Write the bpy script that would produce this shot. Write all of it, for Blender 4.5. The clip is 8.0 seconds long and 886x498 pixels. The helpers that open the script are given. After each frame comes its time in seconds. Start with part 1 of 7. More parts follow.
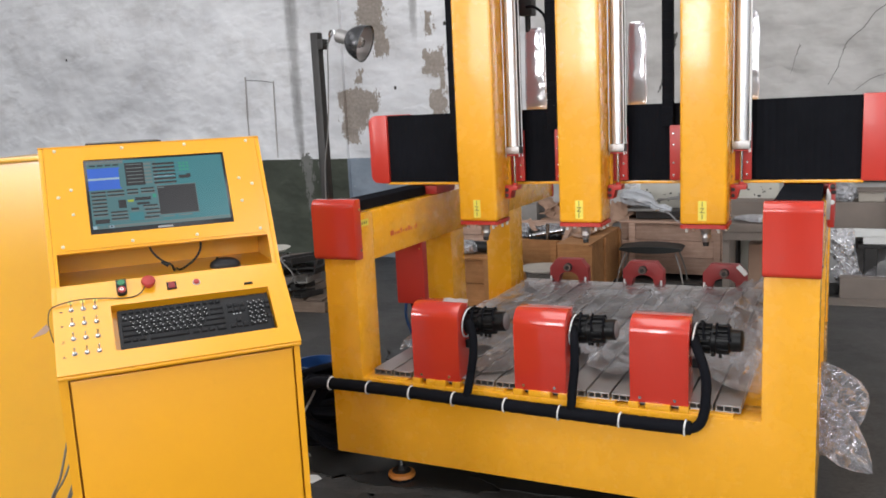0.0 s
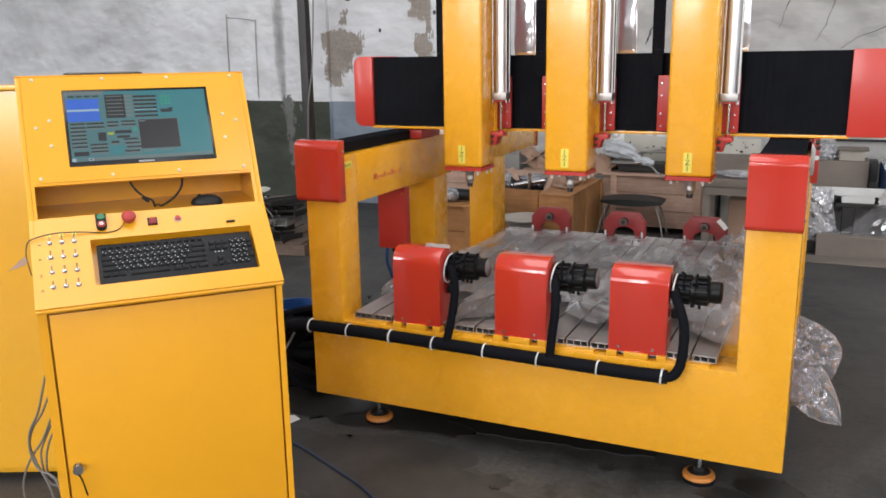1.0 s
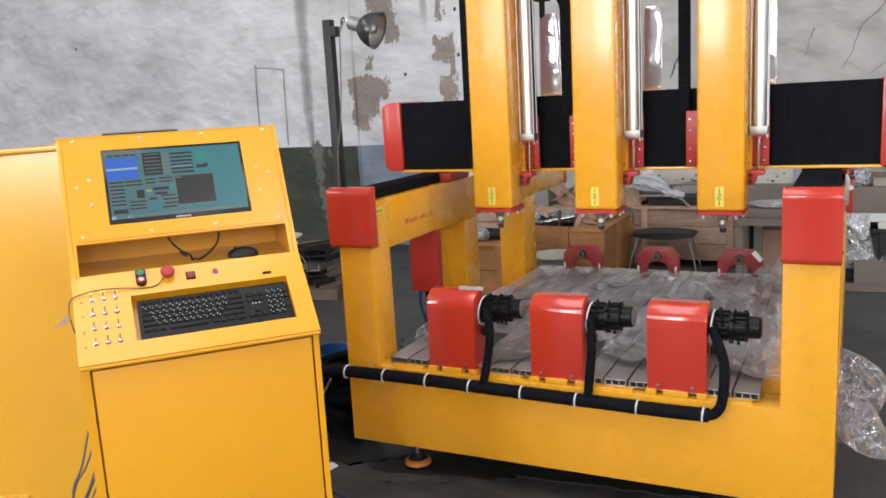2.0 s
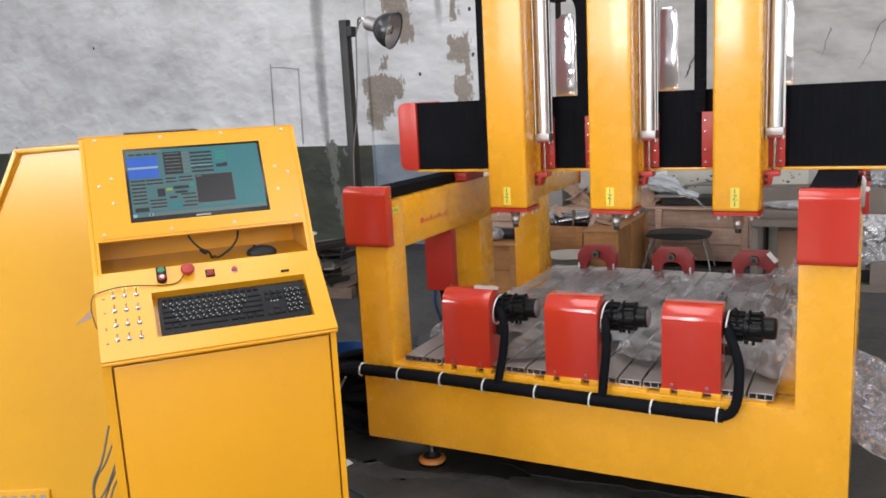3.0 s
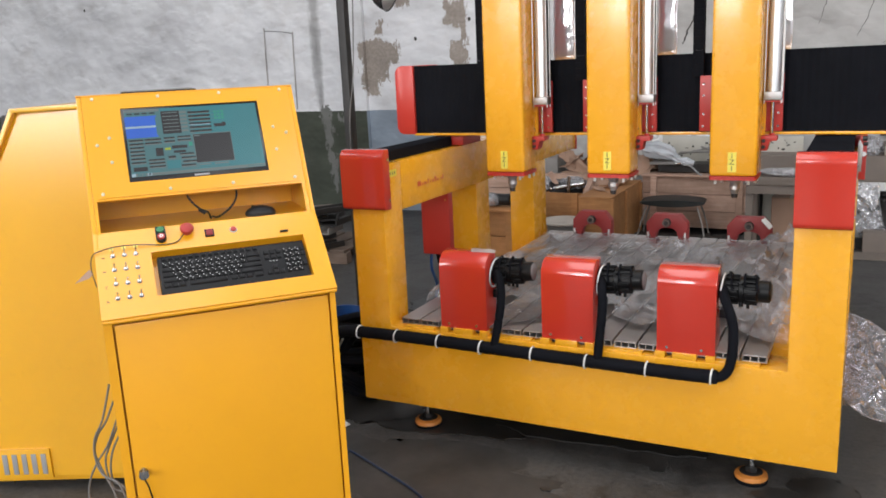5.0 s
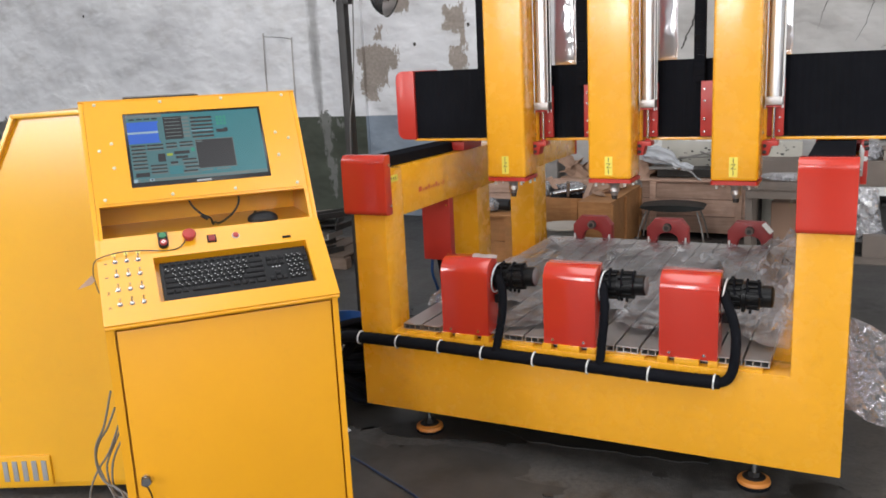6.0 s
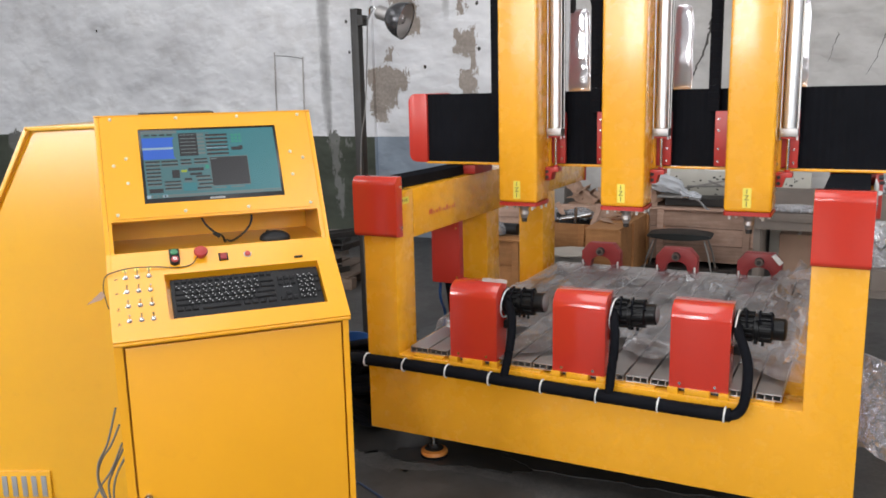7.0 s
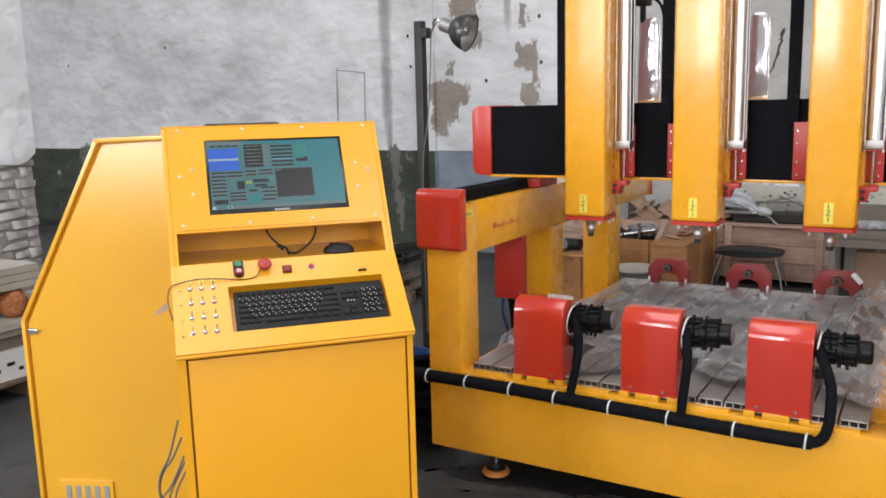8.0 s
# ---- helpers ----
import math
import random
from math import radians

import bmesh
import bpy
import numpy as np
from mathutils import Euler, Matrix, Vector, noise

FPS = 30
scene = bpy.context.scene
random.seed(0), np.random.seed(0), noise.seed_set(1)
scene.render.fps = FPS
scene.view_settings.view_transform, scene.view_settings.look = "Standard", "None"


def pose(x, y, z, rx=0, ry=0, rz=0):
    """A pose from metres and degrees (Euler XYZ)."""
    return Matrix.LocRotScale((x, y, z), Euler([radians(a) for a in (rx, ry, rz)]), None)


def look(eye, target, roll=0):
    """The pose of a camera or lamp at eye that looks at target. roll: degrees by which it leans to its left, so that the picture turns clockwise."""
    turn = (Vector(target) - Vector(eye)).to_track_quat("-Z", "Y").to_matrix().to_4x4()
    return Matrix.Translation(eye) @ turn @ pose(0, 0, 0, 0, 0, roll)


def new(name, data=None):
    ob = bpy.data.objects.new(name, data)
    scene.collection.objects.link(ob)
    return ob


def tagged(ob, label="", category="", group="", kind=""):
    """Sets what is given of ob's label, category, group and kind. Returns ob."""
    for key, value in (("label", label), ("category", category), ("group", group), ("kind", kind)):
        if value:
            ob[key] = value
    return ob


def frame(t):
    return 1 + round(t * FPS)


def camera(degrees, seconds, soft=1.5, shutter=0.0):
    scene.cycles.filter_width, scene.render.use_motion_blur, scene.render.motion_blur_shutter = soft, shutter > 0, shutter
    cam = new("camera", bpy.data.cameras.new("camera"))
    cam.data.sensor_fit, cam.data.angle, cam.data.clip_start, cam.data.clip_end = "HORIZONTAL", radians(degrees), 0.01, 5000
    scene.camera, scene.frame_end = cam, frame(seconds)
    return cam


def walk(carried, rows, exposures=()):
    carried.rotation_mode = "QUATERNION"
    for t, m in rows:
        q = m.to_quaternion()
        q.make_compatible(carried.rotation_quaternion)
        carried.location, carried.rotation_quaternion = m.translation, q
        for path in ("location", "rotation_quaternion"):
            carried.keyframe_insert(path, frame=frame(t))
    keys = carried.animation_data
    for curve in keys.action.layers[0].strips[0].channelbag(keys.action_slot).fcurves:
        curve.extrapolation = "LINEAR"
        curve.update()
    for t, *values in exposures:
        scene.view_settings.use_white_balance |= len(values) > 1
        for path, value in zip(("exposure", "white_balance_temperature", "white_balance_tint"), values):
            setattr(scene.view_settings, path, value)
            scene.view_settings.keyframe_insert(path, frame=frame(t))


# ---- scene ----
cam = camera(56.17, 8.0, soft=1.7)
# seconds, eye, yaw, pitch, roll
PATH = [
    (0, 0.3456, 0.2362, 1.6819, 26.084, -9.523, -2.769),
    (0.3, 0.3460, 0.2409, 1.6803, 23.892, -9.747, -1.977),
    (0.5, 0.3438, 0.2385, 1.6815, 23.880, -9.750, -1.820),
    (0.7, 0.3407, 0.2299, 1.6777, 24.362, -10.763, -1.406),
    (1, 0.3227, 0.2384, 1.6636, 24.698, -13.093, -0.910),
    (1.2, 0.3169, 0.2366, 1.6665, 24.412, -12.787, -0.068),
    (1.5, 0.3067, 0.2338, 1.6710, 24.741, -11.529, -0.756),
    (1.7, 0.3118, 0.2366, 1.6782, 25.552, -10.783, -2.194),
    (2.8, 0.3172, 0.1997, 1.6988, 27.876, -10.425, -3.469),
    (3, 0.3141, 0.2055, 1.6926, 27.612, -10.423, -3.041),
    (3.3, 0.3149, 0.1959, 1.6879, 27.729, -11.755, -2.936),
    (3.5, 0.3127, 0.1868, 1.6818, 27.338, -12.180, -2.417),
    (3.7, 0.3137, 0.1844, 1.6839, 26.691, -12.588, -2.613),
    (4, 0.3140, 0.1824, 1.6760, 26.437, -12.927, -2.259),
    (4.2, 0.3144, 0.1831, 1.6781, 26.122, -12.888, -2.102),
    (4.5, 0.3088, 0.1892, 1.6724, 25.695, -12.948, -2.475),
    (4.7, 0.3033, 0.1914, 1.6713, 25.910, -13.107, -2.261),
    (5, 0.3030, 0.1851, 1.6724, 27.234, -12.622, -2.700),
    (5.2, 0.3000, 0.1820, 1.6739, 27.313, -12.486, -2.729),
    (6.3, 0.2862, 0.1831, 1.6715, 26.984, -12.257, -2.710),
    (6.5, 0.2844, 0.1849, 1.6695, 27.090, -12.240, -2.498),
    (6.8, 0.2673, 0.1844, 1.6695, 27.391, -11.585, -1.787),
    (7, 0.2490, 0.1866, 1.6763, 27.201, -10.758, -1.272),
    (7.2, 0.2323, 0.1919, 1.6750, 27.826, -10.107, -1.271),
    (7.5, 0.2094, 0.1983, 1.6778, 28.989, -9.818, -0.802),
    (7.7, 0.1987, 0.1971, 1.6754, 29.677, -9.725, -1.239),
    (8, 0.1875, 0.2366, 1.6613, 31.164, -9.643, -1.443),
]
walk(cam, [(t, pose(x, y, z, 90 + pitch, 0, yaw) @ pose(0, 0, 0, 0, 0, roll)) for t, x, y, z, yaw, pitch, roll in PATH])

# ---- light ----
world = bpy.data.worlds.new("world")
scene.world = world
world.use_nodes = True
wn = world.node_tree
sky = wn.nodes.new("ShaderNodeTexSky")
sky.sky_type = "NISHITA"
sky.sun_disc = False
sky.sun_elevation, sky.sun_rotation = radians(40), radians(200)
wn.nodes["Background"].inputs["Strength"].default_value = 0.12
wn.links.new(sky.outputs[0], wn.nodes["Background"].inputs["Color"])
scene.view_settings.exposure = -0.09


def window_light(name, m, sx, sy, watts, colour=(0.98, 0.985, 1.0)):
    lamp = bpy.data.lights.new(name, "AREA")
    lamp.shape, lamp.size, lamp.size_y = "RECTANGLE", sx, sy
    lamp.energy, lamp.color = watts, colour
    ob = new(name, lamp)
    ob.matrix_basis = m
    return ob


# daylight lamps, unseen: south openings behind camera, east openings, roof lights under closed ceiling
for wx, watts in ((-11.0, 430), (-5.4, 150), (-2.6, 410), (3.0, 270), (6.8, 230)):
    window_light("window_light", look((wx, -7.85, 3.75), (wx, 0, 2.9)), 2.4, 3.2, watts)
for wy in (-3.0, 2.5):
    window_light("window_light", look((8.85, wy, 3.75), (0, wy, 2.9)), 2.4, 3.2, 170)
for wx in (-8.0, -1.5, 4.0):
    window_light("roof_light", look((wx, 1.5, 6.75), (wx, 1.5001, 0)), 2.4, 7.0, 205, (0.95, 0.97, 1.0))


# ---- materials ----
def node_material(name):
    m = bpy.data.materials.new(name)
    m.use_nodes = True
    nt = m.node_tree
    return m, nt, nt.nodes["Principled BSDF"]


def noise_node(nt, scale, detail=5.0, rough=0.55, space="Object", stretch=None):
    tc = nt.nodes.new("ShaderNodeTexCoord")
    n = nt.nodes.new("ShaderNodeTexNoise")
    n.inputs["Scale"].default_value = scale
    n.inputs["Detail"].default_value = detail
    n.inputs["Roughness"].default_value = rough
    if stretch:
        mp = nt.nodes.new("ShaderNodeMapping")
        mp.inputs["Scale"].default_value = stretch
        nt.links.new(tc.outputs[space], mp.inputs["Vector"])
        nt.links.new(mp.outputs[0], n.inputs["Vector"])
    else:
        nt.links.new(tc.outputs[space], n.inputs["Vector"])
    return n


def ramp(nt, fac, stops):
    r = nt.nodes.new("ShaderNodeValToRGB")
    cr = r.color_ramp
    cr.elements[0].position, cr.elements[0].color = stops[0][0], (*stops[0][1], 1)
    cr.elements[1].position, cr.elements[1].color = stops[-1][0], (*stops[-1][1], 1)
    for p, c in stops[1:-1]:
        cr.elements.new(p).color = (*c, 1)
    nt.links.new(fac, r.inputs["Fac"])
    return r


def mix(nt, a, b, fac, mode="MIX"):
    m = nt.nodes.new("ShaderNodeMix")
    m.data_type, m.blend_type = "RGBA", mode
    for sock, val in ((m.inputs[0], fac), (m.inputs[6], a), (m.inputs[7], b)):
        if isinstance(val, (int, float)):
            sock.default_value = val
        elif isinstance(val, tuple):
            sock.default_value = (*val, 1)
        else:
            nt.links.new(val, sock)
    return m.outputs[2]


def bump(nt, bsdf, height, strength, distance=0.01):
    b = nt.nodes.new("ShaderNodeBump")
    b.inputs["Strength"].default_value = strength
    b.inputs["Distance"].default_value = distance
    nt.links.new(height, b.inputs["Height"])
    nt.links.new(b.outputs[0], bsdf.inputs["Normal"])


def paint(name, colour, rough=0.35, coat=0.0, vary=0.12, grain=260.0, grain_strength=0.08, metal=0.0, smudge=0.0):
    """Sprayed or moulded surface: slow colour drift, fine orange peel, rubbed patches."""
    m, nt, b = node_material(name)
    slow = noise_node(nt, 3.0, 4.0)
    dark = tuple(c * (1 - vary) for c in colour)
    light = tuple(min(1.0, c * (1 + vary * 0.6)) for c in colour)
    col = ramp(nt, slow.outputs["Fac"], [(0.3, dark), (0.7, light)]).outputs[0]
    if smudge:
        sm = noise_node(nt, 5.0, 9.0, 0.72)
        fp = ramp(nt, sm.outputs["Fac"], [(0.60, (1, 1, 1)), (0.70, (1 - smudge,) * 3), (0.80, (1 - 2.2 * smudge,) * 3)]).outputs[0]
        col = mix(nt, col, fp, 1.0, "MULTIPLY")
    nt.links.new(col, b.inputs["Base Color"])
    fine = noise_node(nt, grain, 3.0)
    rub = noise_node(nt, 14.0, 6.0)
    rr = ramp(nt, rub.outputs["Fac"], [(0.35, (rough * 0.94,) * 3), (0.75, (min(1, rough * 1.10),) * 3)])
    nt.links.new(rr.outputs[0], b.inputs["Roughness"])
    b.inputs["Metallic"].default_value = metal
    b.inputs["Coat Weight"].default_value = coat
    b.inputs["Coat Roughness"].default_value = 0.12
    if grain_strength:
        bump(nt, b, fine.outputs["Fac"], grain_strength, 0.002)
    return m


def make_wood(name, lo, middle, hi, fade):
    """Sawn timber: uneven grain, knots and dust, each board its own shade."""
    m, nt, b = node_material(name)
    g = noise_node(nt, 3.5, 8.0, 0.7, "Object", (1.0, 11.0, 11.0))
    cloud = noise_node(nt, 5.0, 6.0, 0.65)
    info = nt.nodes.new("ShaderNodeObjectInfo")
    base = ramp(nt, g.outputs["Fac"], [(0.28, lo), (0.5, middle), (0.75, hi)]).outputs[0]
    dust = ramp(nt, cloud.outputs["Fac"], [(0.3, (0.72, 0.70, 0.68)), (0.7, (1.12, 1.10, 1.08))]).outputs[0]
    tint = ramp(nt, info.outputs["Random"], [(0.0, fade), (1.0, (1.05, 1.0, 0.98))]).outputs[0]
    col = mix(nt, mix(nt, base, dust, 1.0, "MULTIPLY"), tint, 1.0, "MULTIPLY")
    nt.links.new(col, b.inputs["Base Color"])
    b.inputs["Roughness"].default_value = 0.75
    bump(nt, b, g.outputs["Fac"], 0.25, 0.004)
    return m


YELLOW = paint("yellow_powder_coat", (0.80, 0.372, 0.018), 0.27, 0.55, 0.02, 7.0, 0.01, 0.0, 0.02)
YELLOW_CAB = paint("yellow_cabinet_coat", (0.77, 0.347, 0.010), 0.33, 0.35, 0.03, 8.0, 0.02, 0.0, 0.07)
# same cabinet coat, brighter light put in as yellower colour and stronger gloss
CAB_SHEET = paint("yellow_cabinet_coat_lit", (0.78, 0.392, 0.010), 0.33, 1.0, 0.03, 8.0, 0.02, 0.0, 0.07)
CAB_SHEET.node_tree.nodes["Principled BSDF"].inputs["Coat Roughness"].default_value = 0.26
RED = paint("red_enamel", (0.52, 0.036, 0.020), 0.17, 0.6, 0.03, 9.0, 0.02)
RED.node_tree.nodes["Principled BSDF"].inputs["Coat Roughness"].default_value = 0.05
RED_SATIN = paint("red_satin_cover", (0.52, 0.034, 0.022), 0.36, 0.12, 0.03, 9.0, 0.02)
RED_MATT = paint("red_plate_paint", (0.44, 0.028, 0.020), 0.4, 0.1, 0.08, 12.0, 0.03)
RED_CAST = paint("dark_red_casting_paint", (0.27, 0.022, 0.022), 0.5, 0.05, 0.2, 60.0, 0.15)
SATIN = paint("satin_steel", (0.78, 0.78, 0.77), 0.38, 0.0, 0.08, 200.0, 0.03, 0.3)
BLACK = paint("black_plastic", (0.012, 0.012, 0.013), 0.42, 0.0, 0.2, 300.0, 0.1)
BLACK.node_tree.nodes["Principled BSDF"].inputs["Specular IOR Level"].default_value = 0.25
MOTOR_BLACK = paint("black_motor_enamel", (0.006, 0.006, 0.0065), 0.38, 0.0, 0.3, 60.0, 0.15)
MOTOR_BLACK.node_tree.nodes["Principled BSDF"].inputs["Specular IOR Level"].default_value = 0.22
BLACK_GLOSS = paint("black_gloss_plastic", (0.008, 0.008, 0.009), 0.2, 0.2, 0.2, 300.0, 0.03)
RUBBER = paint("black_rubber", (0.0055, 0.006, 0.0085), 0.8, 0.0, 0.25, 200.0, 0.2)
RUBBER.node_tree.nodes["Principled BSDF"].inputs["Specular IOR Level"].default_value = 0.10
STEEL = paint("bright_steel", (0.62, 0.62, 0.62), 0.22, 0.0, 0.1, 300.0, 0.05, 1.0)
ALU = paint("brushed_aluminium", (0.48, 0.46, 0.45), 0.45, 0.0, 0.12, 300.0, 0.08, 0.9)
CHROME = paint("polished_cylinder", (0.74, 0.75, 0.77), 0.32, 0.0, 0.03, 300.0, 0.0, 0.8)
DARK_METAL = paint("dark_iron", (0.035, 0.033, 0.032), 0.5, 0.0, 0.3, 60.0, 0.3, 0.4)
ORANGE = paint("orange_plastic", (0.60, 0.225, 0.045), 0.4, 0.0, 0.1)
GREEN_BTN = paint("green_button_plastic", (0.01, 0.16, 0.05), 0.3)
RED_BTN = paint("red_button_plastic", (0.40, 0.035, 0.03), 0.45)
WHITE_P = paint("white_plastic", (0.72, 0.72, 0.70), 0.45)
GREY_P = paint("grey_plastic", (0.28, 0.28, 0.28), 0.5)
CABLE_GREY = paint("grey_cable_jacket", (0.16, 0.155, 0.15), 0.5)
BLUE_P = paint("blue_plastic", (0.014, 0.065, 0.22), 0.35)
BLUE_DARK = paint("dusty_blue_cable", (0.02, 0.04, 0.09), 0.5)
SCREW = paint("zinc_screw_head", (0.66, 0.60, 0.44), 0.45, 0.0, 0.2, 200.0, 0.05, 0.3)
CARD = paint("brown_cardboard", (0.34, 0.215, 0.15), 0.8, 0.0, 0.18, 90.0, 0.2)
CARD_GREY = paint("grey_cardboard", (0.20, 0.165, 0.14), 0.8, 0.0, 0.15, 90.0, 0.2)
LABEL_Y = paint("yellow_label_paper", (0.80, 0.68, 0.10), 0.5, 0.0, 0.04)
WHITE_GLOSS = paint("glossy_white_sheet", (0.88, 0.88, 0.88), 0.25, 0.6, 0.03, 9.0, 0.02)
SILVER_FILM = paint("silvery_film_wrap", (0.88, 0.86, 0.89), 0.13, 0.0, 0.05, 9.0, 0.012, 0.7)
FLOOR_DARK = paint("dark_concrete", (0.040, 0.0385, 0.037), 0.60, 0.0, 0.5, 30.0, 0.3)
OIL = paint("oil_stained_concrete", (0.023, 0.022, 0.021), 0.42, 0.0, 0.3, 60.0, 0.2)
STAIN = paint("grey_damp_stain", (0.21, 0.205, 0.20), 0.85, 0.0, 0.35, 12.0, 0.3)
CRACK = paint("dark_crack", (0.06, 0.055, 0.05), 0.9, 0.0, 0.2)
BRICK_W = paint("whitewashed_brick", (0.46, 0.425, 0.40), 0.9, 0.0, 0.55, 40.0, 0.7, 0.0, 0.22)
MORTAR = paint("grey_mortar", (0.30, 0.265, 0.24), 0.9, 0.0, 0.3, 45.0, 0.5)
OLD_WOOD = make_wood("dirty_pallet_wood", (0.11, 0.08, 0.06), (0.17, 0.125, 0.095), (0.23, 0.175, 0.135), (0.7, 0.68, 0.66))
RUST = paint("rusty_conduit", (0.16, 0.12, 0.10), 0.7, 0.0, 0.4, 60.0, 0.3)
CONDUIT = paint("limewashed_conduit", (0.45, 0.415, 0.40), 0.8, 0.0, 0.5, 20.0, 0.3)
FABRIC = paint("black_vinyl", (0.015, 0.018, 0.018), 0.5, 0.0, 0.3)
SACK = paint("faded_orange_sack", (0.36, 0.12, 0.04), 0.6, 0.0, 0.25)
GREY_STEEL = paint("grey_painted_steel", (0.23, 0.215, 0.20), 0.5, 0.0, 0.25, 80.0, 0.2)
OFFWHITE = paint("off_white_sheet_metal", (0.50, 0.48, 0.42), 0.5, 0.0, 0.15)
PALE_WOOD = paint("pale_dusty_wood", (0.40, 0.36, 0.31), 0.8, 0.0, 0.2, 60.0, 0.3)
LABEL_TAPE = paint("brown_parcel_tape", (0.33, 0.22, 0.12), 0.3, 0.0, 0.1)
LEGEND_GREY = paint("pale_key_legend", (0.46, 0.46, 0.46), 0.6, 0.0, 0.1, 300.0, 0.0)
KEY_BLACK = paint("matt_key_plastic", (0.011, 0.011, 0.012), 0.55, 0.0, 0.2, 300.0, 0.05)
KEY_BLACK.node_tree.nodes["Principled BSDF"].inputs["Specular IOR Level"].default_value = 0.3
INK = paint("black_ink", (0.008, 0.008, 0.008), 0.5, 0.0, 0.1, 300.0, 0.0)
RED_INK = paint("red_print", (0.50, 0.07, 0.02), 0.45, 0.0, 0.1, 300.0, 0.0)


WOOD = make_wood("raw_crate_wood", (0.36, 0.235, 0.175), (0.48, 0.335, 0.26), (0.60, 0.45, 0.37), (0.75, 0.71, 0.69))
PLY = make_wood("varnished_plywood", (0.33, 0.150, 0.050), (0.43, 0.205, 0.072), (0.52, 0.27, 0.11), (0.8, 0.78, 0.76))


def math_node(nt, op, a, b=None, clamp=False):
    n = nt.nodes.new("ShaderNodeMath")
    n.operation, n.use_clamp = op, clamp
    for sock, val in zip(n.inputs, (a, b)):
        if val is None:
            continue
        if isinstance(val, (int, float)):
            sock.default_value = val
        else:
            nt.links.new(val, sock)
    return n.outputs[0]


def make_floor():
    """Oil-blackened concrete: big worn patches, grime blotches, grit and pale scuffs."""
    m, nt, b = node_material("worn_dark_concrete")
    big = noise_node(nt, 0.9, 6.0, 0.6)
    mid = noise_node(nt, 7.0, 8.0, 0.7)
    grit = noise_node(nt, 45.0, 6.0, 0.7)
    fine = noise_node(nt, 160.0, 3.0)
    scuff = noise_node(nt, 2.4, 10.0, 0.78, "Object", (1.0, 1.9, 1.0))
    c1 = ramp(nt, big.outputs["Fac"], [(0.32, (0.024, 0.023, 0.022)), (0.5, (0.050, 0.048, 0.046)), (0.7, (0.078, 0.075, 0.072))]).outputs[0]
    c2 = ramp(nt, mid.outputs["Fac"], [(0.36, (0.50, 0.50, 0.50)), (0.47, (0.95, 0.95, 0.95)), (0.66, (1.2, 1.2, 1.2))]).outputs[0]
    c3 = ramp(nt, grit.outputs["Fac"], [(0.34, (0.60, 0.60, 0.60)), (0.5, (1.0, 1.0, 1.0)), (0.70, (1.4, 1.38, 1.35))]).outputs[0]
    col = mix(nt, mix(nt, c1, c2, 1.0, "MULTIPLY"), c3, 1.0, "MULTIPLY")
    pale = ramp(nt, scuff.outputs["Fac"], [(0.60, (0, 0, 0)), (0.70, (0.45, 0.45, 0.45))]).outputs[0]
    nt.links.new(mix(nt, col, (0.13, 0.125, 0.12), pale), b.inputs["Base Color"])
    rr = ramp(nt, mid.outputs["Fac"], [(0.3, (0.42,) * 3), (0.7, (0.75,) * 3)])
    nt.links.new(rr.outputs[0], b.inputs["Roughness"])
    rough = math_node(nt, "ADD", mid.outputs["Fac"], math_node(nt, "ADD", math_node(nt, "MULTIPLY", grit.outputs["Fac"], 0.5), math_node(nt, "MULTIPLY", fine.outputs["Fac"], 0.3)))
    bump(nt, b, rough, 0.4, 0.01)
    return m


FLOOR = make_floor()


def patches(nt, vec, spots, square=0.0):
    """Nearest distance to a set of ellipses (x, z, half width, half height) on a wall, in units of their size; square pulls them towards rectangles."""
    best = None
    for x, z, rx, rz in spots:
        sub = nt.nodes.new("ShaderNodeVectorMath")
        sub.operation = "SUBTRACT"
        nt.links.new(vec, sub.inputs[0])
        sub.inputs[1].default_value = (x, 0, z)
        mul = nt.nodes.new("ShaderNodeVectorMath")
        mul.operation = "MULTIPLY"
        nt.links.new(sub.outputs[0], mul.inputs[0])
        mul.inputs[1].default_value = (1 / rx, 0, 1 / rz)
        ln = nt.nodes.new("ShaderNodeVectorMath")
        ln.operation = "LENGTH"
        nt.links.new(mul.outputs[0], ln.inputs[0])
        d = ln.outputs["Value"]
        if square:
            ab = nt.nodes.new("ShaderNodeVectorMath")
            ab.operation = "ABSOLUTE"
            nt.links.new(mul.outputs[0], ab.inputs[0])
            sp = nt.nodes.new("ShaderNodeSeparateXYZ")
            nt.links.new(ab.outputs[0], sp.inputs[0])
            side_d = math_node(nt, "MAXIMUM", sp.outputs["X"], sp.outputs["Z"])
            d = math_node(nt, "ADD", math_node(nt, "MULTIPLY", d, 1 - square), math_node(nt, "MULTIPLY", side_d, square))
        best = d if best is None else math_node(nt, "MINIMUM", best, d)
    return best


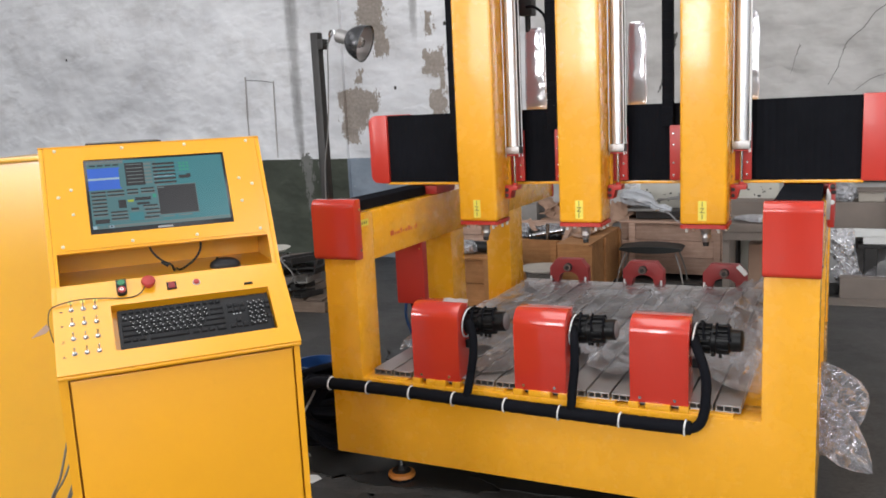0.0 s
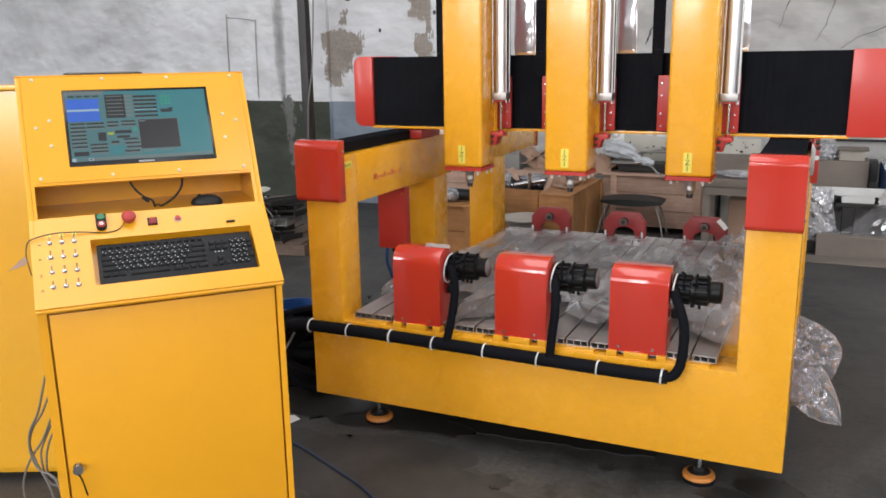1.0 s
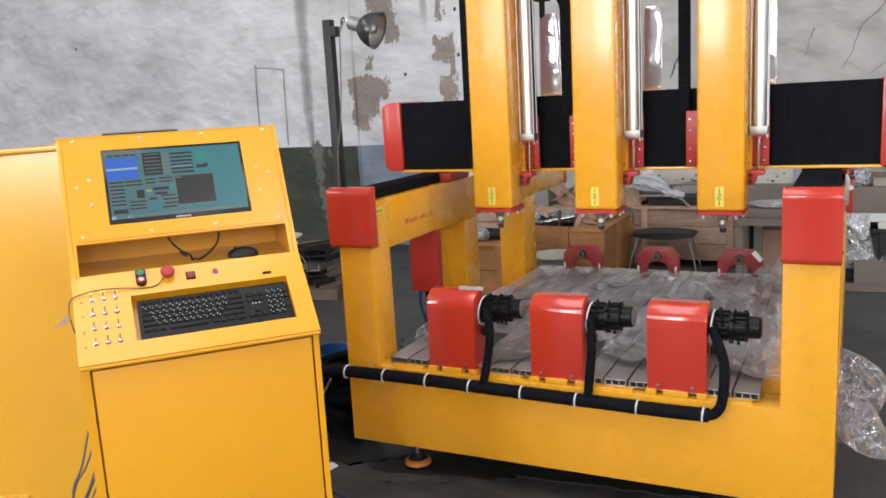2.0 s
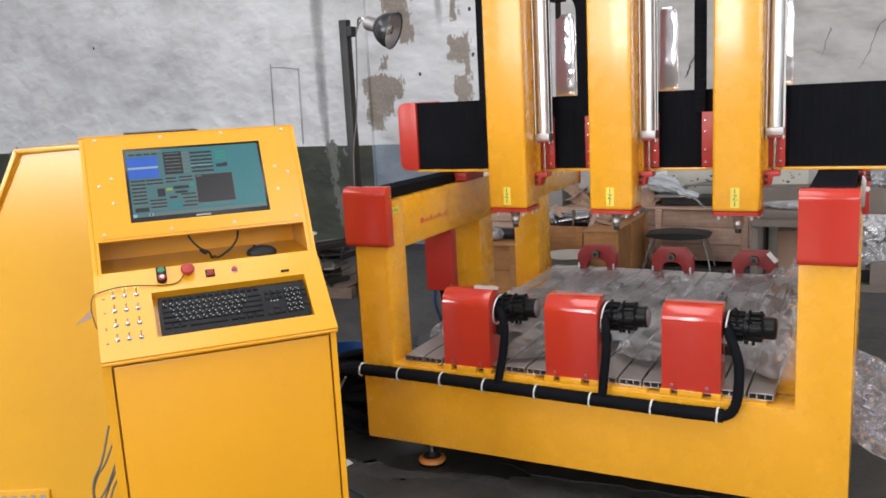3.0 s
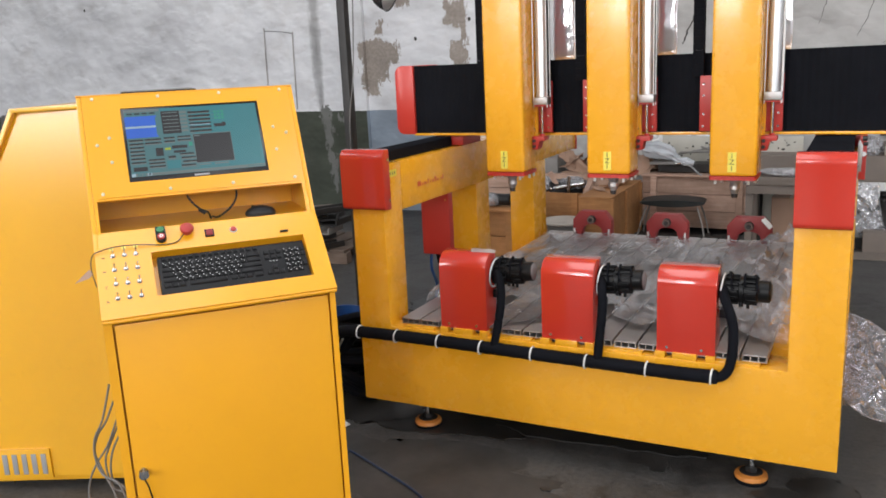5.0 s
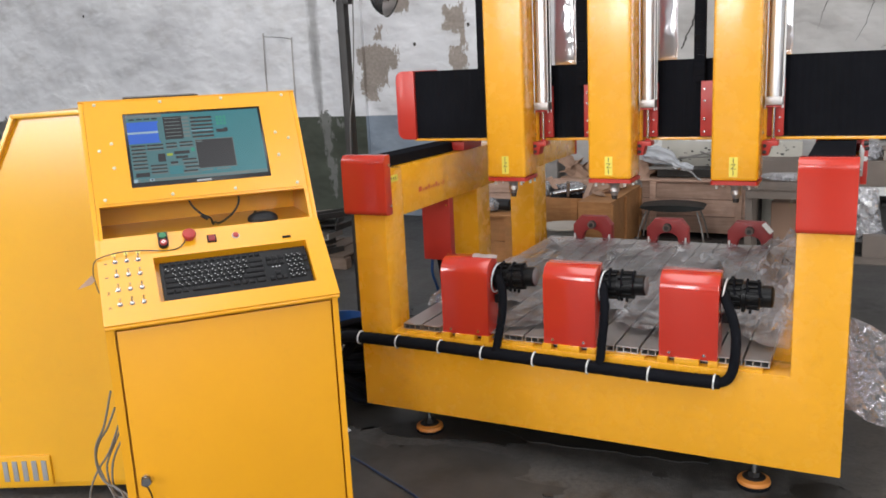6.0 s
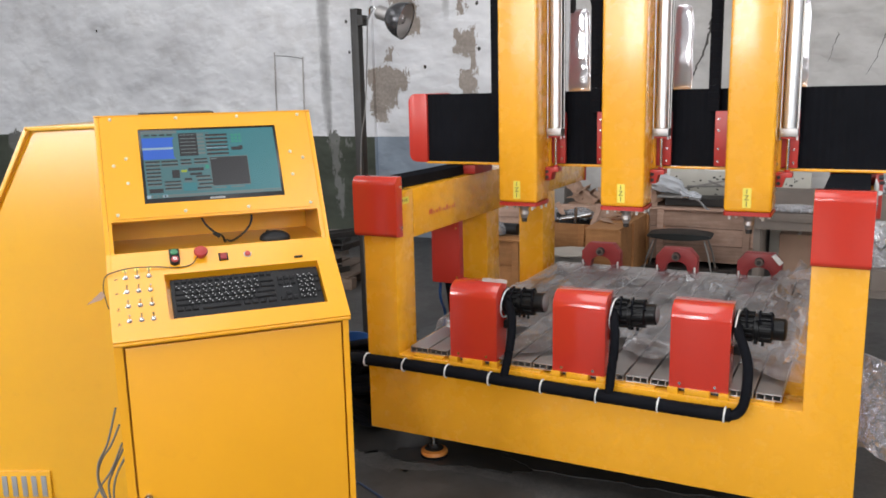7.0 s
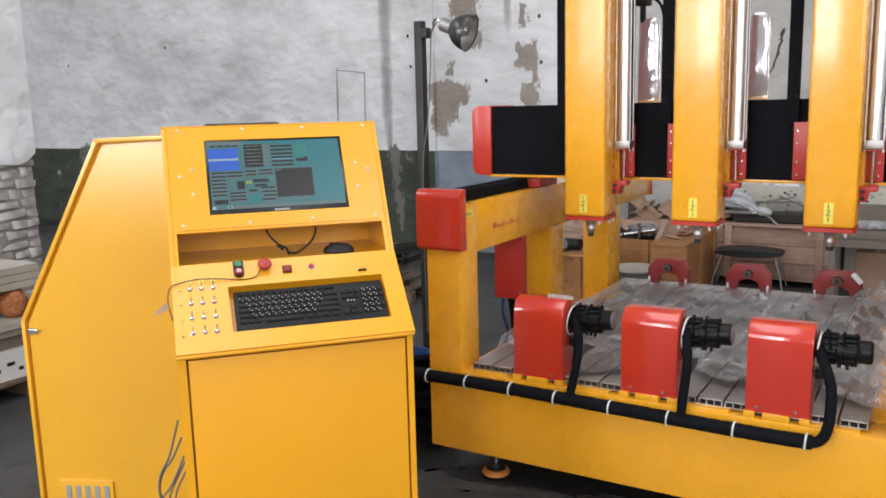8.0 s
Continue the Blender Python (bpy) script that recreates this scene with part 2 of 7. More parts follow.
def make_wall(name, dado, green, blue, split, bare=(), streaks=(), chips=(), grey_from=None, flaked=()):
    """Whitewashed plaster: cloudy stains, damp streaks, flaked spots of brown render, an oil-paint dado."""
    m, nt, b = node_material(name)
    tc = nt.nodes.new("ShaderNodeTexCoord")
    sep = nt.nodes.new("ShaderNodeSeparateXYZ")
    nt.links.new(tc.outputs["Object"], sep.inputs[0])
    big = noise_node(nt, 0.75, 4.0, 0.5, "Object", (0.8, 1.0, 1.2))
    mid = noise_node(nt, 2.6, 7.0, 0.60, "Object", (0.9, 1.0, 1.2))
    fine = noise_node(nt, 30.0, 6.0, 0.65)
    plaster = ramp(nt, big.outputs["Fac"], [(0.30, (0.60, 0.60, 0.62)), (0.5, (0.74, 0.74, 0.76)), (0.68, (0.84, 0.84, 0.86))]).outputs[0]
    dirt = ramp(nt, mid.outputs["Fac"], [(0.33, (0.84, 0.83, 0.82)), (0.47, (0.95, 0.95, 0.95)), (0.70, (1.02, 1.02, 1.02))]).outputs[0]
    col = mix(nt, plaster, dirt, 1.0, "MULTIPLY")
    grit = ramp(nt, fine.outputs["Fac"], [(0.30, (0.975, 0.975, 0.975)), (0.6, (1.01, 1.01, 1.01))]).outputs[0]
    col = mix(nt, col, grit, 1.0, "MULTIPLY")
    # ragged coordinates for the patches
    wob = nt.nodes.new("ShaderNodeTexNoise")
    wob.inputs["Scale"].default_value, wob.inputs["Detail"].default_value, wob.inputs["Roughness"].default_value = 6.5, 10.0, 0.76
    drag = nt.nodes.new("ShaderNodeMapping")
    drag.inputs["Scale"].default_value = (1.5, 1.0, 0.75)
    nt.links.new(tc.outputs["Object"], drag.inputs["Vector"])
    nt.links.new(drag.outputs[0], wob.inputs["Vector"])
    off = nt.nodes.new("ShaderNodeVectorMath")
    off.operation = "MULTIPLY_ADD"
    nt.links.new(wob.outputs["Color"], off.inputs[0])
    off.inputs[1].default_value = (0.46, 0.46, 0.46)
    nt.links.new(tc.outputs["Object"], off.inputs[2])
    shift = nt.nodes.new("ShaderNodeVectorMath")
    shift.operation = "SUBTRACT"
    nt.links.new(off.outputs[0], shift.inputs[0])
    shift.inputs[1].default_value = (0.23, 0.23, 0.23)
    ragged = shift.outputs[0]
    # the wall turns darker and greyer over half a metre past grey_from
    if grey_from is not None:
        g = nt.nodes.new("ShaderNodeMapRange")
        g.inputs["From Min"].default_value, g.inputs["From Max"].default_value = grey_from, grey_from + 0.5
        nt.links.new(sep.outputs["X"], g.inputs["Value"])
        right_grey = ramp(nt, mid.outputs["Fac"], [(0.3, (0.35, 0.335, 0.32)), (0.6, (0.47, 0.455, 0.44))]).outputs[0]
        col = mix(nt, col, right_grey, g.outputs[0])
    if streaks:
        calm = nt.nodes.new("ShaderNodeMix")
        calm.data_type = "VECTOR"
        calm.inputs[0].default_value = 0.30
        nt.links.new(tc.outputs["Object"], calm.inputs[4])
        nt.links.new(ragged, calm.inputs[5])
        d = patches(nt, calm.outputs[1], streaks)
        mk = ramp(nt, d, [(0.0, (0.80, 0.80, 0.80)), (0.6, (0.55, 0.55, 0.55)), (1.35, (0, 0, 0))]).outputs[0]
        col = mix(nt, col, (0.20, 0.195, 0.19), mk)
    if flaked:
        edge_d = ramp(nt, patches(nt, ragged, flaked, 0.7), [(0.92, (1, 1, 1)), (1.0, (0, 0, 0))]).outputs[0]
        holes = noise_node(nt, 9.0, 6.0, 0.65, "Object", (0.8, 1.0, 1.3))
        left_on = ramp(nt, holes.outputs["Fac"], [(0.40, (0, 0, 0)), (0.46, (1, 1, 1))]).outputs[0]
        col = mix(nt, col, (0.74, 0.74, 0.72), math_node(nt, "MULTIPLY", edge_d, left_on))
    # dado
    edge = math_node(nt, "MULTIPLY_ADD", fine.outputs["Fac"], 0.03)
    edge.node.inputs[2].default_value = dado - 0.015
    low = math_node(nt, "LESS_THAN", sep.outputs["Z"], edge)
    if blue:
        low = math_node(nt, "MULTIPLY", low, math_node(nt, "LESS_THAN", sep.outputs["X"], -3.55))
    gcol = ramp(nt, mid.outputs["Fac"], [(0.3, tuple(c * 0.6 for c in green)), (0.7, green)]).outputs[0]
    if blue:
        right = math_node(nt, "GREATER_THAN", sep.outputs["X"], split)
        bcol = ramp(nt, mid.outputs["Fac"], [(0.3, tuple(c * 0.7 for c in blue)), (0.7, blue)]).outputs[0]
        gcol = mix(nt, gcol, bcol, right)
    worn = noise_node(nt, 2.6, 9.0, 0.7)
    keep = ramp(nt, worn.outputs["Fac"], [(0.65, (1, 1, 1)), (0.69, (0.35, 0.35, 0.35))]).outputs[0]
    col = mix(nt, col, gcol, math_node(nt, "MULTIPLY", low, keep))
    if chips:
        mk = ramp(nt, patches(nt, ragged, chips), [(0.95, (1, 1, 1)), (1.0, (0, 0, 0))]).outputs[0]
        col = mix(nt, col, (0.15, 0.15, 0.14), mk)
    height = math_node(nt, "ADD", mid.outputs["Fac"], big.outputs["Fac"])
    if bare:
        mk = ramp(nt, patches(nt, ragged, bare, 0.6), [(0.97, (1, 1, 1)), (1.0, (0, 0, 0))]).outputs[0]
        earth = ramp(nt, fine.outputs["Fac"], [(0.3, (0.25, 0.21, 0.18)), (0.7, (0.37, 0.325, 0.29))]).outputs[0]
        col = mix(nt, col, earth, mk)
        height = math_node(nt, "SUBTRACT", height, math_node(nt, "MULTIPLY", mk, 0.15))
    nt.links.new(col, b.inputs["Base Color"])
    b.inputs["Roughness"].default_value = 0.85
    # hand-trowelled relief: long soft swells, and scattered raised dabs
    swell = noise_node(nt, 2.0, 2.5, 0.45, "Object", (0.8, 1.0, 1.25))
    dabs = noise_node(nt, 4.6, 2.0, 0.45, "Object", (0.7, 1.0, 1.2))
    raised = ramp(nt, dabs.outputs["Fac"], [(0.50, (0, 0, 0)), (0.66, (1, 1, 1))]).outputs[0]
    relief = math_node(nt, "ADD", math_node(nt, "MULTIPLY", swell.outputs["Fac"], 1.5), math_node(nt, "MULTIPLY", raised, 0.09))
    bump(nt, b, math_node(nt, "ADD", math_node(nt, "MULTIPLY", height, 0.05), relief), 0.8, 0.12)
    return m


BARE = [(-4.73, 1.83, 0.25, 0.13), (-4.86, 1.55, 0.10, 0.22), (-4.72, 1.64, 0.12, 0.16), (-4.72, 2.10, 0.06, 0.09), (-4.52, 2.80, 0.17, 0.22), (-4.40, 2.48, 0.09, 0.20), (-3.77, 2.18, 0.10, 0.14), (-3.66, 2.10, 0.05, 0.26), (-3.72, 1.76, 0.09, 0.17), (-3.80, 2.62, 0.05, 0.14)]
FLAKED = [(0.98, 1.10, 0.24, 0.17), (-1.30, 0.80, 0.36, 0.13)]
STREAKS = [(-5.60, 3.0, 0.11, 1.1), (-5.60, 1.9, 0.09, 0.75), (-5.58, 1.35, 0.05, 0.35), (-3.98, 3.0, 0.07, 0.6)]
CHIPS = [(-5.53, 1.04, 0.060, 0.22), (-5.50, 0.78, 0.050, 0.26), (-5.46, 0.45, 0.050, 0.24), (-11.3, 1.05, 0.24, 0.17), (-5.3, 1.10, 0.03, 0.04), (-5.43, 0.95, 0.03, 0.04)]
WALL_N = make_wall("whitewash_with_painted_dado", 1.17, (0.066, 0.076, 0.056), (0.27, 0.32, 0.38), -4.91, BARE, STREAKS, CHIPS, -2.9, FLAKED)
PLAIN_WALL = make_wall("plain_whitewash", 1.2, (0.07, 0.08, 0.05), None, 0.0)


def make_film(name, cloud, blend, folds=1.0, clear=0.35, tint=(0.90, 0.885, 0.90), creased=0.0):
    """Thin clear film: see-through, sharp glints on its creases, milky along the folds only."""
    m, nt, b = node_material(name)
    out = nt.nodes["Material Output"]
    gl = nt.nodes.new("ShaderNodeBsdfGlossy")
    gl.inputs["Roughness"].default_value = 0.045
    gl.inputs["Color"].default_value = (1.0, 1.0, 1.0, 1)
    tr = nt.nodes.new("ShaderNodeBsdfTransparent")
    tr.inputs["Color"].default_value = (*tint, 1)
    df = nt.nodes.new("ShaderNodeBsdfDiffuse")
    df.inputs["Color"].default_value = (0.86, 0.86, 0.90, 1)
    lw = nt.nodes.new("ShaderNodeLayerWeight")
    lw.inputs["Blend"].default_value = blend
    a = nt.nodes.new("ShaderNodeMixShader")
    c = nt.nodes.new("ShaderNodeMixShader")
    cells = nt.nodes.new("ShaderNodeTexVoronoi")
    cells.inputs["Scale"].default_value = 8.0
    warp = noise_node(nt, 4.0, 5.0)
    moved = nt.nodes.new("ShaderNodeVectorMath")
    moved.operation = "MULTIPLY_ADD"
    moved.inputs[1].default_value = (0.25, 0.25, 0.25)
    nt.links.new(warp.outputs["Color"], moved.inputs[0])
    nt.links.new(nt.nodes.new("ShaderNodeTexCoord").outputs["Object"], moved.inputs[2])
    nt.links.new(moved.outputs[0], cells.inputs["Vector"])
    broad = noise_node(nt, 2.2, 7.0, 0.65)
    streak = noise_node(nt, 5.0, 8.0, 0.66, "Object", (0.45, 2.2, 1.0))
    cross = noise_node(nt, 6.0, 8.0, 0.68, "Object", (2.8, 0.28, 1.0))
    s1 = ramp(nt, streak.outputs["Fac"], [(0.44, (0, 0, 0)), (0.505, (1, 1, 1)), (0.56, (0.1, 0.1, 0.1)), (0.64, (0.7, 0.7, 0.7)), (0.72, (0, 0, 0))]).outputs[0]
    s2 = ramp(nt, cross.outputs["Fac"], [(0.46, (0, 0, 0)), (0.515, (1, 1, 1)), (0.56, (0, 0, 0))]).outputs[0]
    both = math_node(nt, "ADD", s1, s2)
    patch = ramp(nt, broad.outputs["Fac"], [(0.42, (0.12, 0.12, 0.12)), (0.60, (1, 1, 1))]).outputs[0]
    # thin white lines on creases; their colour also stands in for streak highlights
    rim = nt.nodes.new("ShaderNodeTexVoronoi")
    rim.feature = "DISTANCE_TO_EDGE"
    rim.inputs["Scale"].default_value = 5.0
    squeeze = nt.nodes.new("ShaderNodeMapping")
    squeeze.inputs["Scale"].default_value = (1.7, 0.55, 1.0)
    nt.links.new(moved.outputs[0], squeeze.inputs["Vector"])
    nt.links.new(squeeze.outputs[0], rim.inputs["Vector"])
    line = ramp(nt, rim.outputs["Distance"], [(0.0, (1, 1, 1)), (0.010, (0.8, 0.8, 0.8)), (0.028, (0, 0, 0))]).outputs[0]
    both = math_node(nt, "ADD", math_node(nt, "MULTIPLY", both, 0.75), math_node(nt, "MULTIPLY", line, creased))
    milk = math_node(nt, "MULTIPLY_ADD", math_node(nt, "MULTIPLY", both, patch), cloud)
    milk.node.inputs[2].default_value = cloud * clear
    nt.links.new(milk, c.inputs[0])
    nt.links.new(lw.outputs["Fresnel"], a.inputs[0])
    nt.links.new(tr.outputs[0], a.inputs[1])
    nt.links.new(gl.outputs[0], a.inputs[2])
    nt.links.new(a.outputs[0], c.inputs[1])
    nt.links.new(df.outputs[0], c.inputs[2])
    nt.links.new(c.outputs[0], out.inputs["Surface"])
    bp = nt.nodes.new("ShaderNodeBump")
    bp.inputs["Strength"].default_value = folds
    bp.inputs["Distance"].default_value = 0.05
    nt.links.new(math_node(nt, "ADD", math_node(nt, "ADD", streak.outputs["Fac"], cross.outputs["Fac"]), math_node(nt, "MULTIPLY", cells.outputs["Distance"], 1.6)), bp.inputs["Height"])
    nt.links.new(bp.outputs[0], gl.inputs["Normal"])
    nt.links.new(bp.outputs[0], lw.inputs["Normal"])
    return m


FILM = make_film("clear_plastic_film", 0.30, 0.47, 0.26, 0.05, (0.82, 0.77, 0.77), 0.9)
BAG_FILM = make_film("clear_bag_film", 0.15, 0.38, 0.03)
WRAP = make_film("cloudy_plastic_film", 0.36, 0.42, 0.12)
THIN_FILM = make_film("thin_clear_film", 0.075, 0.34, 0.04)
ROLL_FILM = paint("milky_film_wrap", (0.48, 0.50, 0.53), 0.18, 0.5, 0.25, 9.0, 0.05)


def make_enamel():
    return paint("worn_dark_enamel", (0.10, 0.10, 0.105), 0.25, 0.3, 0.4, 40.0, 0.1, 0.7)


ENAMEL = make_enamel()


def make_glass():
    m, nt, b = node_material("clear_lamp_glass")
    b.inputs["Base Color"].default_value = (0.9, 0.9, 0.9, 1)
    b.inputs["Transmission Weight"].default_value = 1.0
    b.inputs["Roughness"].default_value = 0.05
    return m


GLASS = make_glass()


def emitter(name, colour, strength):
    m, nt, b = node_material(name)
    b.inputs["Base Color"].default_value = (0.01, 0.01, 0.01, 1)
    b.inputs["Roughness"].default_value = 0.25
    n = noise_node(nt, 9.0, 2.0)
    c = ramp(nt, n.outputs["Fac"], [(0.2, tuple(k * 0.9 for k in colour)), (0.8, colour)]).outputs[0]
    nt.links.new(c, b.inputs["Emission Color"])
    b.inputs["Emission Strength"].default_value = strength
    return m


SCREEN = emitter("teal_lit_screen", (0.036, 0.225, 0.26), 0.85)
SCR_BLUE = emitter("blue_lit_window", (0.03, 0.13, 0.62), 1.0)
SCR_GREY = emitter("grey_lit_panel", (0.19, 0.25, 0.25), 0.7)
SCR_MID = emitter("pale_teal_lit_panel", (0.075, 0.20, 0.22), 0.85)
SCR_DARK = emitter("dark_lit_panel", (0.022, 0.021, 0.024), 0.7)
SCR_WHITE = emitter("pale_lit_line", (0.35, 0.50, 0.60), 0.9)
SCR_GREEN = emitter("green_lit_field", (0.03, 0.33, 0.22), 0.85)
SCR_YEL = emitter("yellow_lit_line", (0.35, 0.45, 0.03), 0.9)


# ---- mesh helpers ----
ORG = {}


def thing(name, m, label, category, group="", local=False, kind=""):
    """A top-level Empty at its base; its parts are written in world places, or in its own if local."""
    ob = new(name)
    ob.empty_display_size = 0.1
    ob.matrix_basis = m
    tagged(ob, label, category, group, kind)
    ORG[ob] = Matrix.Identity(4) if local else m.inverted()
    return ob


def to_mesh(name, bm, mat, smooth=True):
    me = bpy.data.meshes.new(name)
    bmesh.ops.recalc_face_normals(bm, faces=bm.faces)
    bm.to_mesh(me)
    bm.free()
    me.materials.append(mat)
    if smooth:
        me.polygons.foreach_set("use_smooth", [True] * len(me.polygons))
        me.set_sharp_from_angle(angle=radians(38))
    return me


def part(name, bm, mat, parent, label="", smooth=True):
    bm.transform(ORG[parent])
    ob = new(name, to_mesh(name, bm, mat, smooth))
    ob.parent = parent
    ORG[ob] = ORG[parent]
    if label:
        tagged(ob, label)
    return ob


def solid(name, bm, mat, label, category, kind="", group="", origin=None):
    """A top-level thing of one mesh."""
    o = Vector(origin) if origin else Vector((0, 0, 0))
    bm.transform(Matrix.Translation(-o))
    ob = new(name, to_mesh(name, bm, mat))
    ob.location = o
    return tagged(ob, label, category, group, kind)


def box(x0, x1, y0, y1, z0, z1, bev=0.0, seg=2, bm=None, m=None):
    own = bmesh.new()
    bmesh.ops.create_cube(own, size=1)
    own.transform(Matrix.Translation(((x0 + x1) / 2, (y0 + y1) / 2, (z0 + z1) / 2)) @ Matrix.Diagonal((x1 - x0, y1 - y0, z1 - z0, 1)))
    if bev:
        bmesh.ops.bevel(own, geom=own.edges, offset=bev, segments=seg, affect="EDGES", profile=0.6)
    if m is not None:
        own.transform(m)
    return join(bm, own)


def join(bm, own):
    if bm is None:
        return own
    tmp = bpy.data.meshes.new("tmp")
    own.to_mesh(tmp)
    own.free()
    bm.from_mesh(tmp)
    bpy.data.meshes.remove(tmp)
    return bm


def cyl(p0, p1, r, seg=20, r2=None, bm=None, bev=0.0):
    p0, p1 = Vector(p0), Vector(p1)
    own = bmesh.new()
    d = p1 - p0
    bmesh.ops.create_cone(own, cap_ends=True, segments=seg, radius1=r, radius2=r if r2 is None else r2, depth=d.length)
    if bev:
        bmesh.ops.bevel(own, geom=[e for e in own.edges if len(e.link_faces) == 2 and any(len(f.verts) > 4 for f in e.link_faces)], offset=bev, segments=2, affect="EDGES")
    own.transform(Matrix.Translation((p0 + p1) / 2) @ d.to_track_quat("Z", "Y").to_matrix().to_4x4())
    return join(bm, own)


def prism(poly, axis, a0, a1, bev=0.0, bm=None, m=None, seg=2):
    """A polygon pulled along an axis. poly holds the two other coordinates in axis order."""
    own = bmesh.new()
    def put(p, a):
        q = list(p)
        q.insert("xyz".index(axis), a)
        return own.verts.new(q)
    lo = [put(p, a0) for p in poly]
    hi = [put(p, a1) for p in poly]
    own.faces.new(lo)
    own.faces.new(hi[::-1])
    n = len(poly)
    for i in range(n):
        own.faces.new((lo[i], hi[i], hi[(i + 1) % n], lo[(i + 1) % n]))
    bmesh.ops.recalc_face_normals(own, faces=own.faces)
    if bev:
        bmesh.ops.bevel(own, geom=own.edges, offset=bev, segments=seg, affect="EDGES", profile=0.6)
    if m is not None:
        own.transform(m)
    return join(bm, own)


def smooth_path(pts, n=8):
    """Catmull-Rom through the points."""
    p = [Vector(q) for q in pts]
    p = [p[0] * 2 - p[1], *p, p[-1] * 2 - p[-2]]
    out = []
    for i in range(1, len(p) - 2):
        a, b, c, d = p[i - 1:i + 3]
        for k in range(n):
            t = k / n
            out.append(0.5 * (2 * b + (c - a) * t + (2 * a - 5 * b + 4 * c - d) * t * t + (3 * b - a - 3 * c + d) * t ** 3))
    out.append(p[-2])
    return out


def tube(pts, r, seg=8, n=8, bm=None, ripple=0.0, raw=False):
    path = [Vector(p) for p in pts] if raw else smooth_path(pts, n)
    own = bmesh.new()
    up = Vector((0.13, 0.21, 0.97)).normalized()
    rings = []
    for i, p in enumerate(path):
        d = (path[min(i + 1, len(path) - 1)] - path[max(i - 1, 0)]).normalized()
        s = d.cross(up)
        if s.length < 0.1:
            s = d.cross(Vector((1, 0, 0)))
        s.normalize()
        u = s.cross(d).normalized()
        rr = r + (ripple if i % 2 else 0.0)
        rings.append([own.verts.new(p + rr * (math.cos(2 * math.pi * k / seg) * s + math.sin(2 * math.pi * k / seg) * u)) for k in range(seg)])
    for a, b in zip(rings, rings[1:]):
        for k in range(seg):
            own.faces.new((a[k], a[(k + 1) % seg], b[(k + 1) % seg], b[k]))
    own.faces.new(rings[0][::-1])
    own.faces.new(rings[-1])
    return join(bm, own)


def lathe(profile, seg=24, m=None, bm=None, cap=True):
    """Turned shape about z from (radius, height) pairs."""
    own = bmesh.new()
    rings = [[own.verts.new((r * math.cos(2 * math.pi * k / seg), r * math.sin(2 * math.pi * k / seg), z)) for k in range(seg)] for r, z in profile]
    for a, b in zip(rings, rings[1:]):
        for k in range(seg):
            own.faces.new((a[k], a[(k + 1) % seg], b[(k + 1) % seg], b[k]))
    if cap:
        own.faces.new(rings[0][::-1])
        own.faces.new(rings[-1])
    if m is not None:
        own.transform(m)
    return join(bm, own)


def letters(text, size, m, depth=0.0006):
    """Text as a mesh, in the built-in font."""
    cu = bpy.data.curves.new("txt", "FONT")
    cu.body, cu.size, cu.align_x, cu.align_y, cu.extrude = text, size, "CENTER", "CENTER", depth
    ob = bpy.data.objects.new("txt", cu)
    me = bpy.data.meshes.new_from_object(ob)
    bm = bmesh.new()
    bm.from_mesh(me)
    bpy.data.objects.remove(ob)
    bpy.data.curves.remove(cu)
    bpy.data.meshes.remove(me)
    bm.transform(m)
    return bm


rng = random.Random(7)


# ---- the hall ----
def slab(name, x0, x1, y0, y1, z0, z1, mat, label, category="wall"):
    return solid(name, box(x0, x1, y0, y1, z0, z1), mat, label, category, "structure")


slab("floor", -18, 9.2, -8.2, 9.8, -0.2, 0.0, FLOOR, "worn dark grey concrete workshop floor with oil stains", "floor")
slab("ceiling", -18, 9.2, -8.2, 9.8, 6.9, 7.1, PLAIN_WALL, "plain whitewashed concrete hall ceiling", "ceiling")
slab("wall_north", -18, 9.2, 8.6, 9.8, 0, 6.9, WALL_N, "stained whitewashed plaster wall with green and blue dado")
slab("wall_west", -18.4, -18, -8.2, 9.8, 0, 6.9, PLAIN_WALL, "plain whitewashed hall end wall")


def wall_with_openings(name, along, fixed0, fixed1, lo, hi, openings, sill, head, label):
    bm = None
    def seg(a0, a1, z0, z1):
        nonlocal bm
        if along == "x":
            bm = box(a0, a1, fixed0, fixed1, z0, z1, bm=bm)
        else:
            bm = box(fixed0, fixed1, a0, a1, z0, z1, bm=bm)
    seg(lo, hi, 0, sill)
    seg(lo, hi, head, 6.9)
    edge = lo
    for a0, a1 in openings:
        seg(edge, a0, sill, head)
        edge = a1
    seg(edge, hi, sill, head)
    solid(name, bm, PLAIN_WALL, label, "wall", "structure")


wall_with_openings("wall_south", "x", -8.2, -7.9, -18, 9.2, [(wx - 1.25, wx + 1.25) for wx in (-11, -5.4, -2.6, 3.0, 6.8)], 2.1, 5.4, "whitewashed hall wall with tall window openings")
wall_with_openings("wall_east", "y", 8.9, 9.2, -7.9, 8.6, [(wy - 1.25, wy + 1.25) for wy in (-3, 2.5)], 2.1, 5.4, "whitewashed hall end wall with window openings")
# shallow pilaster on the north wall
slab("pilaster", -5.14, -4.905, 8.54, 8.6, 0, 6.9, WALL_N, "whitewashed plaster pilaster with green dado", "pilaster")

# ---- the router ----
ROUTER = thing("cnc_router", pose(-0.73, 4.6, 0), "large yellow and red three-spindle stone router on levelling feet", "machine")
LX, RX, FY = -1.75, 0.281, 3.30
LI, RI = -1.587, 0.097
BZ, LZ, CZ = 0.137, 0.507, 1.245

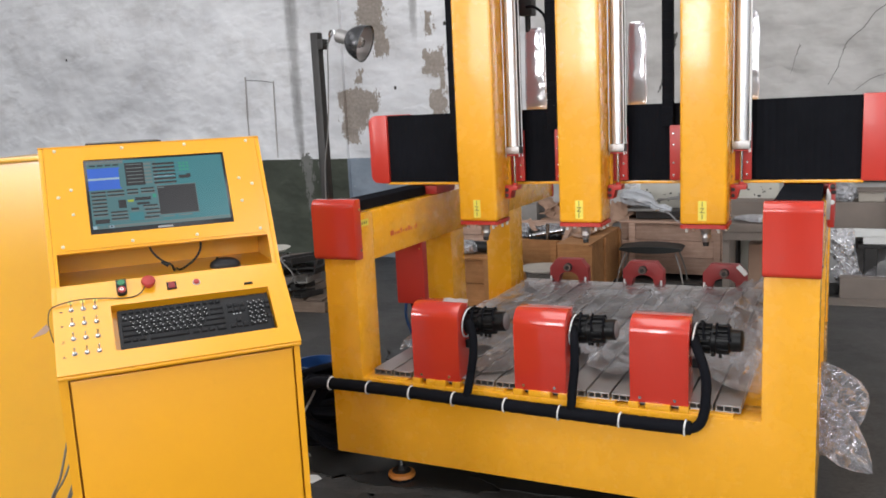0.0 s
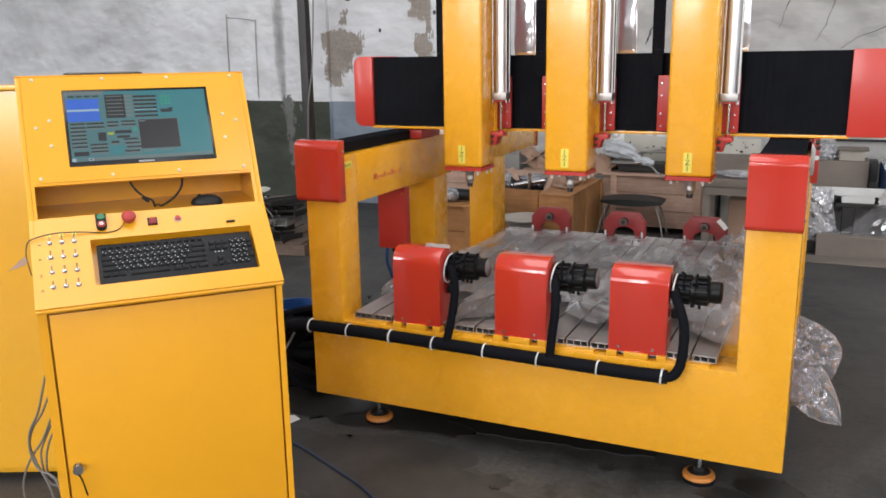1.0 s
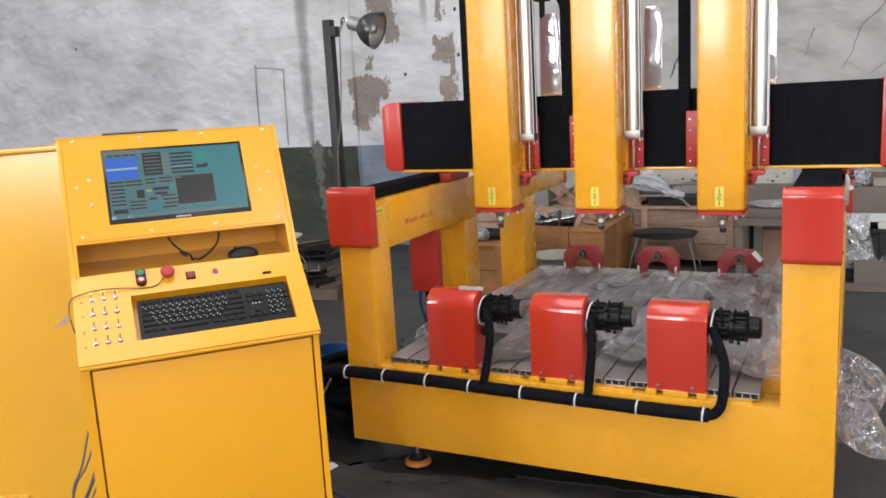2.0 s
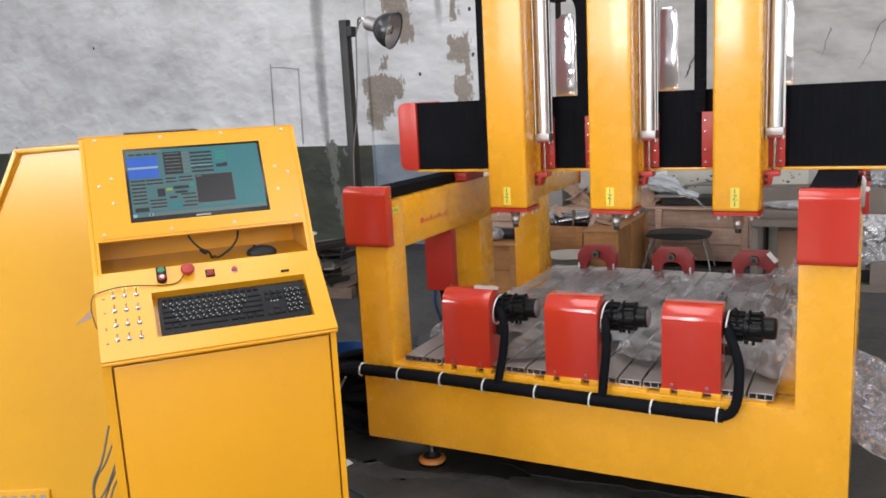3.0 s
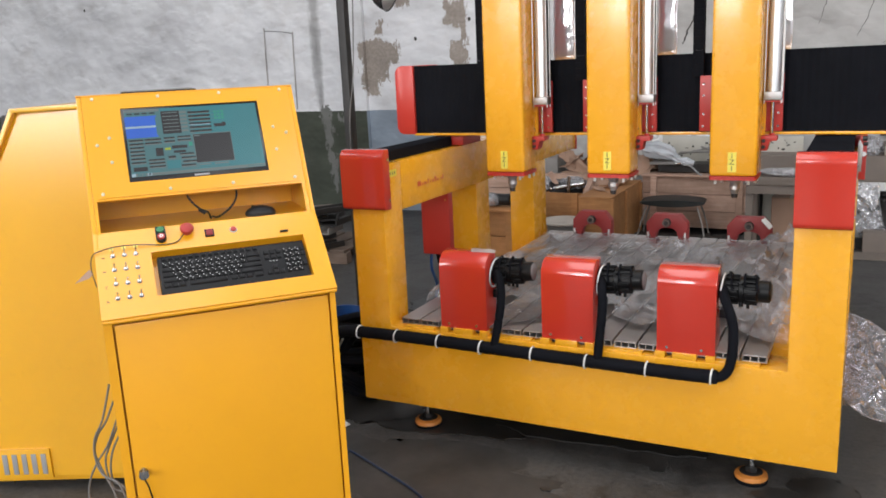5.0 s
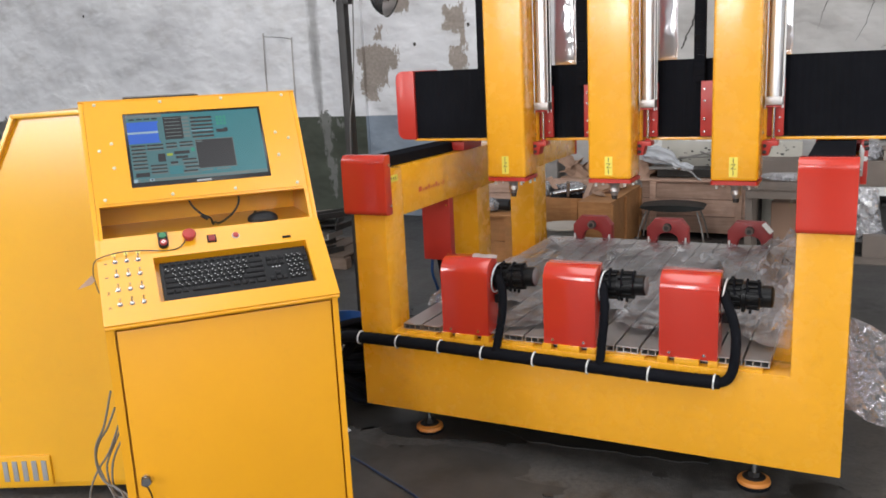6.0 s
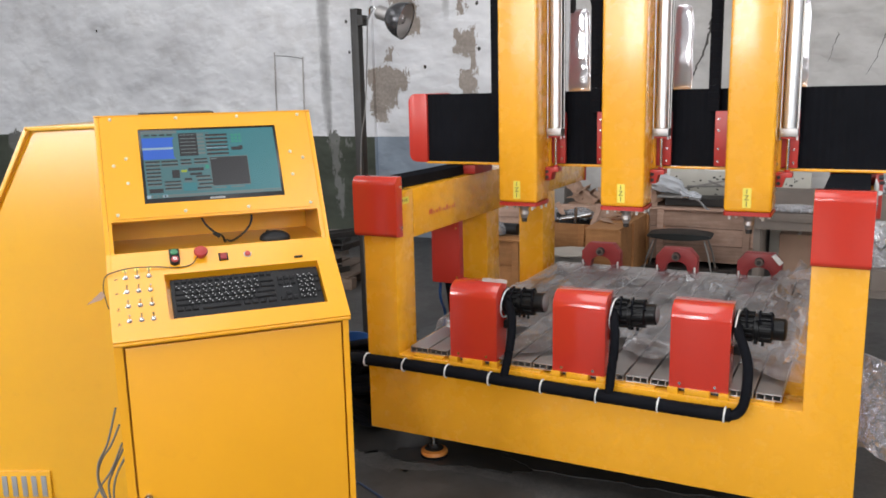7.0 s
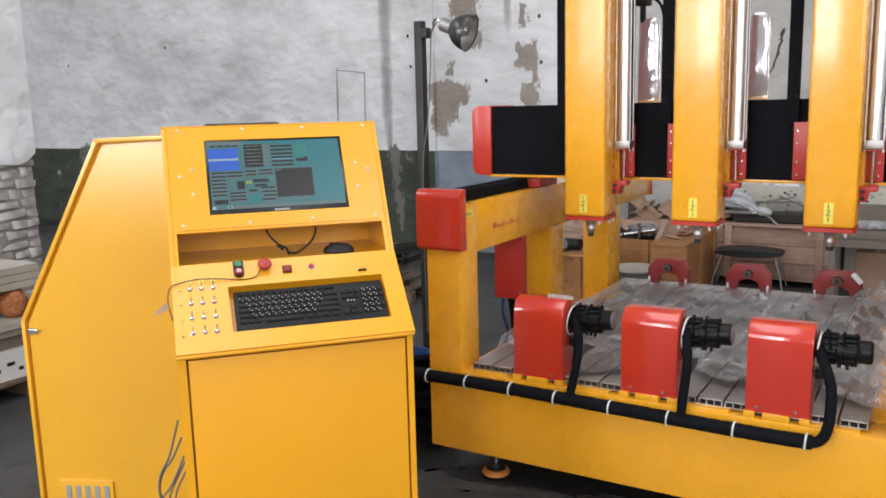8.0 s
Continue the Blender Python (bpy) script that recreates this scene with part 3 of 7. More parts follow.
# front frame: posts and deep bottom beam in one welded plate box
front = part("front_frame", prism([(LX, BZ), (RX, BZ), (RX, CZ), (RI, CZ), (RI, LZ), (LI, LZ), (LI, CZ), (LX, CZ)], "y", FY, FY + 0.17, 0.005), YELLOW, ROUTER)
for nm, x0, x1 in (("left", LX, LI), ("right", RI, RX)):
    part("side_beam", box(x0, x1, FY + 0.17, 6.05, 1.02, CZ, 0.006), YELLOW, ROUTER)
    part("bottom_rail", box(x0, x1, FY + 0.17, 5.40, BZ, 0.42, 0.006), YELLOW, ROUTER)
    part("rear_end_cap", box(x0 - 0.004, x1 + 0.004, 6.051, 6.075, 1.012, 1.30, 0.006), RED_MATT, ROUTER)
    for y0, y1 in ((4.29, 4.46), (5.17, 5.40)):
        part("post", box(x0, x1, y0, y1, 0.42, 1.02, 0.005), YELLOW, ROUTER)
    part("bellows_cover", prism([(FY + 0.032 + 0.012 * k, 1.248 if k in (0, 64) else (1.297 if k % 2 else 1.290)) for k in range(65)], "x", x0 + 0.015, x1 - (0.042 if x0 < -1 else 0.015)), RUBBER, ROUTER, "black pleated rail cover")
part("rear_frame", box(LI, RI, 5.362, 5.40, BZ, 0.45, 0.006), YELLOW, ROUTER)
part("bed", box(LI, RI, FY + 0.17, 5.36, 0.30, 0.50, 0.004), YELLOW, ROUTER)


def end_cap(x0, x1):
    """Folded red cover over the front end of a side rail, rounded over the top and tucked in below."""
    prof = []
    y0, y1, z0, z1, r = FY - 0.03, FY + 0.03, 1.048, 1.316, 0.036
    for k in range(7):
        a = math.pi / 2 * k / 6
        prof.append((y0 + r - r * math.sin(a), z1 - r + r * math.cos(a)))
    prof = [(y1, z1)] + prof
    for k in range(5):
        a = math.pi / 2 * k / 4
        prof.append((y0 + 0.02 - 0.02 * math.cos(a), z0 + 0.02 - 0.02 * math.sin(a)))
    prof.append((y1, z0))
    return prism(prof, "x", x0, x1, 0.006)


for x0, x1 in ((LX - 0.032, LI + 0.026), (RI - 0.004, RX + 0.004)):
    cap = part("rail_end_cap", end_cap(x0, x1), RED, ROUTER)
    for z in (1.09, 1.27):
        part("screw", cyl((x1 - 0.001, FY + 0.012, z), (x1 + 0.004, FY + 0.012, z), 0.006, 10), STEEL, cap)

# levelling feet
def foot(x, y):
    pad = lathe([(0.0, 0.010), (0.060, 0.012), (0.064, 0.020), (0.061, 0.032), (0.046, 0.038), (0.02, 0.040), (0.0, 0.040)], 28, Matrix.Translation((x, y, 0)), cap=False)
    f = part("levelling_foot", pad, ORANGE, ROUTER, "orange plastic levelling pad")
    part("rubber_ring", lathe([(0.0, 0.0), (0.062, 0.0), (0.064, 0.012), (0.060, 0.018), (0.0, 0.016)], 28, Matrix.Translation((x, y, 0)), cap=False), RUBBER, f)
    part("threaded_stud", cyl((x, y, 0.041), (x, y, BZ + 0.01), 0.012, 12), STEEL, f)
    part("centre_plate", lathe([(0.0, 0.0425), (0.042, 0.0415), (0.045, 0.039), (0.0, 0.038)], 24, Matrix.Translation((x, y, 0)), cap=False), DARK_METAL, f)
    part("nut", cyl((x, y, 0.10), (x, y, 0.118), 0.024, 6), DARK_METAL, f)
    part("nut", cyl((x, y, 0.042), (x, y, 0.062), 0.024, 6), DARK_METAL, f)


for x, y in ((-1.472, 3.40), (-0.025, 3.40), (-1.62, 4.6), (0.15, 4.6), (-1.62, 5.28), (0.15, 5.28)):
    foot(x, y)

# T-slot bed strips, with their open slots at the front end
def t_slat(x0, x1, y0, y1):
    bm = None
    z0, z1 = 0.518, 0.545
    w = x1 - x0
    bm = box(x0, x1, y0, y1, z0, z0 + 0.004)
    bm = box(x0, x1, y0, y1, z1 - 0.006, z1, 0.001, 1, bm=bm)
    for q in (x0 + 0.003, x0 + w * 0.34, x0 + w * 0.66, x1 - 0.003):
        bm = box(q - 0.002, q + 0.002, y0, y1, z0 + 0.004, z1 - 0.006, bm=bm)
    return bm


xs = -1.545
while xs < 0.03:
    w = 0.0985
    part("bed_slat", t_slat(xs, xs + w - 0.008, 3.335, 5.37), ALU, ROUTER)
    xs += w
for a, b in ((-1.52, -1.37), (-1.09, -0.91), (-0.62, -0.44), (-0.16, 0.0)):
    part("bed_support", box(a, b, 3.306, 3.42, 0.5, 0.5175, 0.003), YELLOW, ROUTER)

# rotary heads on the bed
def rotary_head(x0, tilt, end_mat):
    x1 = x0 + 0.222
    y0, y1, z0, z1, r = 3.31, 3.425, 0.53, 0.866, 0.068
    prof = [(y1, z0), (y1, z1)]
    for k in range(9):
        a = math.pi / 2 * k / 8
        prof.append((y0 + r - r * math.sin(a), z1 - r + r * math.cos(a)))
    prof.append((y0, z0))
    head = part("rotary_head", prism(prof, "x", x0, x1, 0.004), RED, ROUTER, "red enamelled rotary drive cover")
    for sx in (x0 + 0.04, x1 - 0.05):
        part("screw", cyl((sx, y0 - 0.003, z0 + 0.02), (sx, y0 + 0.004, z0 + 0.02), 0.006, 10), STEEL, head)
    for a, b in ((x0 - 0.005, x0 + 0.035), (x0 + 0.062, x0 + 0.155), (x0 + 0.188, x0 + 0.224)):
        part("foot_block", box(a, b, 3.302, 3.36, 0.506, 0.532, 0.002), YELLOW, head)
    part("slide_plate", box(x0 + 0.034, x0 + 0.19, 3.34, 3.50, 0.508, 0.529), DARK_METAL, head)
    part("gearbox", box(x0 + 0.03, x1 - 0.03, 3.427, 3.58, 0.545, 0.80, 0.008), DARK_METAL, head)
    part("chuck", cyl((x0 + 0.11, 3.58, 0.70), (x0 + 0.11, 3.66, 0.70), 0.06, 24, bev=0.004), STEEL, head)
    part("terminal_box", box(x1 + 0.002, x1 + 0.03, 3.38, 3.424, 0.665, 0.70, 0.003), BLACK, head)
    # motor with its ribs, clamp bands and loose wires, pointing sideways
    cy, cz = 3.415, 0.774
    r3 = random.Random(int(100 * (x0 + 3)))
    m = Matrix.Translation((x1 + 0.004, cy, cz)) @ pose(0, 0, 0, 0, 90 - tilt, 0)
    motor = part("motor", lathe([(0.0, 0.0), (0.058, 0.0), (0.058, 0.012), (0.050, 0.014), (0.050, 0.066), (0.0535, 0.068), (0.0535, 0.084), (0.049, 0.086), (0.049, 0.130), (0.042, 0.136), (0.042, 0.172), (0.038, 0.177), (0.0, 0.177)], 32, m, cap=False), MOTOR_BLACK, head, "black ribbed motor")
    for k in range(13):
        a = 2 * math.pi * k / 13 + 0.2
        for q, rr, ln in ((0.040, 0.052, 0.046), (0.107, 0.050, 0.040)):
            aa = a + (0.24 if q > 0.1 else 0.0)
            p = m @ Vector((rr * math.cos(aa), rr * math.sin(aa), q + r3.uniform(-0.004, 0.004)))
            own = bmesh.new()
            bmesh.ops.create_cube(own, size=1)
            own.transform(Matrix.Translation(p) @ m.to_quaternion().to_matrix().to_4x4() @ pose(0, 0, 0, 0, 0, math.degrees(aa)) @ Matrix.Diagonal((r3.uniform(0.008, 0.014), 0.0105, ln, 1)))
            bmesh.ops.bevel(own, geom=own.edges, offset=0.002, segments=1, affect="EDGES")
            part("rib", own, MOTOR_BLACK, motor)
    for q, a in ((0.072, -1.45), (0.098, -1.75), (0.074, -2.3), (0.078, 2.4), (0.028, 1.2)):
        p = m @ Vector((0.048 * math.cos(a + 1.6), 0.048 * math.sin(a + 1.6), q))
        e = m @ Vector((0.069 * math.cos(a + 1.6), 0.069 * math.sin(a + 1.6), q))
        part("clamp_bolt", cyl(p, e, 0.0062, 10), MOTOR_BLACK, motor)
    for k in range(3):
        q0, a0 = 0.018 + 0.045 * k, r3.uniform(1.6, 2.4)
        loose = [m @ Vector(((0.057 + 0.005 * math.sin(3 * t + k)) * math.cos(a0 + 2.4 * t), (0.057 + 0.005 * math.sin(3 * t + k)) * math.sin(a0 + 2.4 * t), q0 + 0.035 * t + 0.006 * math.sin(5 * t))) for t in [v / 7 for v in range(8)]]
        part("wire", tube(loose, 0.0048, 6, 5), RUBBER, motor)
    part("motor_cap", lathe([(0.0, 0.1772), (0.037, 0.1772), (0.032, 0.1796), (0.0, 0.1805)], 24, m, cap=False), end_mat, motor)
    ring = [Vector((x1 + 0.010 + 0.006 * math.sin(a), cy - 0.016 + 0.064 * math.cos(a), cz + 0.062 * math.sin(a))) for a in [math.radians(d) for d in range(60, 290, 12)]]
    part("cable_tie", tube(ring, 0.0035, 6, raw=True), WHITE_P, motor)
    return head


BOXES = (-1.331, -0.860, -0.384)
for bx, tilt, end_mat in zip(BOXES, (4, 3, 0), (GREY_P, GREY_P, BLACK)):
    rotary_head(bx, tilt, end_mat)

# thin white sheet along the top of the first rotary cover
SLIP = thing("white_slip", pose(-1.155, 3.394, 0.8665), "thin white slip lying on a red rotary drive cover", "paper", local=True)
slip = bmesh.new()
rows = []
for j in range(3):
    rows.append([slip.verts.new((-0.058 + 0.116 * i / 8 + 0.012 * (1 - j), -0.026 + 0.030 * j, 0.0008 + 0.003 * (math.sin(i * 0.8) ** 2) * (j / 2))) for i in range(9)])
for a, b in zip(rows, rows[1:]):
    for i in range(8):
        slip.faces.new((a[i], a[i + 1], b[i + 1], b[i]))
bmesh.ops.solidify(slip, geom=slip.faces[:], thickness=-0.0006)
part("sheet", slip, WHITE_GLOSS, SLIP)

# black cable loom along the beam, with a branch up to each motor
def loom():
    y, z = 3.262, 0.474
    pts = [(-1.95, 3.36, 0.40), (-1.86, 3.30, 0.455), (-1.74, y, 0.478), (-1.4, y, 0.480), (-1.0, y, 0.474), (-0.6, y, 0.469), (-0.3, y, 0.466), (-0.145, y, 0.468)]
    lm = part("cable_loom", tube(pts, 0.026, 12, 14, ripple=0.0012), RUBBER, ROUTER, "black braided cable sleeve")
    part("branch", tube([(-1.075, y, 0.470), (-1.058, y, 0.495), (-1.042, 3.268, 0.57), (-1.030, 3.280, 0.66), (-1.034, 3.300, 0.725), (-1.055, 3.330, 0.768), (-1.085, 3.375, 0.785), (-1.104, 3.41, 0.786)], 0.0175, 10, 12, ripple=0.0010), RUBBER, lm)
    part("branch", tube([(-0.622, y, 0.466), (-0.607, y, 0.49), (-0.600, 3.268, 0.57), (-0.593, 3.280, 0.66), (-0.597, 3.300, 0.725), (-0.608, 3.330, 0.768), (-0.622, 3.375, 0.785), (-0.634, 3.41, 0.786)], 0.0175, 10, 12, ripple=0.0010), RUBBER, lm)
    part("branch", tube([(-0.165, y, 0.464), (-0.125, y, 0.476), (-0.100, 3.264, 0.52), (-0.092, 3.272, 0.60), (-0.096, 3.284, 0.67), (-0.116, 3.300, 0.730), (-0.138, 3.332, 0.768), (-0.150, 3.375, 0.785), (-0.158, 3.41, 0.786)], 0.0185, 10, 14, ripple=0.0010), RUBBER, lm)
    for tx in (-1.735, -1.537, -1.325, -1.121, -0.887, -0.655, -0.411, -0.165):
        zz = 0.479 if tx < -1.2 else (0.473 if tx < -0.7 else 0.468)
        ring = [Vector((tx + 0.002 * math.sin(a), y + 0.0285 * math.cos(a), zz + 0.0285 * math.sin(a))) for a in [2 * math.pi * k / 20 for k in range(21)]]
        part("cable_tie", tube(ring, 0.0038, 6, raw=True), WHITE_P, lm)


loom()

# tailstocks at the rear of the bed
def tailstock(x0):
    w = 0.25
    z0, z1 = 0.545, 0.70
    y0 = 5.28
    poly = [(x0, z0), (x0, z1 - 0.055), (x0 + 0.045, z1), (x0 + w - 0.045, z1), (x0 + w, z1 - 0.055), (x0 + w, z0), (x0 + w - 0.055, z0)]
    cx, cz = x0 + w / 2, z0 + 0.030
    for k in range(9):
        a = math.pi * k / 8
        poly.append((cx + 0.064 * math.cos(a), cz + 0.042 * math.sin(a)))
    poly.append((x0 + 0.055, z0))
    t = part("tailstock", prism(poly, "y", y0, y0 + 0.07, 0.004), RED_CAST, ROUTER, "dark red tailstock bracket")
    part("centre", cyl((cx, y0 - 0.03, z1 - 0.050), (cx, y0 + 0.02, z1 - 0.050), 0.024, 20, 0.028), DARK_METAL, t)
    part("centre_ring", cyl((cx, y0 - 0.034, z1 - 0.050), (cx, y0 - 0.0295, z1 - 0.050), 0.023, 24, bev=0.002), RUST, t)
    part("centre_tip", cyl((cx, y0 - 0.042, z1 - 0.050), (cx, y0 - 0.028, z1 - 0.050), 0.012, 16, 0.016), DARK_METAL, t)
    for dx in (0.012, w - 0.012):
        part("stud", cyl((x0 + dx, y0 - 0.012, 0.546), (x0 + dx, y0 - 0.012, z0 + 0.045), 0.006, 8), SATIN, t)
    for dx in (0.02, w - 0.02):
        part("bolt", cyl((x0 + dx, y0 - 0.004, z0 + 0.02), (x0 + dx, y0 + 0.004, z0 + 0.02), 0.007, 8), STEEL, t)


for tx in (-1.36, -0.885, -0.405):
    tailstock(tx)
STAG = thing("paper_tag", pose(-0.180, 5.268, 0.672, 0, 48, 0), "small white paper tag hanging on a tailstock", "tag", local=True)
part("card", box(-0.035, 0.035, -0.0015, 0.0, -0.014, 0.014), WHITE_P, STAG)

# gantry
GY, GZ0, GZ1, GX0, GX1 = 4.07, 1.318, 1.662, -1.925, 0.575
gan = part("gantry", box(GX0 + 0.03, GX1 - 0.03, GY + 0.03, GY + 0.25, GZ0 - 0.012, GZ1 - 0.004, 0.005), YELLOW, ROUTER)
part("lower_lip", box(GX0 + 0.10, GX1 - 0.16, GY - 0.012, GY + 0.03, GZ0 - 0.014, GZ0 - 0.002, 0.002), YELLOW, gan)
n = 150
pleat = []
for k in range(n + 1):
    pleat.append((GX0 + 0.10 + (GX1 - GX0 - 0.26) * k / n, GY + (0.0016 if k % 2 else 0.0)))
pleat += [(GX1 - 0.16, GY + 0.028), (GX0 + 0.10, GY + 0.028)]
part("bellows", prism(pleat, "z", GZ0, GZ1), RUBBER, gan, "black pleated bellows", smooth=False)


def rounded_cap(x0, x1, outer):
    r = 0.042
    pts = []
    def arc(cx, cz, a0, a1):
        for k in range(6):
            a = math.radians(a0 + (a1 - a0) * k / 5)
            pts.append((cx + r * math.cos(a), cz + r * math.sin(a)))
    z0, z1 = GZ0 - 0.006, GZ1 + 0.004
    if outer < 0:
        pts += [(x1, z0), (x1, z1)]
        arc(x0 + r, z1 - r, 90, 180)
        arc(x0 + r, z0 + r, 180, 270)
    else:
        pts += [(x0, z1), (x0, z0)]
        arc(x1 - r, z0 + r, -90, 0)
        arc(x1 - r, z1 - r, 0, 90)
    return prism(pts, "y", GY - 0.016, GY + 0.27, 0.003)


part("gantry_end_cap", rounded_cap(GX0, -1.818, -1), RED_SATIN, gan)
part("gantry_end_cap", rounded_cap(0.405, GX1, 1), RED_SATIN, gan)
for x0, x1 in ((LX, LI), (RI, RX)):
    part("carriage", box(x0 + 0.01, x1 + 0.02, GY + 0.035, GY + 0.26, CZ + 0.004, GZ0 - 0.022, 0.004), RED_MATT, ROUTER)
drive = part("drive_cover", box(-1.768, -1.606, 3.98, 4.03, 0.685, 1.0185, 0.004), RED_MATT, ROUTER, "red sheet-metal drive cover")
for z in (0.72, 0.98):
    part("screw", cyl((-1.622, 3.976, z), (-1.622, 3.981, z), 0.005, 10), STEEL, drive)
side_plate = part("carriage_plate", box(RX + 0.004, RX + 0.030, 3.98, 4.31, 1.125, GZ0 - 0.016, 0.004), RED_MATT, ROUTER, "red sheet-metal drive cover")
strap = part("switch_bracket", prism([(RX + 0.0045, 1.292), (RX + 0.016, 1.268), (RX + 0.013, 1.165), (RX - 0.004, 1.165), (RX - 0.004, 1.262), (RX + 0.0005, 1.292)], "y", 3.93, 3.945, 0.002), ALU, side_plate, "bright steel limit switch bracket")
part("bolt", cyl((RX + 0.020, 3.972, 1.231), (RX + 0.020, 3.981, 1.231), 0.010, 14, bev=0.002), SATIN, side_plate)
part("bracket_arm", box(RX + 0.002, RX + 0.014, 3.9455, 3.9795, 1.19, 1.26, 0.002), ALU, strap)
part("switch_roller", cyl((RX + 0.012, 3.955, 1.297), (RX + 0.03, 3.955, 1.297), 0.011, 14, bev=0.002), DARK_METAL, side_plate)
part("switch_roller", cyl((RX + 0.016, 3.965, 1.274), (RX + 0.034, 3.965, 1.274), 0.008, 12, bev=0.002), DARK_METAL, side_plate)

# spindle heads
def rounded_rect(x0, x1, y0, y1, r):
    """Outline with its two front corners rounded."""
    pts = [(x1, y1), (x0, y1)]
    for k in range(6):
        a = math.pi / 2 * k / 5
        pts.append((x0 + r - r * math.cos(a), y0 + r - r * math.sin(a)))
    for k in range(6):
        a = math.pi / 2 * k / 5
        pts.append((x1 - r + r * math.sin(a), y0 + r - r * math.cos(a)))
    return pts


def spindle_head(x0, x1):
    cx = (x0 + x1) / 2
    h = part("spindle_head", box(x0, x1, 3.83, 4.0, 1.150, 2.6, 0.014, 3), YELLOW, ROUTER, "tall yellow spindle housing")
    part("bottom_plate", prism(rounded_rect(x0 - 0.0008, x1 + 0.0008, 3.8290, 4.0, 0.014), "z", 1.133, 1.1495), RED_MATT, h)
    part("back_plate", box(cx - 0.172, cx + 0.172, 4.022, 4.040, 1.322, 1.565, 0.002), RED_MATT, h)
    part("slide_plate", box(cx - 0.09, cx + 0.166, 4.012, 4.030, 1.565, 2.6, 0.002), RED_MATT, h)
    part("slide_rail", box(x1 - 0.05, x1 + 0.012, 4.0, 4.014, 1.26, 2.6, 0.002), YELLOW, h)
    # collet and bolts below
    sp = part("spindle", lathe([(0.0, 1.133), (0.046, 1.133), (0.046, 1.126), (0.040, 1.122), (0.030, 1.121), (0.021, 1.112), (0.019, 1.096), (0.0, 1.095)], 24, Matrix.Translation((cx, 3.92, 0)), cap=False), ALU, h)
    nut = part("collet_nut", lathe([(0.0, 1.102), (0.0195, 1.101), (0.022, 1.097), (0.022, 1.082), (0.018, 1.078), (0.014, 1.064), (0.0, 1.064)], 20, Matrix.Translation((cx, 3.92, 0)), cap=False), ALU, sp)
    part("collet", lathe([(0.0, 1.068), (0.0125, 1.067), (0.0135, 1.060), (0.0125, 1.046), (0.0, 1.045)], 16, Matrix.Translation((cx, 3.92, 0)), cap=False), DARK_METAL, nut)
    for dx, dy in ((-0.075, 0.0), (-0.055, 0.05), (0.06, -0.01), (0.045, 0.06), (0.08, 0.06), (-0.08, 0.12), (0.08, 0.12)):
        part("bolt", cyl((cx + dx, 3.88 + dy, 1.110), (cx + dx, 3.88 + dy, 1.1335), 0.0062, 10), SATIN, h)
    # pneumatic cylinder beside the housing
    px, py = x1 + 0.040, 3.985
    cylr = part("air_cylinder", cyl((px, py, 1.47), (px, py, 2.6), 0.0265, 32), CHROME, h, "polished pneumatic cylinder")
    part("cylinder_head", box(px - 0.036, px + 0.036, py - 0.030, py + 0.030, 1.457, 1.492, 0.004), ALU, cylr)
    for sx in (-1, 1):
        for sy in (-1, 1):
            part("tie_rod", cyl((px + sx * 0.0335, py + sy * 0.022, 1.443), (px + sx * 0.0335, py + sy * 0.022, 2.6), 0.0026, 8), SATIN, cylr)
    part("cylinder_back", box(px - 0.037, px + 0.037, py + 0.0262, py + 0.0272, 1.492, 2.6), DARK_METAL, cylr)
    part("gasket", box(px - 0.029, px + 0.029, py - 0.028, py + 0.028, 1.449, 1.455), RED_MATT, cylr)
    part("piston_rod", cyl((px, py, 1.292), (px, py, 1.452), 0.0068, 14), STEEL, cylr)
    part("rod_nut", cyl((px, py, 1.288), (px, py, 1.318), 0.012, 6), RED_MATT, cylr)
    br = part("rod_bracket", prism([(x1 + 0.001, 1.246), (x1 + 0.026, 1.246), (x1 + 0.036, 1.286), (x1 + 0.064, 1.288), (x1 + 0.064, 1.308), (x1 + 0.001, 1.308)], "y", 3.945, 4.010, 0.002), RED_MATT, h)
    for dz in (1.262, 1.288):
        part("socket_screw", cyl((x1 + 0.012, 3.938, dz), (x1 + 0.012, 3.948, dz), 0.008, 10), DARK_METAL, br)
    part("screw", cyl((x1, 3.985, 1.34), (x1 + 0.004, 3.985, 1.34), 0.005, 10), STEEL, h)
    for dz in (1.345, 1.40, 1.48, 1.53):
        for sx in (-1, 1):
            part("screw", cyl((cx + sx * 0.155, 4.016, dz), (cx + sx * 0.155, 4.024, dz), 0.005, 8), STEEL, h)
    # small yellow tag with its mark
    tag = part("label", box(cx - 0.020, cx + 0.015, 3.8285, 3.8300, 1.168, 1.252), LABEL_Y, h, "yellow paper label")
    face = Matrix.Translation((cx - 0.003, 3.8280, 0)) @ pose(0, 0, 0, 90, 0, 0)
    for ch, z in (("1", 1.236), ("Z", 1.210), ("1", 1.184)):
        part("marking", letters(ch, 0.031, Matrix.Translation((0, 0, z)) @ face, 0.0002), INK, tag)
    # cable chain rising beside it
    ch_x = x0 - (0.098 if x0 < -1 else 0.088)
    ch = None
    for k in range(38):
        z = 1.56 + 0.029 * k
        ch = box(ch_x - 0.024, ch_x + 0.024, 4.03, 4.065, z, z + 0.0288, 0.0015, 1, bm=ch)
    part("cable_chain", ch, RUBBER, h, "black plastic cable chain")
    return h


for x0, x1 in ((-1.317, -1.125), (-0.819, -0.625), (-0.284, -0.094)):
    spindle_head(x0, x1)


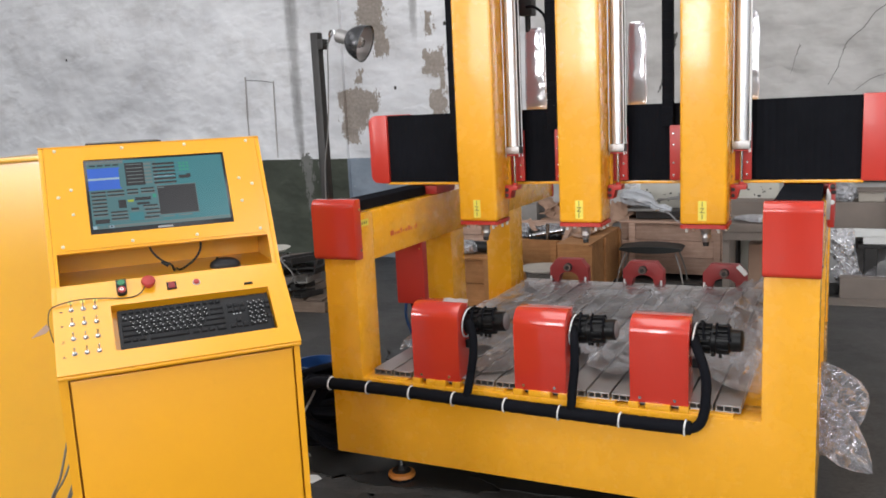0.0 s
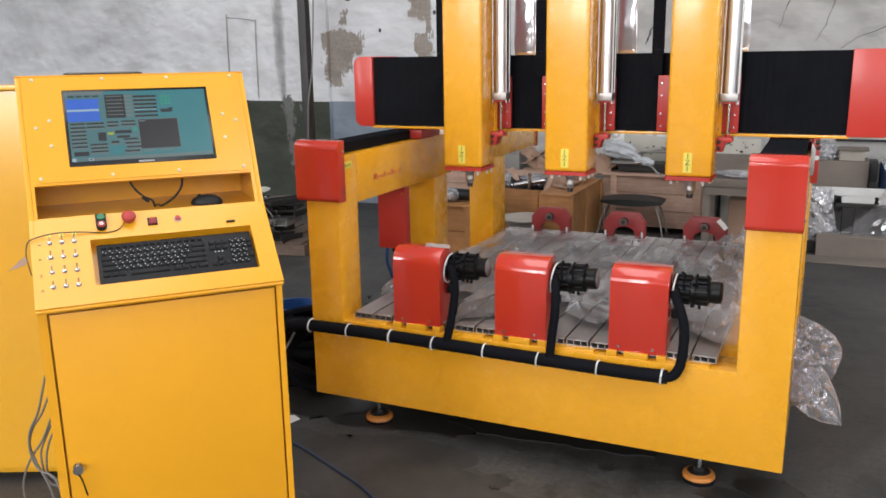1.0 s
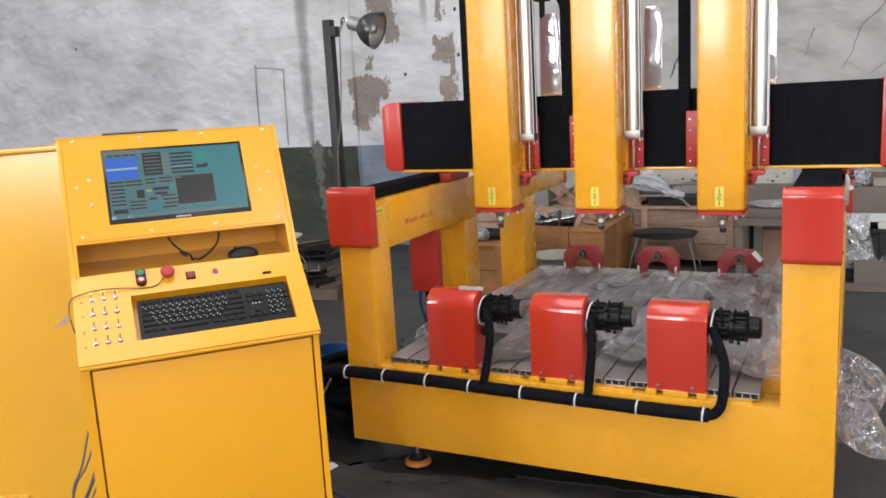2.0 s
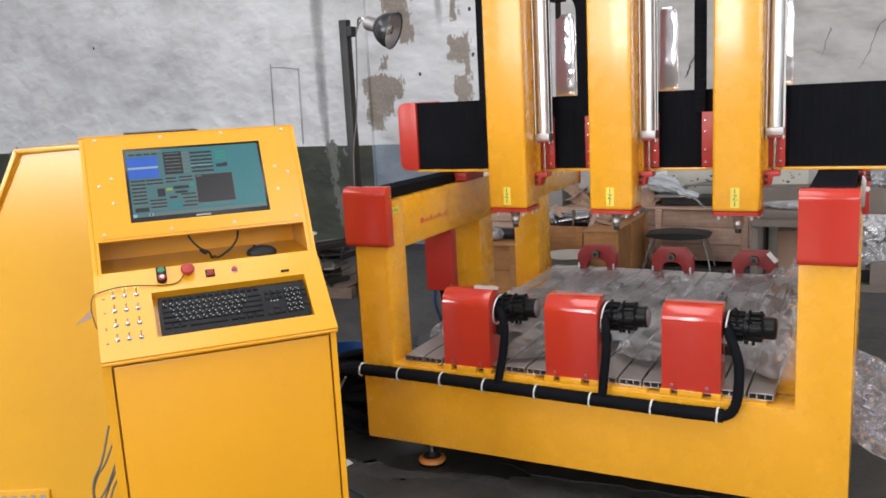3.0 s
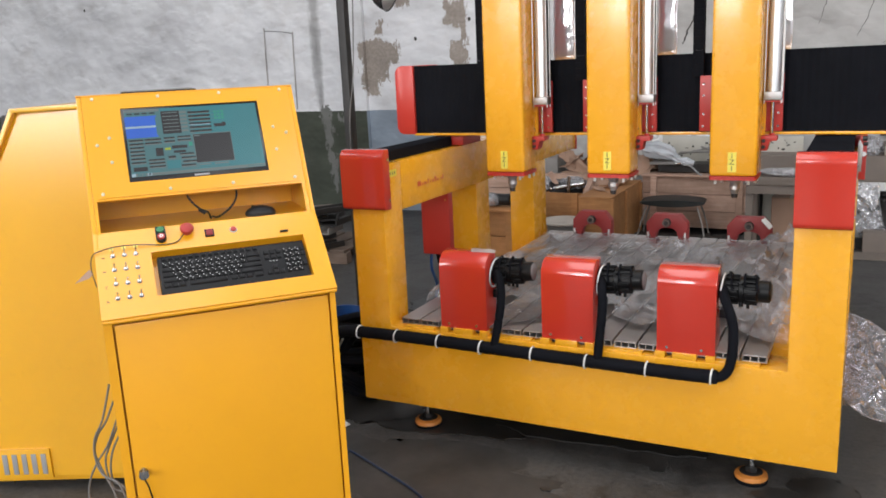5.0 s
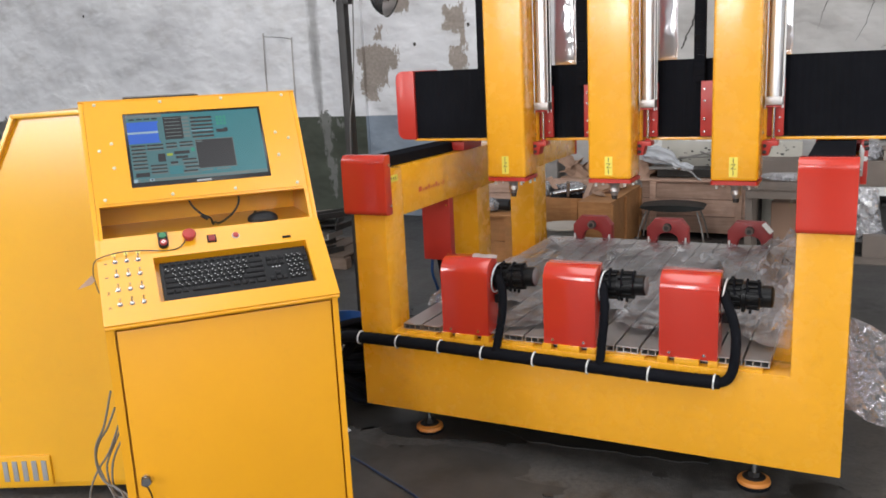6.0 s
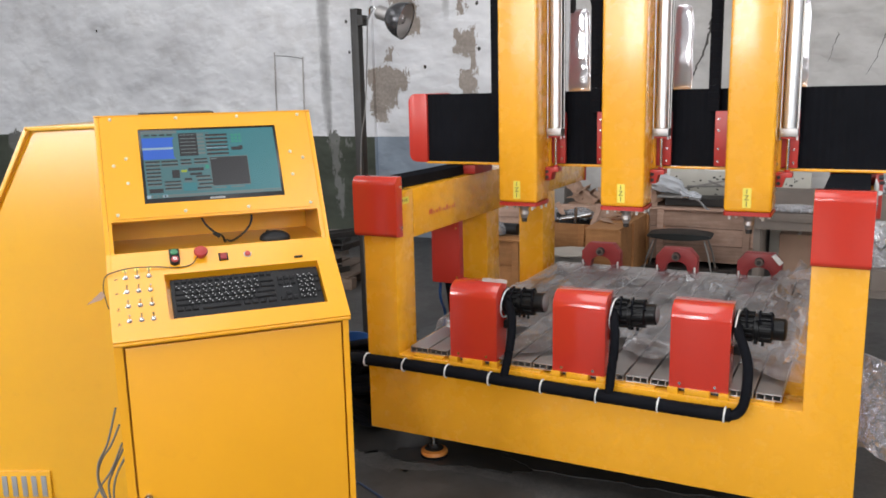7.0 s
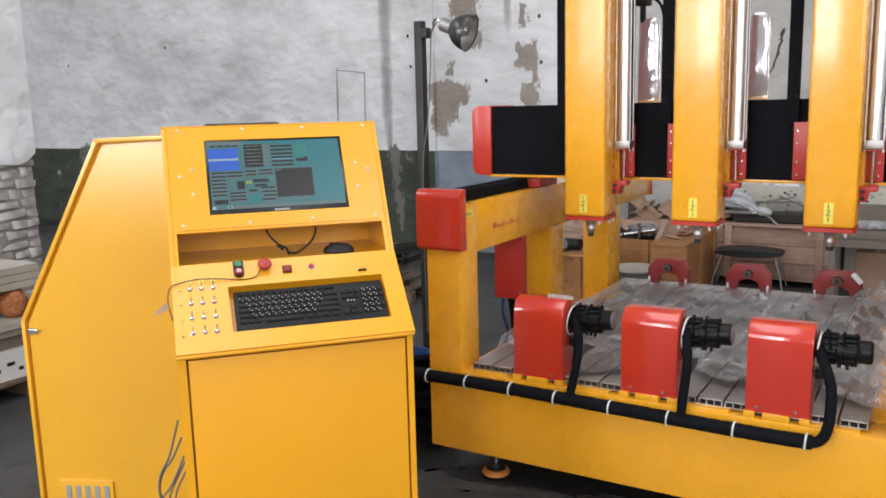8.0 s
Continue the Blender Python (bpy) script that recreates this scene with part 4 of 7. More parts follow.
# ---- the control console ----
PSI = 48.53
CON = thing("control_console", pose(-1.7, 1.9, 0, 0, 0, PSI), "yellow sheet-metal control console with a sloping desk", "cabinet", local=True)
UP = pose(0, 0.038, 1.30, -27.74)
LOW = pose(0, -0.18, 1.056, -47.47)
U0, U1 = -0.045, 0.628
side = [(-0.19, 0.05), (-0.19, 1.0), (-0.224, 1.016), (-0.003, 1.222), (0.205, 1.6185), (0.44, 1.6185), (0.44, 0.05)]
part("side_panel", prism(side, "x", U0, U0 + 0.014, 0.002), YELLOW_CAB, CON)
part("side_panel", prism(side, "x", U1 - 0.014, U1, 0.002), YELLOW_CAB, CON)
part("back_panel", box(U0 + 0.014, U1 - 0.014, 0.426, 0.438, 0.06, 1.611), YELLOW_CAB, CON)
part("top_panel", box(U0 + 0.014, U1 - 0.014, 0.222, 0.426, 1.602, 1.6165), YELLOW_CAB, CON)
# upper panel with the screen opening
def framed(u0, u1, s0, s1, hu0, hu1, hs0, hs1, t0, t1, m):
    """A plate with a rectangular hole, as one sheet."""
    own = bmesh.new()
    rings = []
    for t in (t0, t1):
        rings.append([own.verts.new((u, t, s)) for u, s in ((u0, s0), (u1, s0), (u1, s1), (u0, s1))])
        rings.append([own.verts.new((u, t, s)) for u, s in ((hu0, hs0), (hu1, hs0), (hu1, hs1), (hu0, hs1))])
    for k in range(4):
        n = (k + 1) % 4
        own.faces.new((rings[0][k], rings[0][n], rings[1][n], rings[1][k]))
        own.faces.new((rings[2][k], rings[3][k], rings[3][n], rings[2][n]))
        own.faces.new((rings[0][k], rings[2][k], rings[2][n], rings[0][n]))
        own.faces.new((rings[1][k], rings[1][n], rings[3][n], rings[3][k]))
    own.transform(m)
    return own


part("upper_panel", framed(U0 + 0.0145, U1 - 0.0145, 0.014, 0.3615, 0.078, 0.505, 0.0655, 0.315, 0.0, 0.012, UP), YELLOW_CAB, CON)
bezel_plate = part("screen_plate", framed(-0.012, 0.596, 0.022, 0.358, 0.0785, 0.5045, 0.066, 0.3145, -0.003, -0.0004, UP), YELLOW_CAB, CON)
for u, s in ((0.001, 0.350), (0.196, 0.350), (0.386, 0.350), (0.584, 0.350), (-0.001, 0.035), (0.194, 0.035), (0.385, 0.035), (0.583, 0.035), (0.0, 0.195), (0.037, 0.217), (0.036, 0.136), (0.581, 0.194), (0.542, 0.217), (0.540, 0.137)):
    part("screw", lathe([(0.0, 0.0042), (0.003, 0.0040), (0.0050, 0.0026), (0.0054, 0.0)], 12, UP @ Matrix.Translation((u, -0.003, s)) @ pose(0, 0, 0, 90, 0, 0), cap=False), SCREW, bezel_plate)
# monitor
mon = part("monitor", box(0.0785, 0.5045, -0.001, 0.04, 0.066, 0.3145, 0.003, m=UP), BLACK_GLOSS, CON, "flat monitor showing a machining program")
S0, S1, SU0, SU1 = 0.082, 0.307, 0.087, 0.496
scr = part("screen", box(SU0, SU1, -0.0022, -0.0010, S0, S1, m=UP), SCREEN, mon)


def ui(u0, u1, v0, v1, mat, lift=0.0008, name="screen_panel"):
    """A panel on the screen: fractions of its width, and of its height from the top."""
    w, h = SU1 - SU0, S1 - S0
    part(name, box(SU0 + u0 * w, SU0 + u1 * w, -0.0022 - lift, -0.0022 - lift + 0.0004, S1 - v1 * h, S1 - v0 * h, m=UP), mat, scr, smooth=False)


def ui_rows(u0, u1, v0, v1, count, fill, mat=None, shift=0.0):
    """Rows of small fields, each a dark bar over a pale underline."""
    step = (v1 - v0) / count
    for k in range(count):
        v = v0 + step * k
        d = shift * (k % 3 - 1)
        ui(u0 + d, u1 + d, v, v + step * fill, mat or SCR_DARK, 0.0012)
        ui(u0 + d, u1 + d * 0.5, v + step * fill, v + step * min(0.95, fill + 0.28), SCR_GREY, 0.0010)


ui(0.0, 0.50, 0.04, 0.945, SCR_MID, 0.0004)
ui(0.0, 0.26, 0.0, 0.045, SCR_GREY)
for k in range(4):
    ui(0.02 + 0.055 * k, 0.06 + 0.055 * k, 0.055, 0.075, SCR_DARK)
ui(0.0, 0.232, 0.105, 0.43, SCR_BLUE)
ui(0.0, 0.222, 0.255, 0.285, SCR_WHITE, 0.0013)
ui(0.222, 0.238, 0.13, 0.41, SCR_MID, 0.0014)
ui(0.268, 0.405, 0.05, 0.395, SCR_DARK)
for k in range(6):
    ui(0.405, 0.458, 0.062 + 0.056 * k, 0.098 + 0.056 * k, SCR_GREY, 0.0011)
    ui(0.278, 0.392, 0.072 + 0.054 * k, 0.082 + 0.054 * k, SCR_GREY, 0.0012)
    ui(0.47, 0.635, 0.075 + 0.058 * k, 0.105 + 0.058 * k, SCR_DARK, 0.0011)
    ui(0.47, 0.628, 0.105 + 0.058 * k, 0.114 + 0.058 * k, SCR_WHITE if k == 3 else SCR_GREY, 0.0011)
    ui(0.645, 0.662, 0.085 + 0.058 * k, 0.097 + 0.058 * k, SCR_MID, 0.0011)
for r in range(3):
    for c in range(3):
        ui(0.665 + 0.028 * c, 0.684 + 0.028 * c, 0.085 + 0.05 * r, 0.12 + 0.05 * r, SCR_GREEN, 0.0011)
ui(0.655, 0.735, 0.285, 0.335, SCR_DARK)
ui(0.715, 0.745, 0.27, 0.325, SCR_DARK, 0.0012)
ui_rows(0.012, 0.115, 0.455, 0.84, 7, 0.42)
ui_rows(0.125, 0.245, 0.455, 0.56, 2, 0.45)
ui_rows(0.265, 0.345, 0.445, 0.55, 2, 0.45)
ui_rows(0.365, 0.465, 0.440, 0.54, 2, 0.45)
ui(0.195, 0.250, 0.60, 0.72, SCR_DARK, 0.0013)
ui(0.262, 0.305, 0.605, 0.64, SCR_YEL, 0.0014)
ui(0.315, 0.43, 0.58, 0.625, SCR_DARK, 0.0012)
ui(0.445, 0.47, 0.545, 0.60, SCR_GREEN, 0.0014)
ui(0.325, 0.415, 0.655, 0.69, SCR_DARK, 0.0012)
ui_rows(0.28, 0.335, 0.73, 0.79, 1, 0.55)
ui_rows(0.375, 0.48, 0.70, 0.93, 4, 0.42, None, 0.008)
ui_rows(0.135, 0.252, 0.76, 0.91, 3, 0.45)
ui(0.265, 0.365, 0.80, 0.92, SCREEN, 0.0012)
ui(0.02, 0.12, 0.865, 0.925, SCR_DARK, 0.0012)
ui(0.482, 0.772, 0.425, 0.872, SCR_GREY, 0.0009)
ui(0.486, 0.768, 0.435, 0.862, SCR_DARK, 0.0012)
ui(0.492, 0.535, 0.45, 0.465, SCR_GREY, 0.0014)
for u0, u1 in ((0.50, 0.585), (0.615, 0.72)):
    ui(u0, u1, 0.885, 0.905, SCR_GREY, 0.0011)
ui(0.50, 0.74, 0.925, 0.935, SCR_MID, 0.0011)
ui(0.0, 1.0, 0.955, 1.0, SCR_GREY)
for u0, u1 in ((0.045, 0.075), (0.08, 0.105)):
    ui(u0, u1, 0.962, 0.99, SCR_MID, 0.0012)
ui(0.115, 0.145, 0.958, 0.995, SCR_WHITE, 0.0012)
ui(0.122, 0.138, 0.965, 0.988, SCR_DARK, 0.0014)
ui(0.86, 0.99, 0.968, 0.985, SCR_MID, 0.0012)
ui(0.0, 0.028, 0.955, 1.0, SCR_WHITE, 0.0012)
part("maker_plate", box(0.272, 0.318, -0.0022, -0.0008, 0.070, 0.076, m=UP), GREY_P, mon)

# open shelf under the screen
sh = part("shelf", box(U0 + 0.0145, U1 - 0.0145, 0.0, 0.30, 1.205, 1.218), YELLOW_CAB, CON)
part("shelf_back", box(U0 + 0.0145, U1 - 0.0145, 0.29, 0.30, 1.218, 1.335), YELLOW_CAB, CON)
for a in ((U0 + 0.0145, -0.021, -0.092, 0.0138), (0.602, U1 - 0.0145, -0.092, 0.0138)):
    part("shelf_cheek", box(a[0], a[1], 0.0, 0.012, a[2], a[3], m=UP), YELLOW_CAB, CON)
# sloping desk with the keyboard recess
R0, R1, Q0, Q1 = 0.110, 0.569, -0.002, 0.156
part("desk_panel", framed(U0, U1, -0.0595, 0.2462, R0, R1, Q0, Q1, -0.002, 0.012, LOW), YELLOW_CAB, CON)
tray = framed(R0 - 0.003, R1 + 0.003, Q0 - 0.003, Q1 + 0.003, R0, R1, Q0, Q1, 0.0121, 0.034, LOW)
tray = box(R0 - 0.003, R1 + 0.003, 0.0341, 0.038, Q0 - 0.003, Q1 + 0.003, bm=tray, m=LOW)
part("keyboard_recess", tray, YELLOW_CAB, CON)
# lower front: surround and door
part("desk_lip", box(U0, U1, -0.224, -0.1905, 1.002, 1.013, 0.0045, 3), YELLOW_CAB, CON)
for a in ((U0, -0.021, 0.05, 1.004), (0.610, U1, 0.05, 1.004), (-0.021, 0.610, 0.9955, 1.004), (-0.021, 0.610, 0.05, 0.10)):
    part("door_surround", box(a[0], a[1], -0.193, -0.176, a[2], a[3]), YELLOW_CAB, CON)
part("rebate", box(-0.03, 0.62, -0.170, -0.164, 0.06, 1.0), YELLOW_CAB, CON)
door = part("door", box(-0.015, 0.604, -0.196, -0.178, 0.106, 0.9895, 0.003), YELLOW_CAB, CON)
lock = part("lock", cyl((0.010, -0.204, 0.535), (0.010, -0.196, 0.535), 0.013, 20), STEEL, door)
part("key", box(0.008, 0.012, -0.228, -0.203, 0.528, 0.542, 0.001, bm=cyl((0.010, -0.227, 0.535), (0.010, -0.2265, 0.535), 0.014, 16)), STEEL, lock)
part("key_fob", tube([(0.010, -0.226, 0.525), (0.018, -0.222, 0.50), (0.022, -0.21, 0.47), (0.026, -0.206, 0.445)], 0.0025, 6, 6), BLACK, lock)
part("plinth", box(U0 + 0.03, U1 - 0.03, -0.16, 0.40, 0.0, 0.05, 0.003), DARK_METAL, CON)
part("upper_edge", box(U0, U1, -0.002, 0.012, 0.3617, 0.3655, m=UP), YELLOW_CAB, CON)

LOW_W = CON.matrix_basis @ LOW
# switches and buttons
for r in range(4):
    for cc in range(3):
        u, s = 0.004 + 0.032 * cc, 0.157 - 0.05 * r
        mt = LOW @ Matrix.Translation((u, -0.002, s)) @ pose(0, 0, 0, 90, 0, 0)
        sw = part("toggle_switch", lathe([(0.0, 0.006), (0.0045, 0.006), (0.0060, 0.003), (0.0078, 0.001), (0.0078, 0.0)], 14, mt, cap=False), STEEL, CON)
        tip = mt @ Vector((0.001, 0.009 if (r + cc) % 3 else 0.006, 0.019))
        part("lever", cyl(mt @ Vector((0, 0, 0.003)), tip, 0.0017, 8, 0.0028), STEEL, sw)
for cc in range(3):
    part("switch_mark", box(-0.004 + 0.034 * cc, 0.008 + 0.034 * cc, -0.0026, -0.002, 0.178, 0.190, m=LOW), LABEL_Y, CON)
    part("switch_mark", box(0.001 + 0.034 * cc, 0.003 + 0.034 * cc, -0.0030, -0.0027, 0.180, 0.188, m=LOW), INK, CON)
for r in range(2):
    part("switch_mark", box(-0.027, -0.019, -0.0026, -0.002, 0.152 - 0.05 * r, 0.155 - 0.05 * r, m=LOW), INK, CON)
for r, ch in ((2, "Z"), (3, "A")):
    part("switch_mark", letters(ch, 0.013, LOW @ Matrix.Translation((-0.023, -0.0024, 0.148 - 0.05 * r)) @ pose(0, 0, 0, 90, 0, 0), 0.0002), INK, CON)
pill = rounded_rect(0.131, 0.160, 0.184, 0.240, 0.0140)
st = part("start_stop_button", prism(pill, "y", -0.015, -0.002, 0.002), BLACK, CON)
st.data.transform(LOW)
part("start_cap", cyl(LOW @ Vector((0.1455, -0.014, 0.2255)), LOW @ Vector((0.1455, -0.019, 0.2255)), 0.0108, 20, bev=0.001), GREEN_BTN, st)
part("stop_cap", cyl(LOW @ Vector((0.1455, -0.014, 0.1990)), LOW @ Vector((0.1455, -0.020, 0.1990)), 0.0108, 20, bev=0.001), RED_BTN, st)
part("stop_mark", lathe([(0.0026, 0.0), (0.0058, 0.0), (0.0058, 0.0004), (0.0026, 0.0004)], 20, LOW @ Matrix.Translation((0.1455, -0.0202, 0.1990)) @ pose(0, 0, 0, 90, 0, 0), cap=False), WHITE_P, st)
es = part("emergency_stop", cyl(LOW @ Vector((0.222, -0.001, 0.217)), LOW @ Vector((0.222, -0.016, 0.217)), 0.014, 24), RED_BTN, CON, "red mushroom stop button")
part("mushroom", lathe([(0.0, 0.014), (0.010, 0.0135), (0.018, 0.010), (0.0205, 0.005), (0.0195, 0.0)], 24, LOW @ Matrix.Translation((0.222, -0.015, 0.217)) @ pose(0, 0, 0, 90, 0, 0), cap=False), RED_BTN, es)
rk = part("rocker_switch", box(0.273, 0.301, -0.006, -0.0015, 0.188, 0.216, 0.002, m=LOW), BLACK, CON)
part("rocker", box(0.277, 0.297, -0.0095, -0.006, 0.191, 0.213, 0.003, m=LOW), RED_CAST, rk)
pb = part("push_button", cyl(LOW @ Vector((0.360, -0.001, 0.205)), LOW @ Vector((0.360, -0.006, 0.205)), 0.0085, 20), RED_BTN, CON)
part("collar", lathe([(0.0088, 0.0), (0.0118, 0.0), (0.0112, 0.0022), (0.0088, 0.0025)], 20, LOW @ Matrix.Translation((0.360, -0.002, 0.205)) @ pose(0, 0, 0, 90, 0, 0), cap=False), OFFWHITE, pb)
part("button_cap", cyl(LOW @ Vector((0.360, -0.005, 0.205)), LOW @ Vector((0.360, -0.010, 0.205)), 0.0075, 16), RED_BTN, pb)


# ---- the second cabinet, seen from its side ----
def side_cabinet():
    a = radians(25)
    m = pose(-2.95, 2.141, 0, 0, 0, 25)
    c = thing("electrical_cabinet", m, "yellow sheet-metal electrical cabinet with a sloping front edge", "cabinet", local=True)
    prof = [(0.0, 0.03), (0.0, 0.86), (0.38, 1.578), (0.92, 1.59), (0.92, 0.03)]
    part("body", prism(prof, "y", 0.012, 0.60, 0.004), CAB_SHEET, c)
    def strip(p, q, w=0.016):
        d = Vector((q[0] - p[0], q[1] - p[1])).normalized()
        nrm = Vector((d.y, -d.x)) * w
        return prism([p, q, (q[0] + nrm.x, q[1] + nrm.y), (p[0] + nrm.x, p[1] + nrm.y)], "y", -0.012, 0.012, 0.001)
    for i in range(3):
        part("folded_lip", strip(prof[i], prof[i + 1]), CAB_SHEET, c)
    sheet = bmesh.new()
    rows = []
    for k in range(31):
        z = 0.06 + 1.49 * k / 30
        left = 0.03 if z < 0.85 else 0.03 + 0.37 * (z - 0.85) / 0.70
        # bend added above 1.10 m so the top of the sheet catches window sheen
        y = -0.0075 + 0.080 * max(0.0, z - 1.10) ** 2
        rows.append([sheet.verts.new((left, 0.0118, z)), sheet.verts.new((left, y, z)), sheet.verts.new((0.92, y, z + 0.012 * k / 30)), sheet.verts.new((0.92, 0.0118, z + 0.012 * k / 30))])
    for a, b in zip(rows, rows[1:]):
        for k in range(3):
            sheet.faces.new((a[k], a[k + 1], b[k + 1], b[k])).smooth = True
    bmesh.ops.recalc_face_normals(sheet, faces=sheet.faces)
    part("door_panel", sheet, CAB_SHEET, c)
    lk = part("lock", cyl((0.045, -0.006, 0.82), (0.045, -0.020, 0.82), 0.014, 18), STEEL, c)
    part("latch_tongue", box(0.03, 0.075, -0.024, -0.017, 0.812, 0.828, 0.002), STEEL, lk)
    v = part("vent", box(0.095, 0.325, -0.018, -0.004, 0.055, 0.185, 0.003), CAB_SHEET, c)
    for k in range(5):
        u = 0.122 + 0.041 * k
        part("vent_slot", box(u, u + 0.022, -0.0205, -0.0175, 0.075, 0.165, 0.002), GREY_P, v)
    for x, y in ((0.08, 0.08), (0.84, 0.08), (0.08, 0.52), (0.84, 0.52)):
        part("foot", box(x - 0.03, x + 0.03, y - 0.03, y + 0.03, 0.0, 0.031), DARK_METAL, c)


side_cabinet()


# ---- on the console ----
KB = thing("keyboard", LOW_W @ pose(0.3445, 0.033, 0.075), "black full-size computer keyboard lying in the desk recess", "keyboard", local=True)
part("case", box(-0.2205, 0.2205, -0.021, -0.001, -0.068, 0.070, 0.004), BLACK, KB)


def key_mesh(w, h):
    own = bmesh.new()
    bmesh.ops.create_cube(own, size=1)
    own.transform(Matrix.Diagonal((w, 0.007, h, 1)))
    for v in own.verts:
        if v.co.y < 0:
            v.co.x *= 1 - 0.0035 / w
            v.co.z *= 1 - 0.0035 / h
    bmesh.ops.bevel(own, geom=own.edges, offset=0.0006, segments=1, affect="EDGES")
    return to_mesh("key", own, KEY_BLACK)


CAPS = {}
LEGEND = box(-0.0014, 0.0014, -0.0002, 0.0002, -0.0014, 0.0014)
LEGEND_MESH = to_mesh("legend", LEGEND, LEGEND_GREY, False)


def key(u, v, w, h, mark=True):
    if (w, h) not in CAPS:
        CAPS[(w, h)] = key_mesh(w, h)
    k = new("key", CAPS[(w, h)])
    k.parent = KB
    k.location = (u, -0.0235, v)
    if mark:
        for dx, dz in ((-0.0035, 0.0035), (0.003, -0.003)):
            g = new("legend", LEGEND_MESH)
            g.parent = k
            g.location = (dx, -0.0037, dz)


P = 0.0190
X0 = -0.2095
for i in range(15):
    key(X0 + 0.008 + 0.0192 * i, 0.0575, 0.0150, 0.012, False)
for r, (shift, count) in enumerate(((0.0, 13), (0.009, 12), (0.014, 11), (0.023, 10))):
    v = 0.036 - 0.0185 * r
    for i in range(count):
        key(X0 + 0.008 + shift + (0.010 if r else 0) + P * i, v, 0.0165, 0.0160)
    if r:
        key(X0 + 0.006 + shift / 2, v, 0.0165 + shift * 0.9, 0.0160, False)
    end = X0 + 0.008 + shift + (0.010 if r else 0) + P * count
    key((end - 0.009 + X0 + 0.29) / 2, v, X0 + 0.29 - end + 0.006, 0.0160, False)
for u, w in ((0.004, 0.020), (0.026, 0.018), (0.047, 0.018), (0.122, 0.110), (0.196, 0.020), (0.219, 0.018), (0.242, 0.018), (0.270, 0.026)):
    key(X0 + 0.004 + u, -0.039, w, 0.0150, False)
for r in range(2):
    for i in range(3):
        key(X0 + 0.308 + P * i, 0.036 - 0.0185 * r, 0.0160, 0.0155, False)
key(X0 + 0.308 + P, -0.0205, 0.016, 0.015, False)
for i in range(3):
    key(X0 + 0.308 + P * i, -0.039, 0.0160, 0.0150, False)
for r in range(5):
    for i in range(4):
        if not (i == 3 and r in (2, 4)):
            key(X0 + 0.368 + 0.0178 * i, 0.036 - 0.0185 * r, 0.0155, 0.0155, i < 3)
for i in range(3):
    g = new("legend", LEGEND_MESH)
    g.parent = KB
    g.location = (X0 + 0.317 + 0.010 * i, -0.0214, 0.004)
    g.scale = (1.6, 1, 1.2)

CW = CON.matrix_basis
MOUSE = thing("computer_mouse", CW @ pose(0.462, 0.055, 1.218, 0, 0, 75), "black computer mouse on the console shelf", "mouse", local=True)
mb = bmesh.new()
bmesh.ops.create_uvsphere(mb, u_segments=24, v_segments=16, radius=1.0)
for v in mb.verts:
    v.co.z = max(v.co.z, -0.25)
    v.co = Vector((v.co.x * 0.028 * (1.0 - 0.12 * v.co.y), v.co.y * 0.049, (v.co.z + 0.25) * 0.026))
part("shell", mb, BLACK, MOUSE)
part("wheel", cyl((-0.003, 0.022, 0.028), (0.003, 0.022, 0.028), 0.006, 14), BLACK_GLOSS, MOUSE)



def loose_cable(name, pts, r, mat, label, n=10, frame_m=None):
    if frame_m is not None:
        pts = [frame_m @ Vector(p) for p in pts]
    p0 = Vector(pts[0])
    bm = tube([Vector(p) - p0 for p in pts], r, 8, n)
    ob = new(name, to_mesh(name, bm, mat))
    ob.location = p0
    return tagged(ob, label, "cable")


loose_cable("monitor_cable", [(0.235, 0.10, 1.34), (0.245, 0.06, 1.295), (0.272, 0.05, 1.262), (0.298, 0.055, 1.245), (0.306, 0.07, 1.224), (0.312, 0.10, 1.222)], 0.0032, BLACK, "thin black cable hanging behind the console screen", frame_m=CW)
loose_cable("monitor_cable", [(0.395, 0.10, 1.34), (0.392, 0.06, 1.29), (0.372, 0.05, 1.258), (0.345, 0.055, 1.236), (0.326, 0.07, 1.224), (0.318, 0.11, 1.222)], 0.0034, BLACK, "thin black cable hanging behind the console screen", frame_m=CW)
inline = thing("cable_connector", CW @ pose(0.280, 0.046, 1.252, 0, 40, 0), "small black inline connector on a cable", "connector", local=True)
part("shell", cyl((-0.012, 0, 0), (0.012, 0, 0), 0.006, 12, bev=0.001), BLACK, inline)
LW = CW @ LOW
loose_cable("tag_string", [(0.215, -0.018, 0.205), (0.19, -0.006, 0.182), (0.15, -0.005, 0.176), (0.09, -0.008, 0.183), (0.03, -0.012, 0.184), (-0.02, -0.010, 0.178), (-0.050, -0.006, 0.165), (-0.058, 0.004, 0.13), (-0.053, 0.010, 0.09), (-0.048, 0.004, 0.06)], 0.0016, DARK_METAL, "thin dark string looped over the console desk", frame_m=LW)
TAG = thing("paper_tag", LW @ pose(-0.07, 0.0, 0.105, 10, -20, 0), "small creased brown paper tag on a string", "tag", local=True)
part("card", prism([(-0.04, -0.012), (0.012, 0.012), (0.014, -0.006), (0.0, -0.014)], "y", 0.0, 0.001), CARD, TAG)
loose_cable("usb_plug", [(0.50, -0.004, 0.176), (0.525, -0.004, 0.176)], 0.004, BLACK, "small black plug above the keyboard", 3, LW)
FOLDER = thing("document_tray", CW @ pose(0.12, 0.30, 1.6185, 0, 0, 0), "thin black folder lying on top of the console", "folder", local=True)
part("cover", box(-0.03, 0.20, -0.06, 0.09, 0.0, 0.010, 0.003), BLACK, FOLDER)
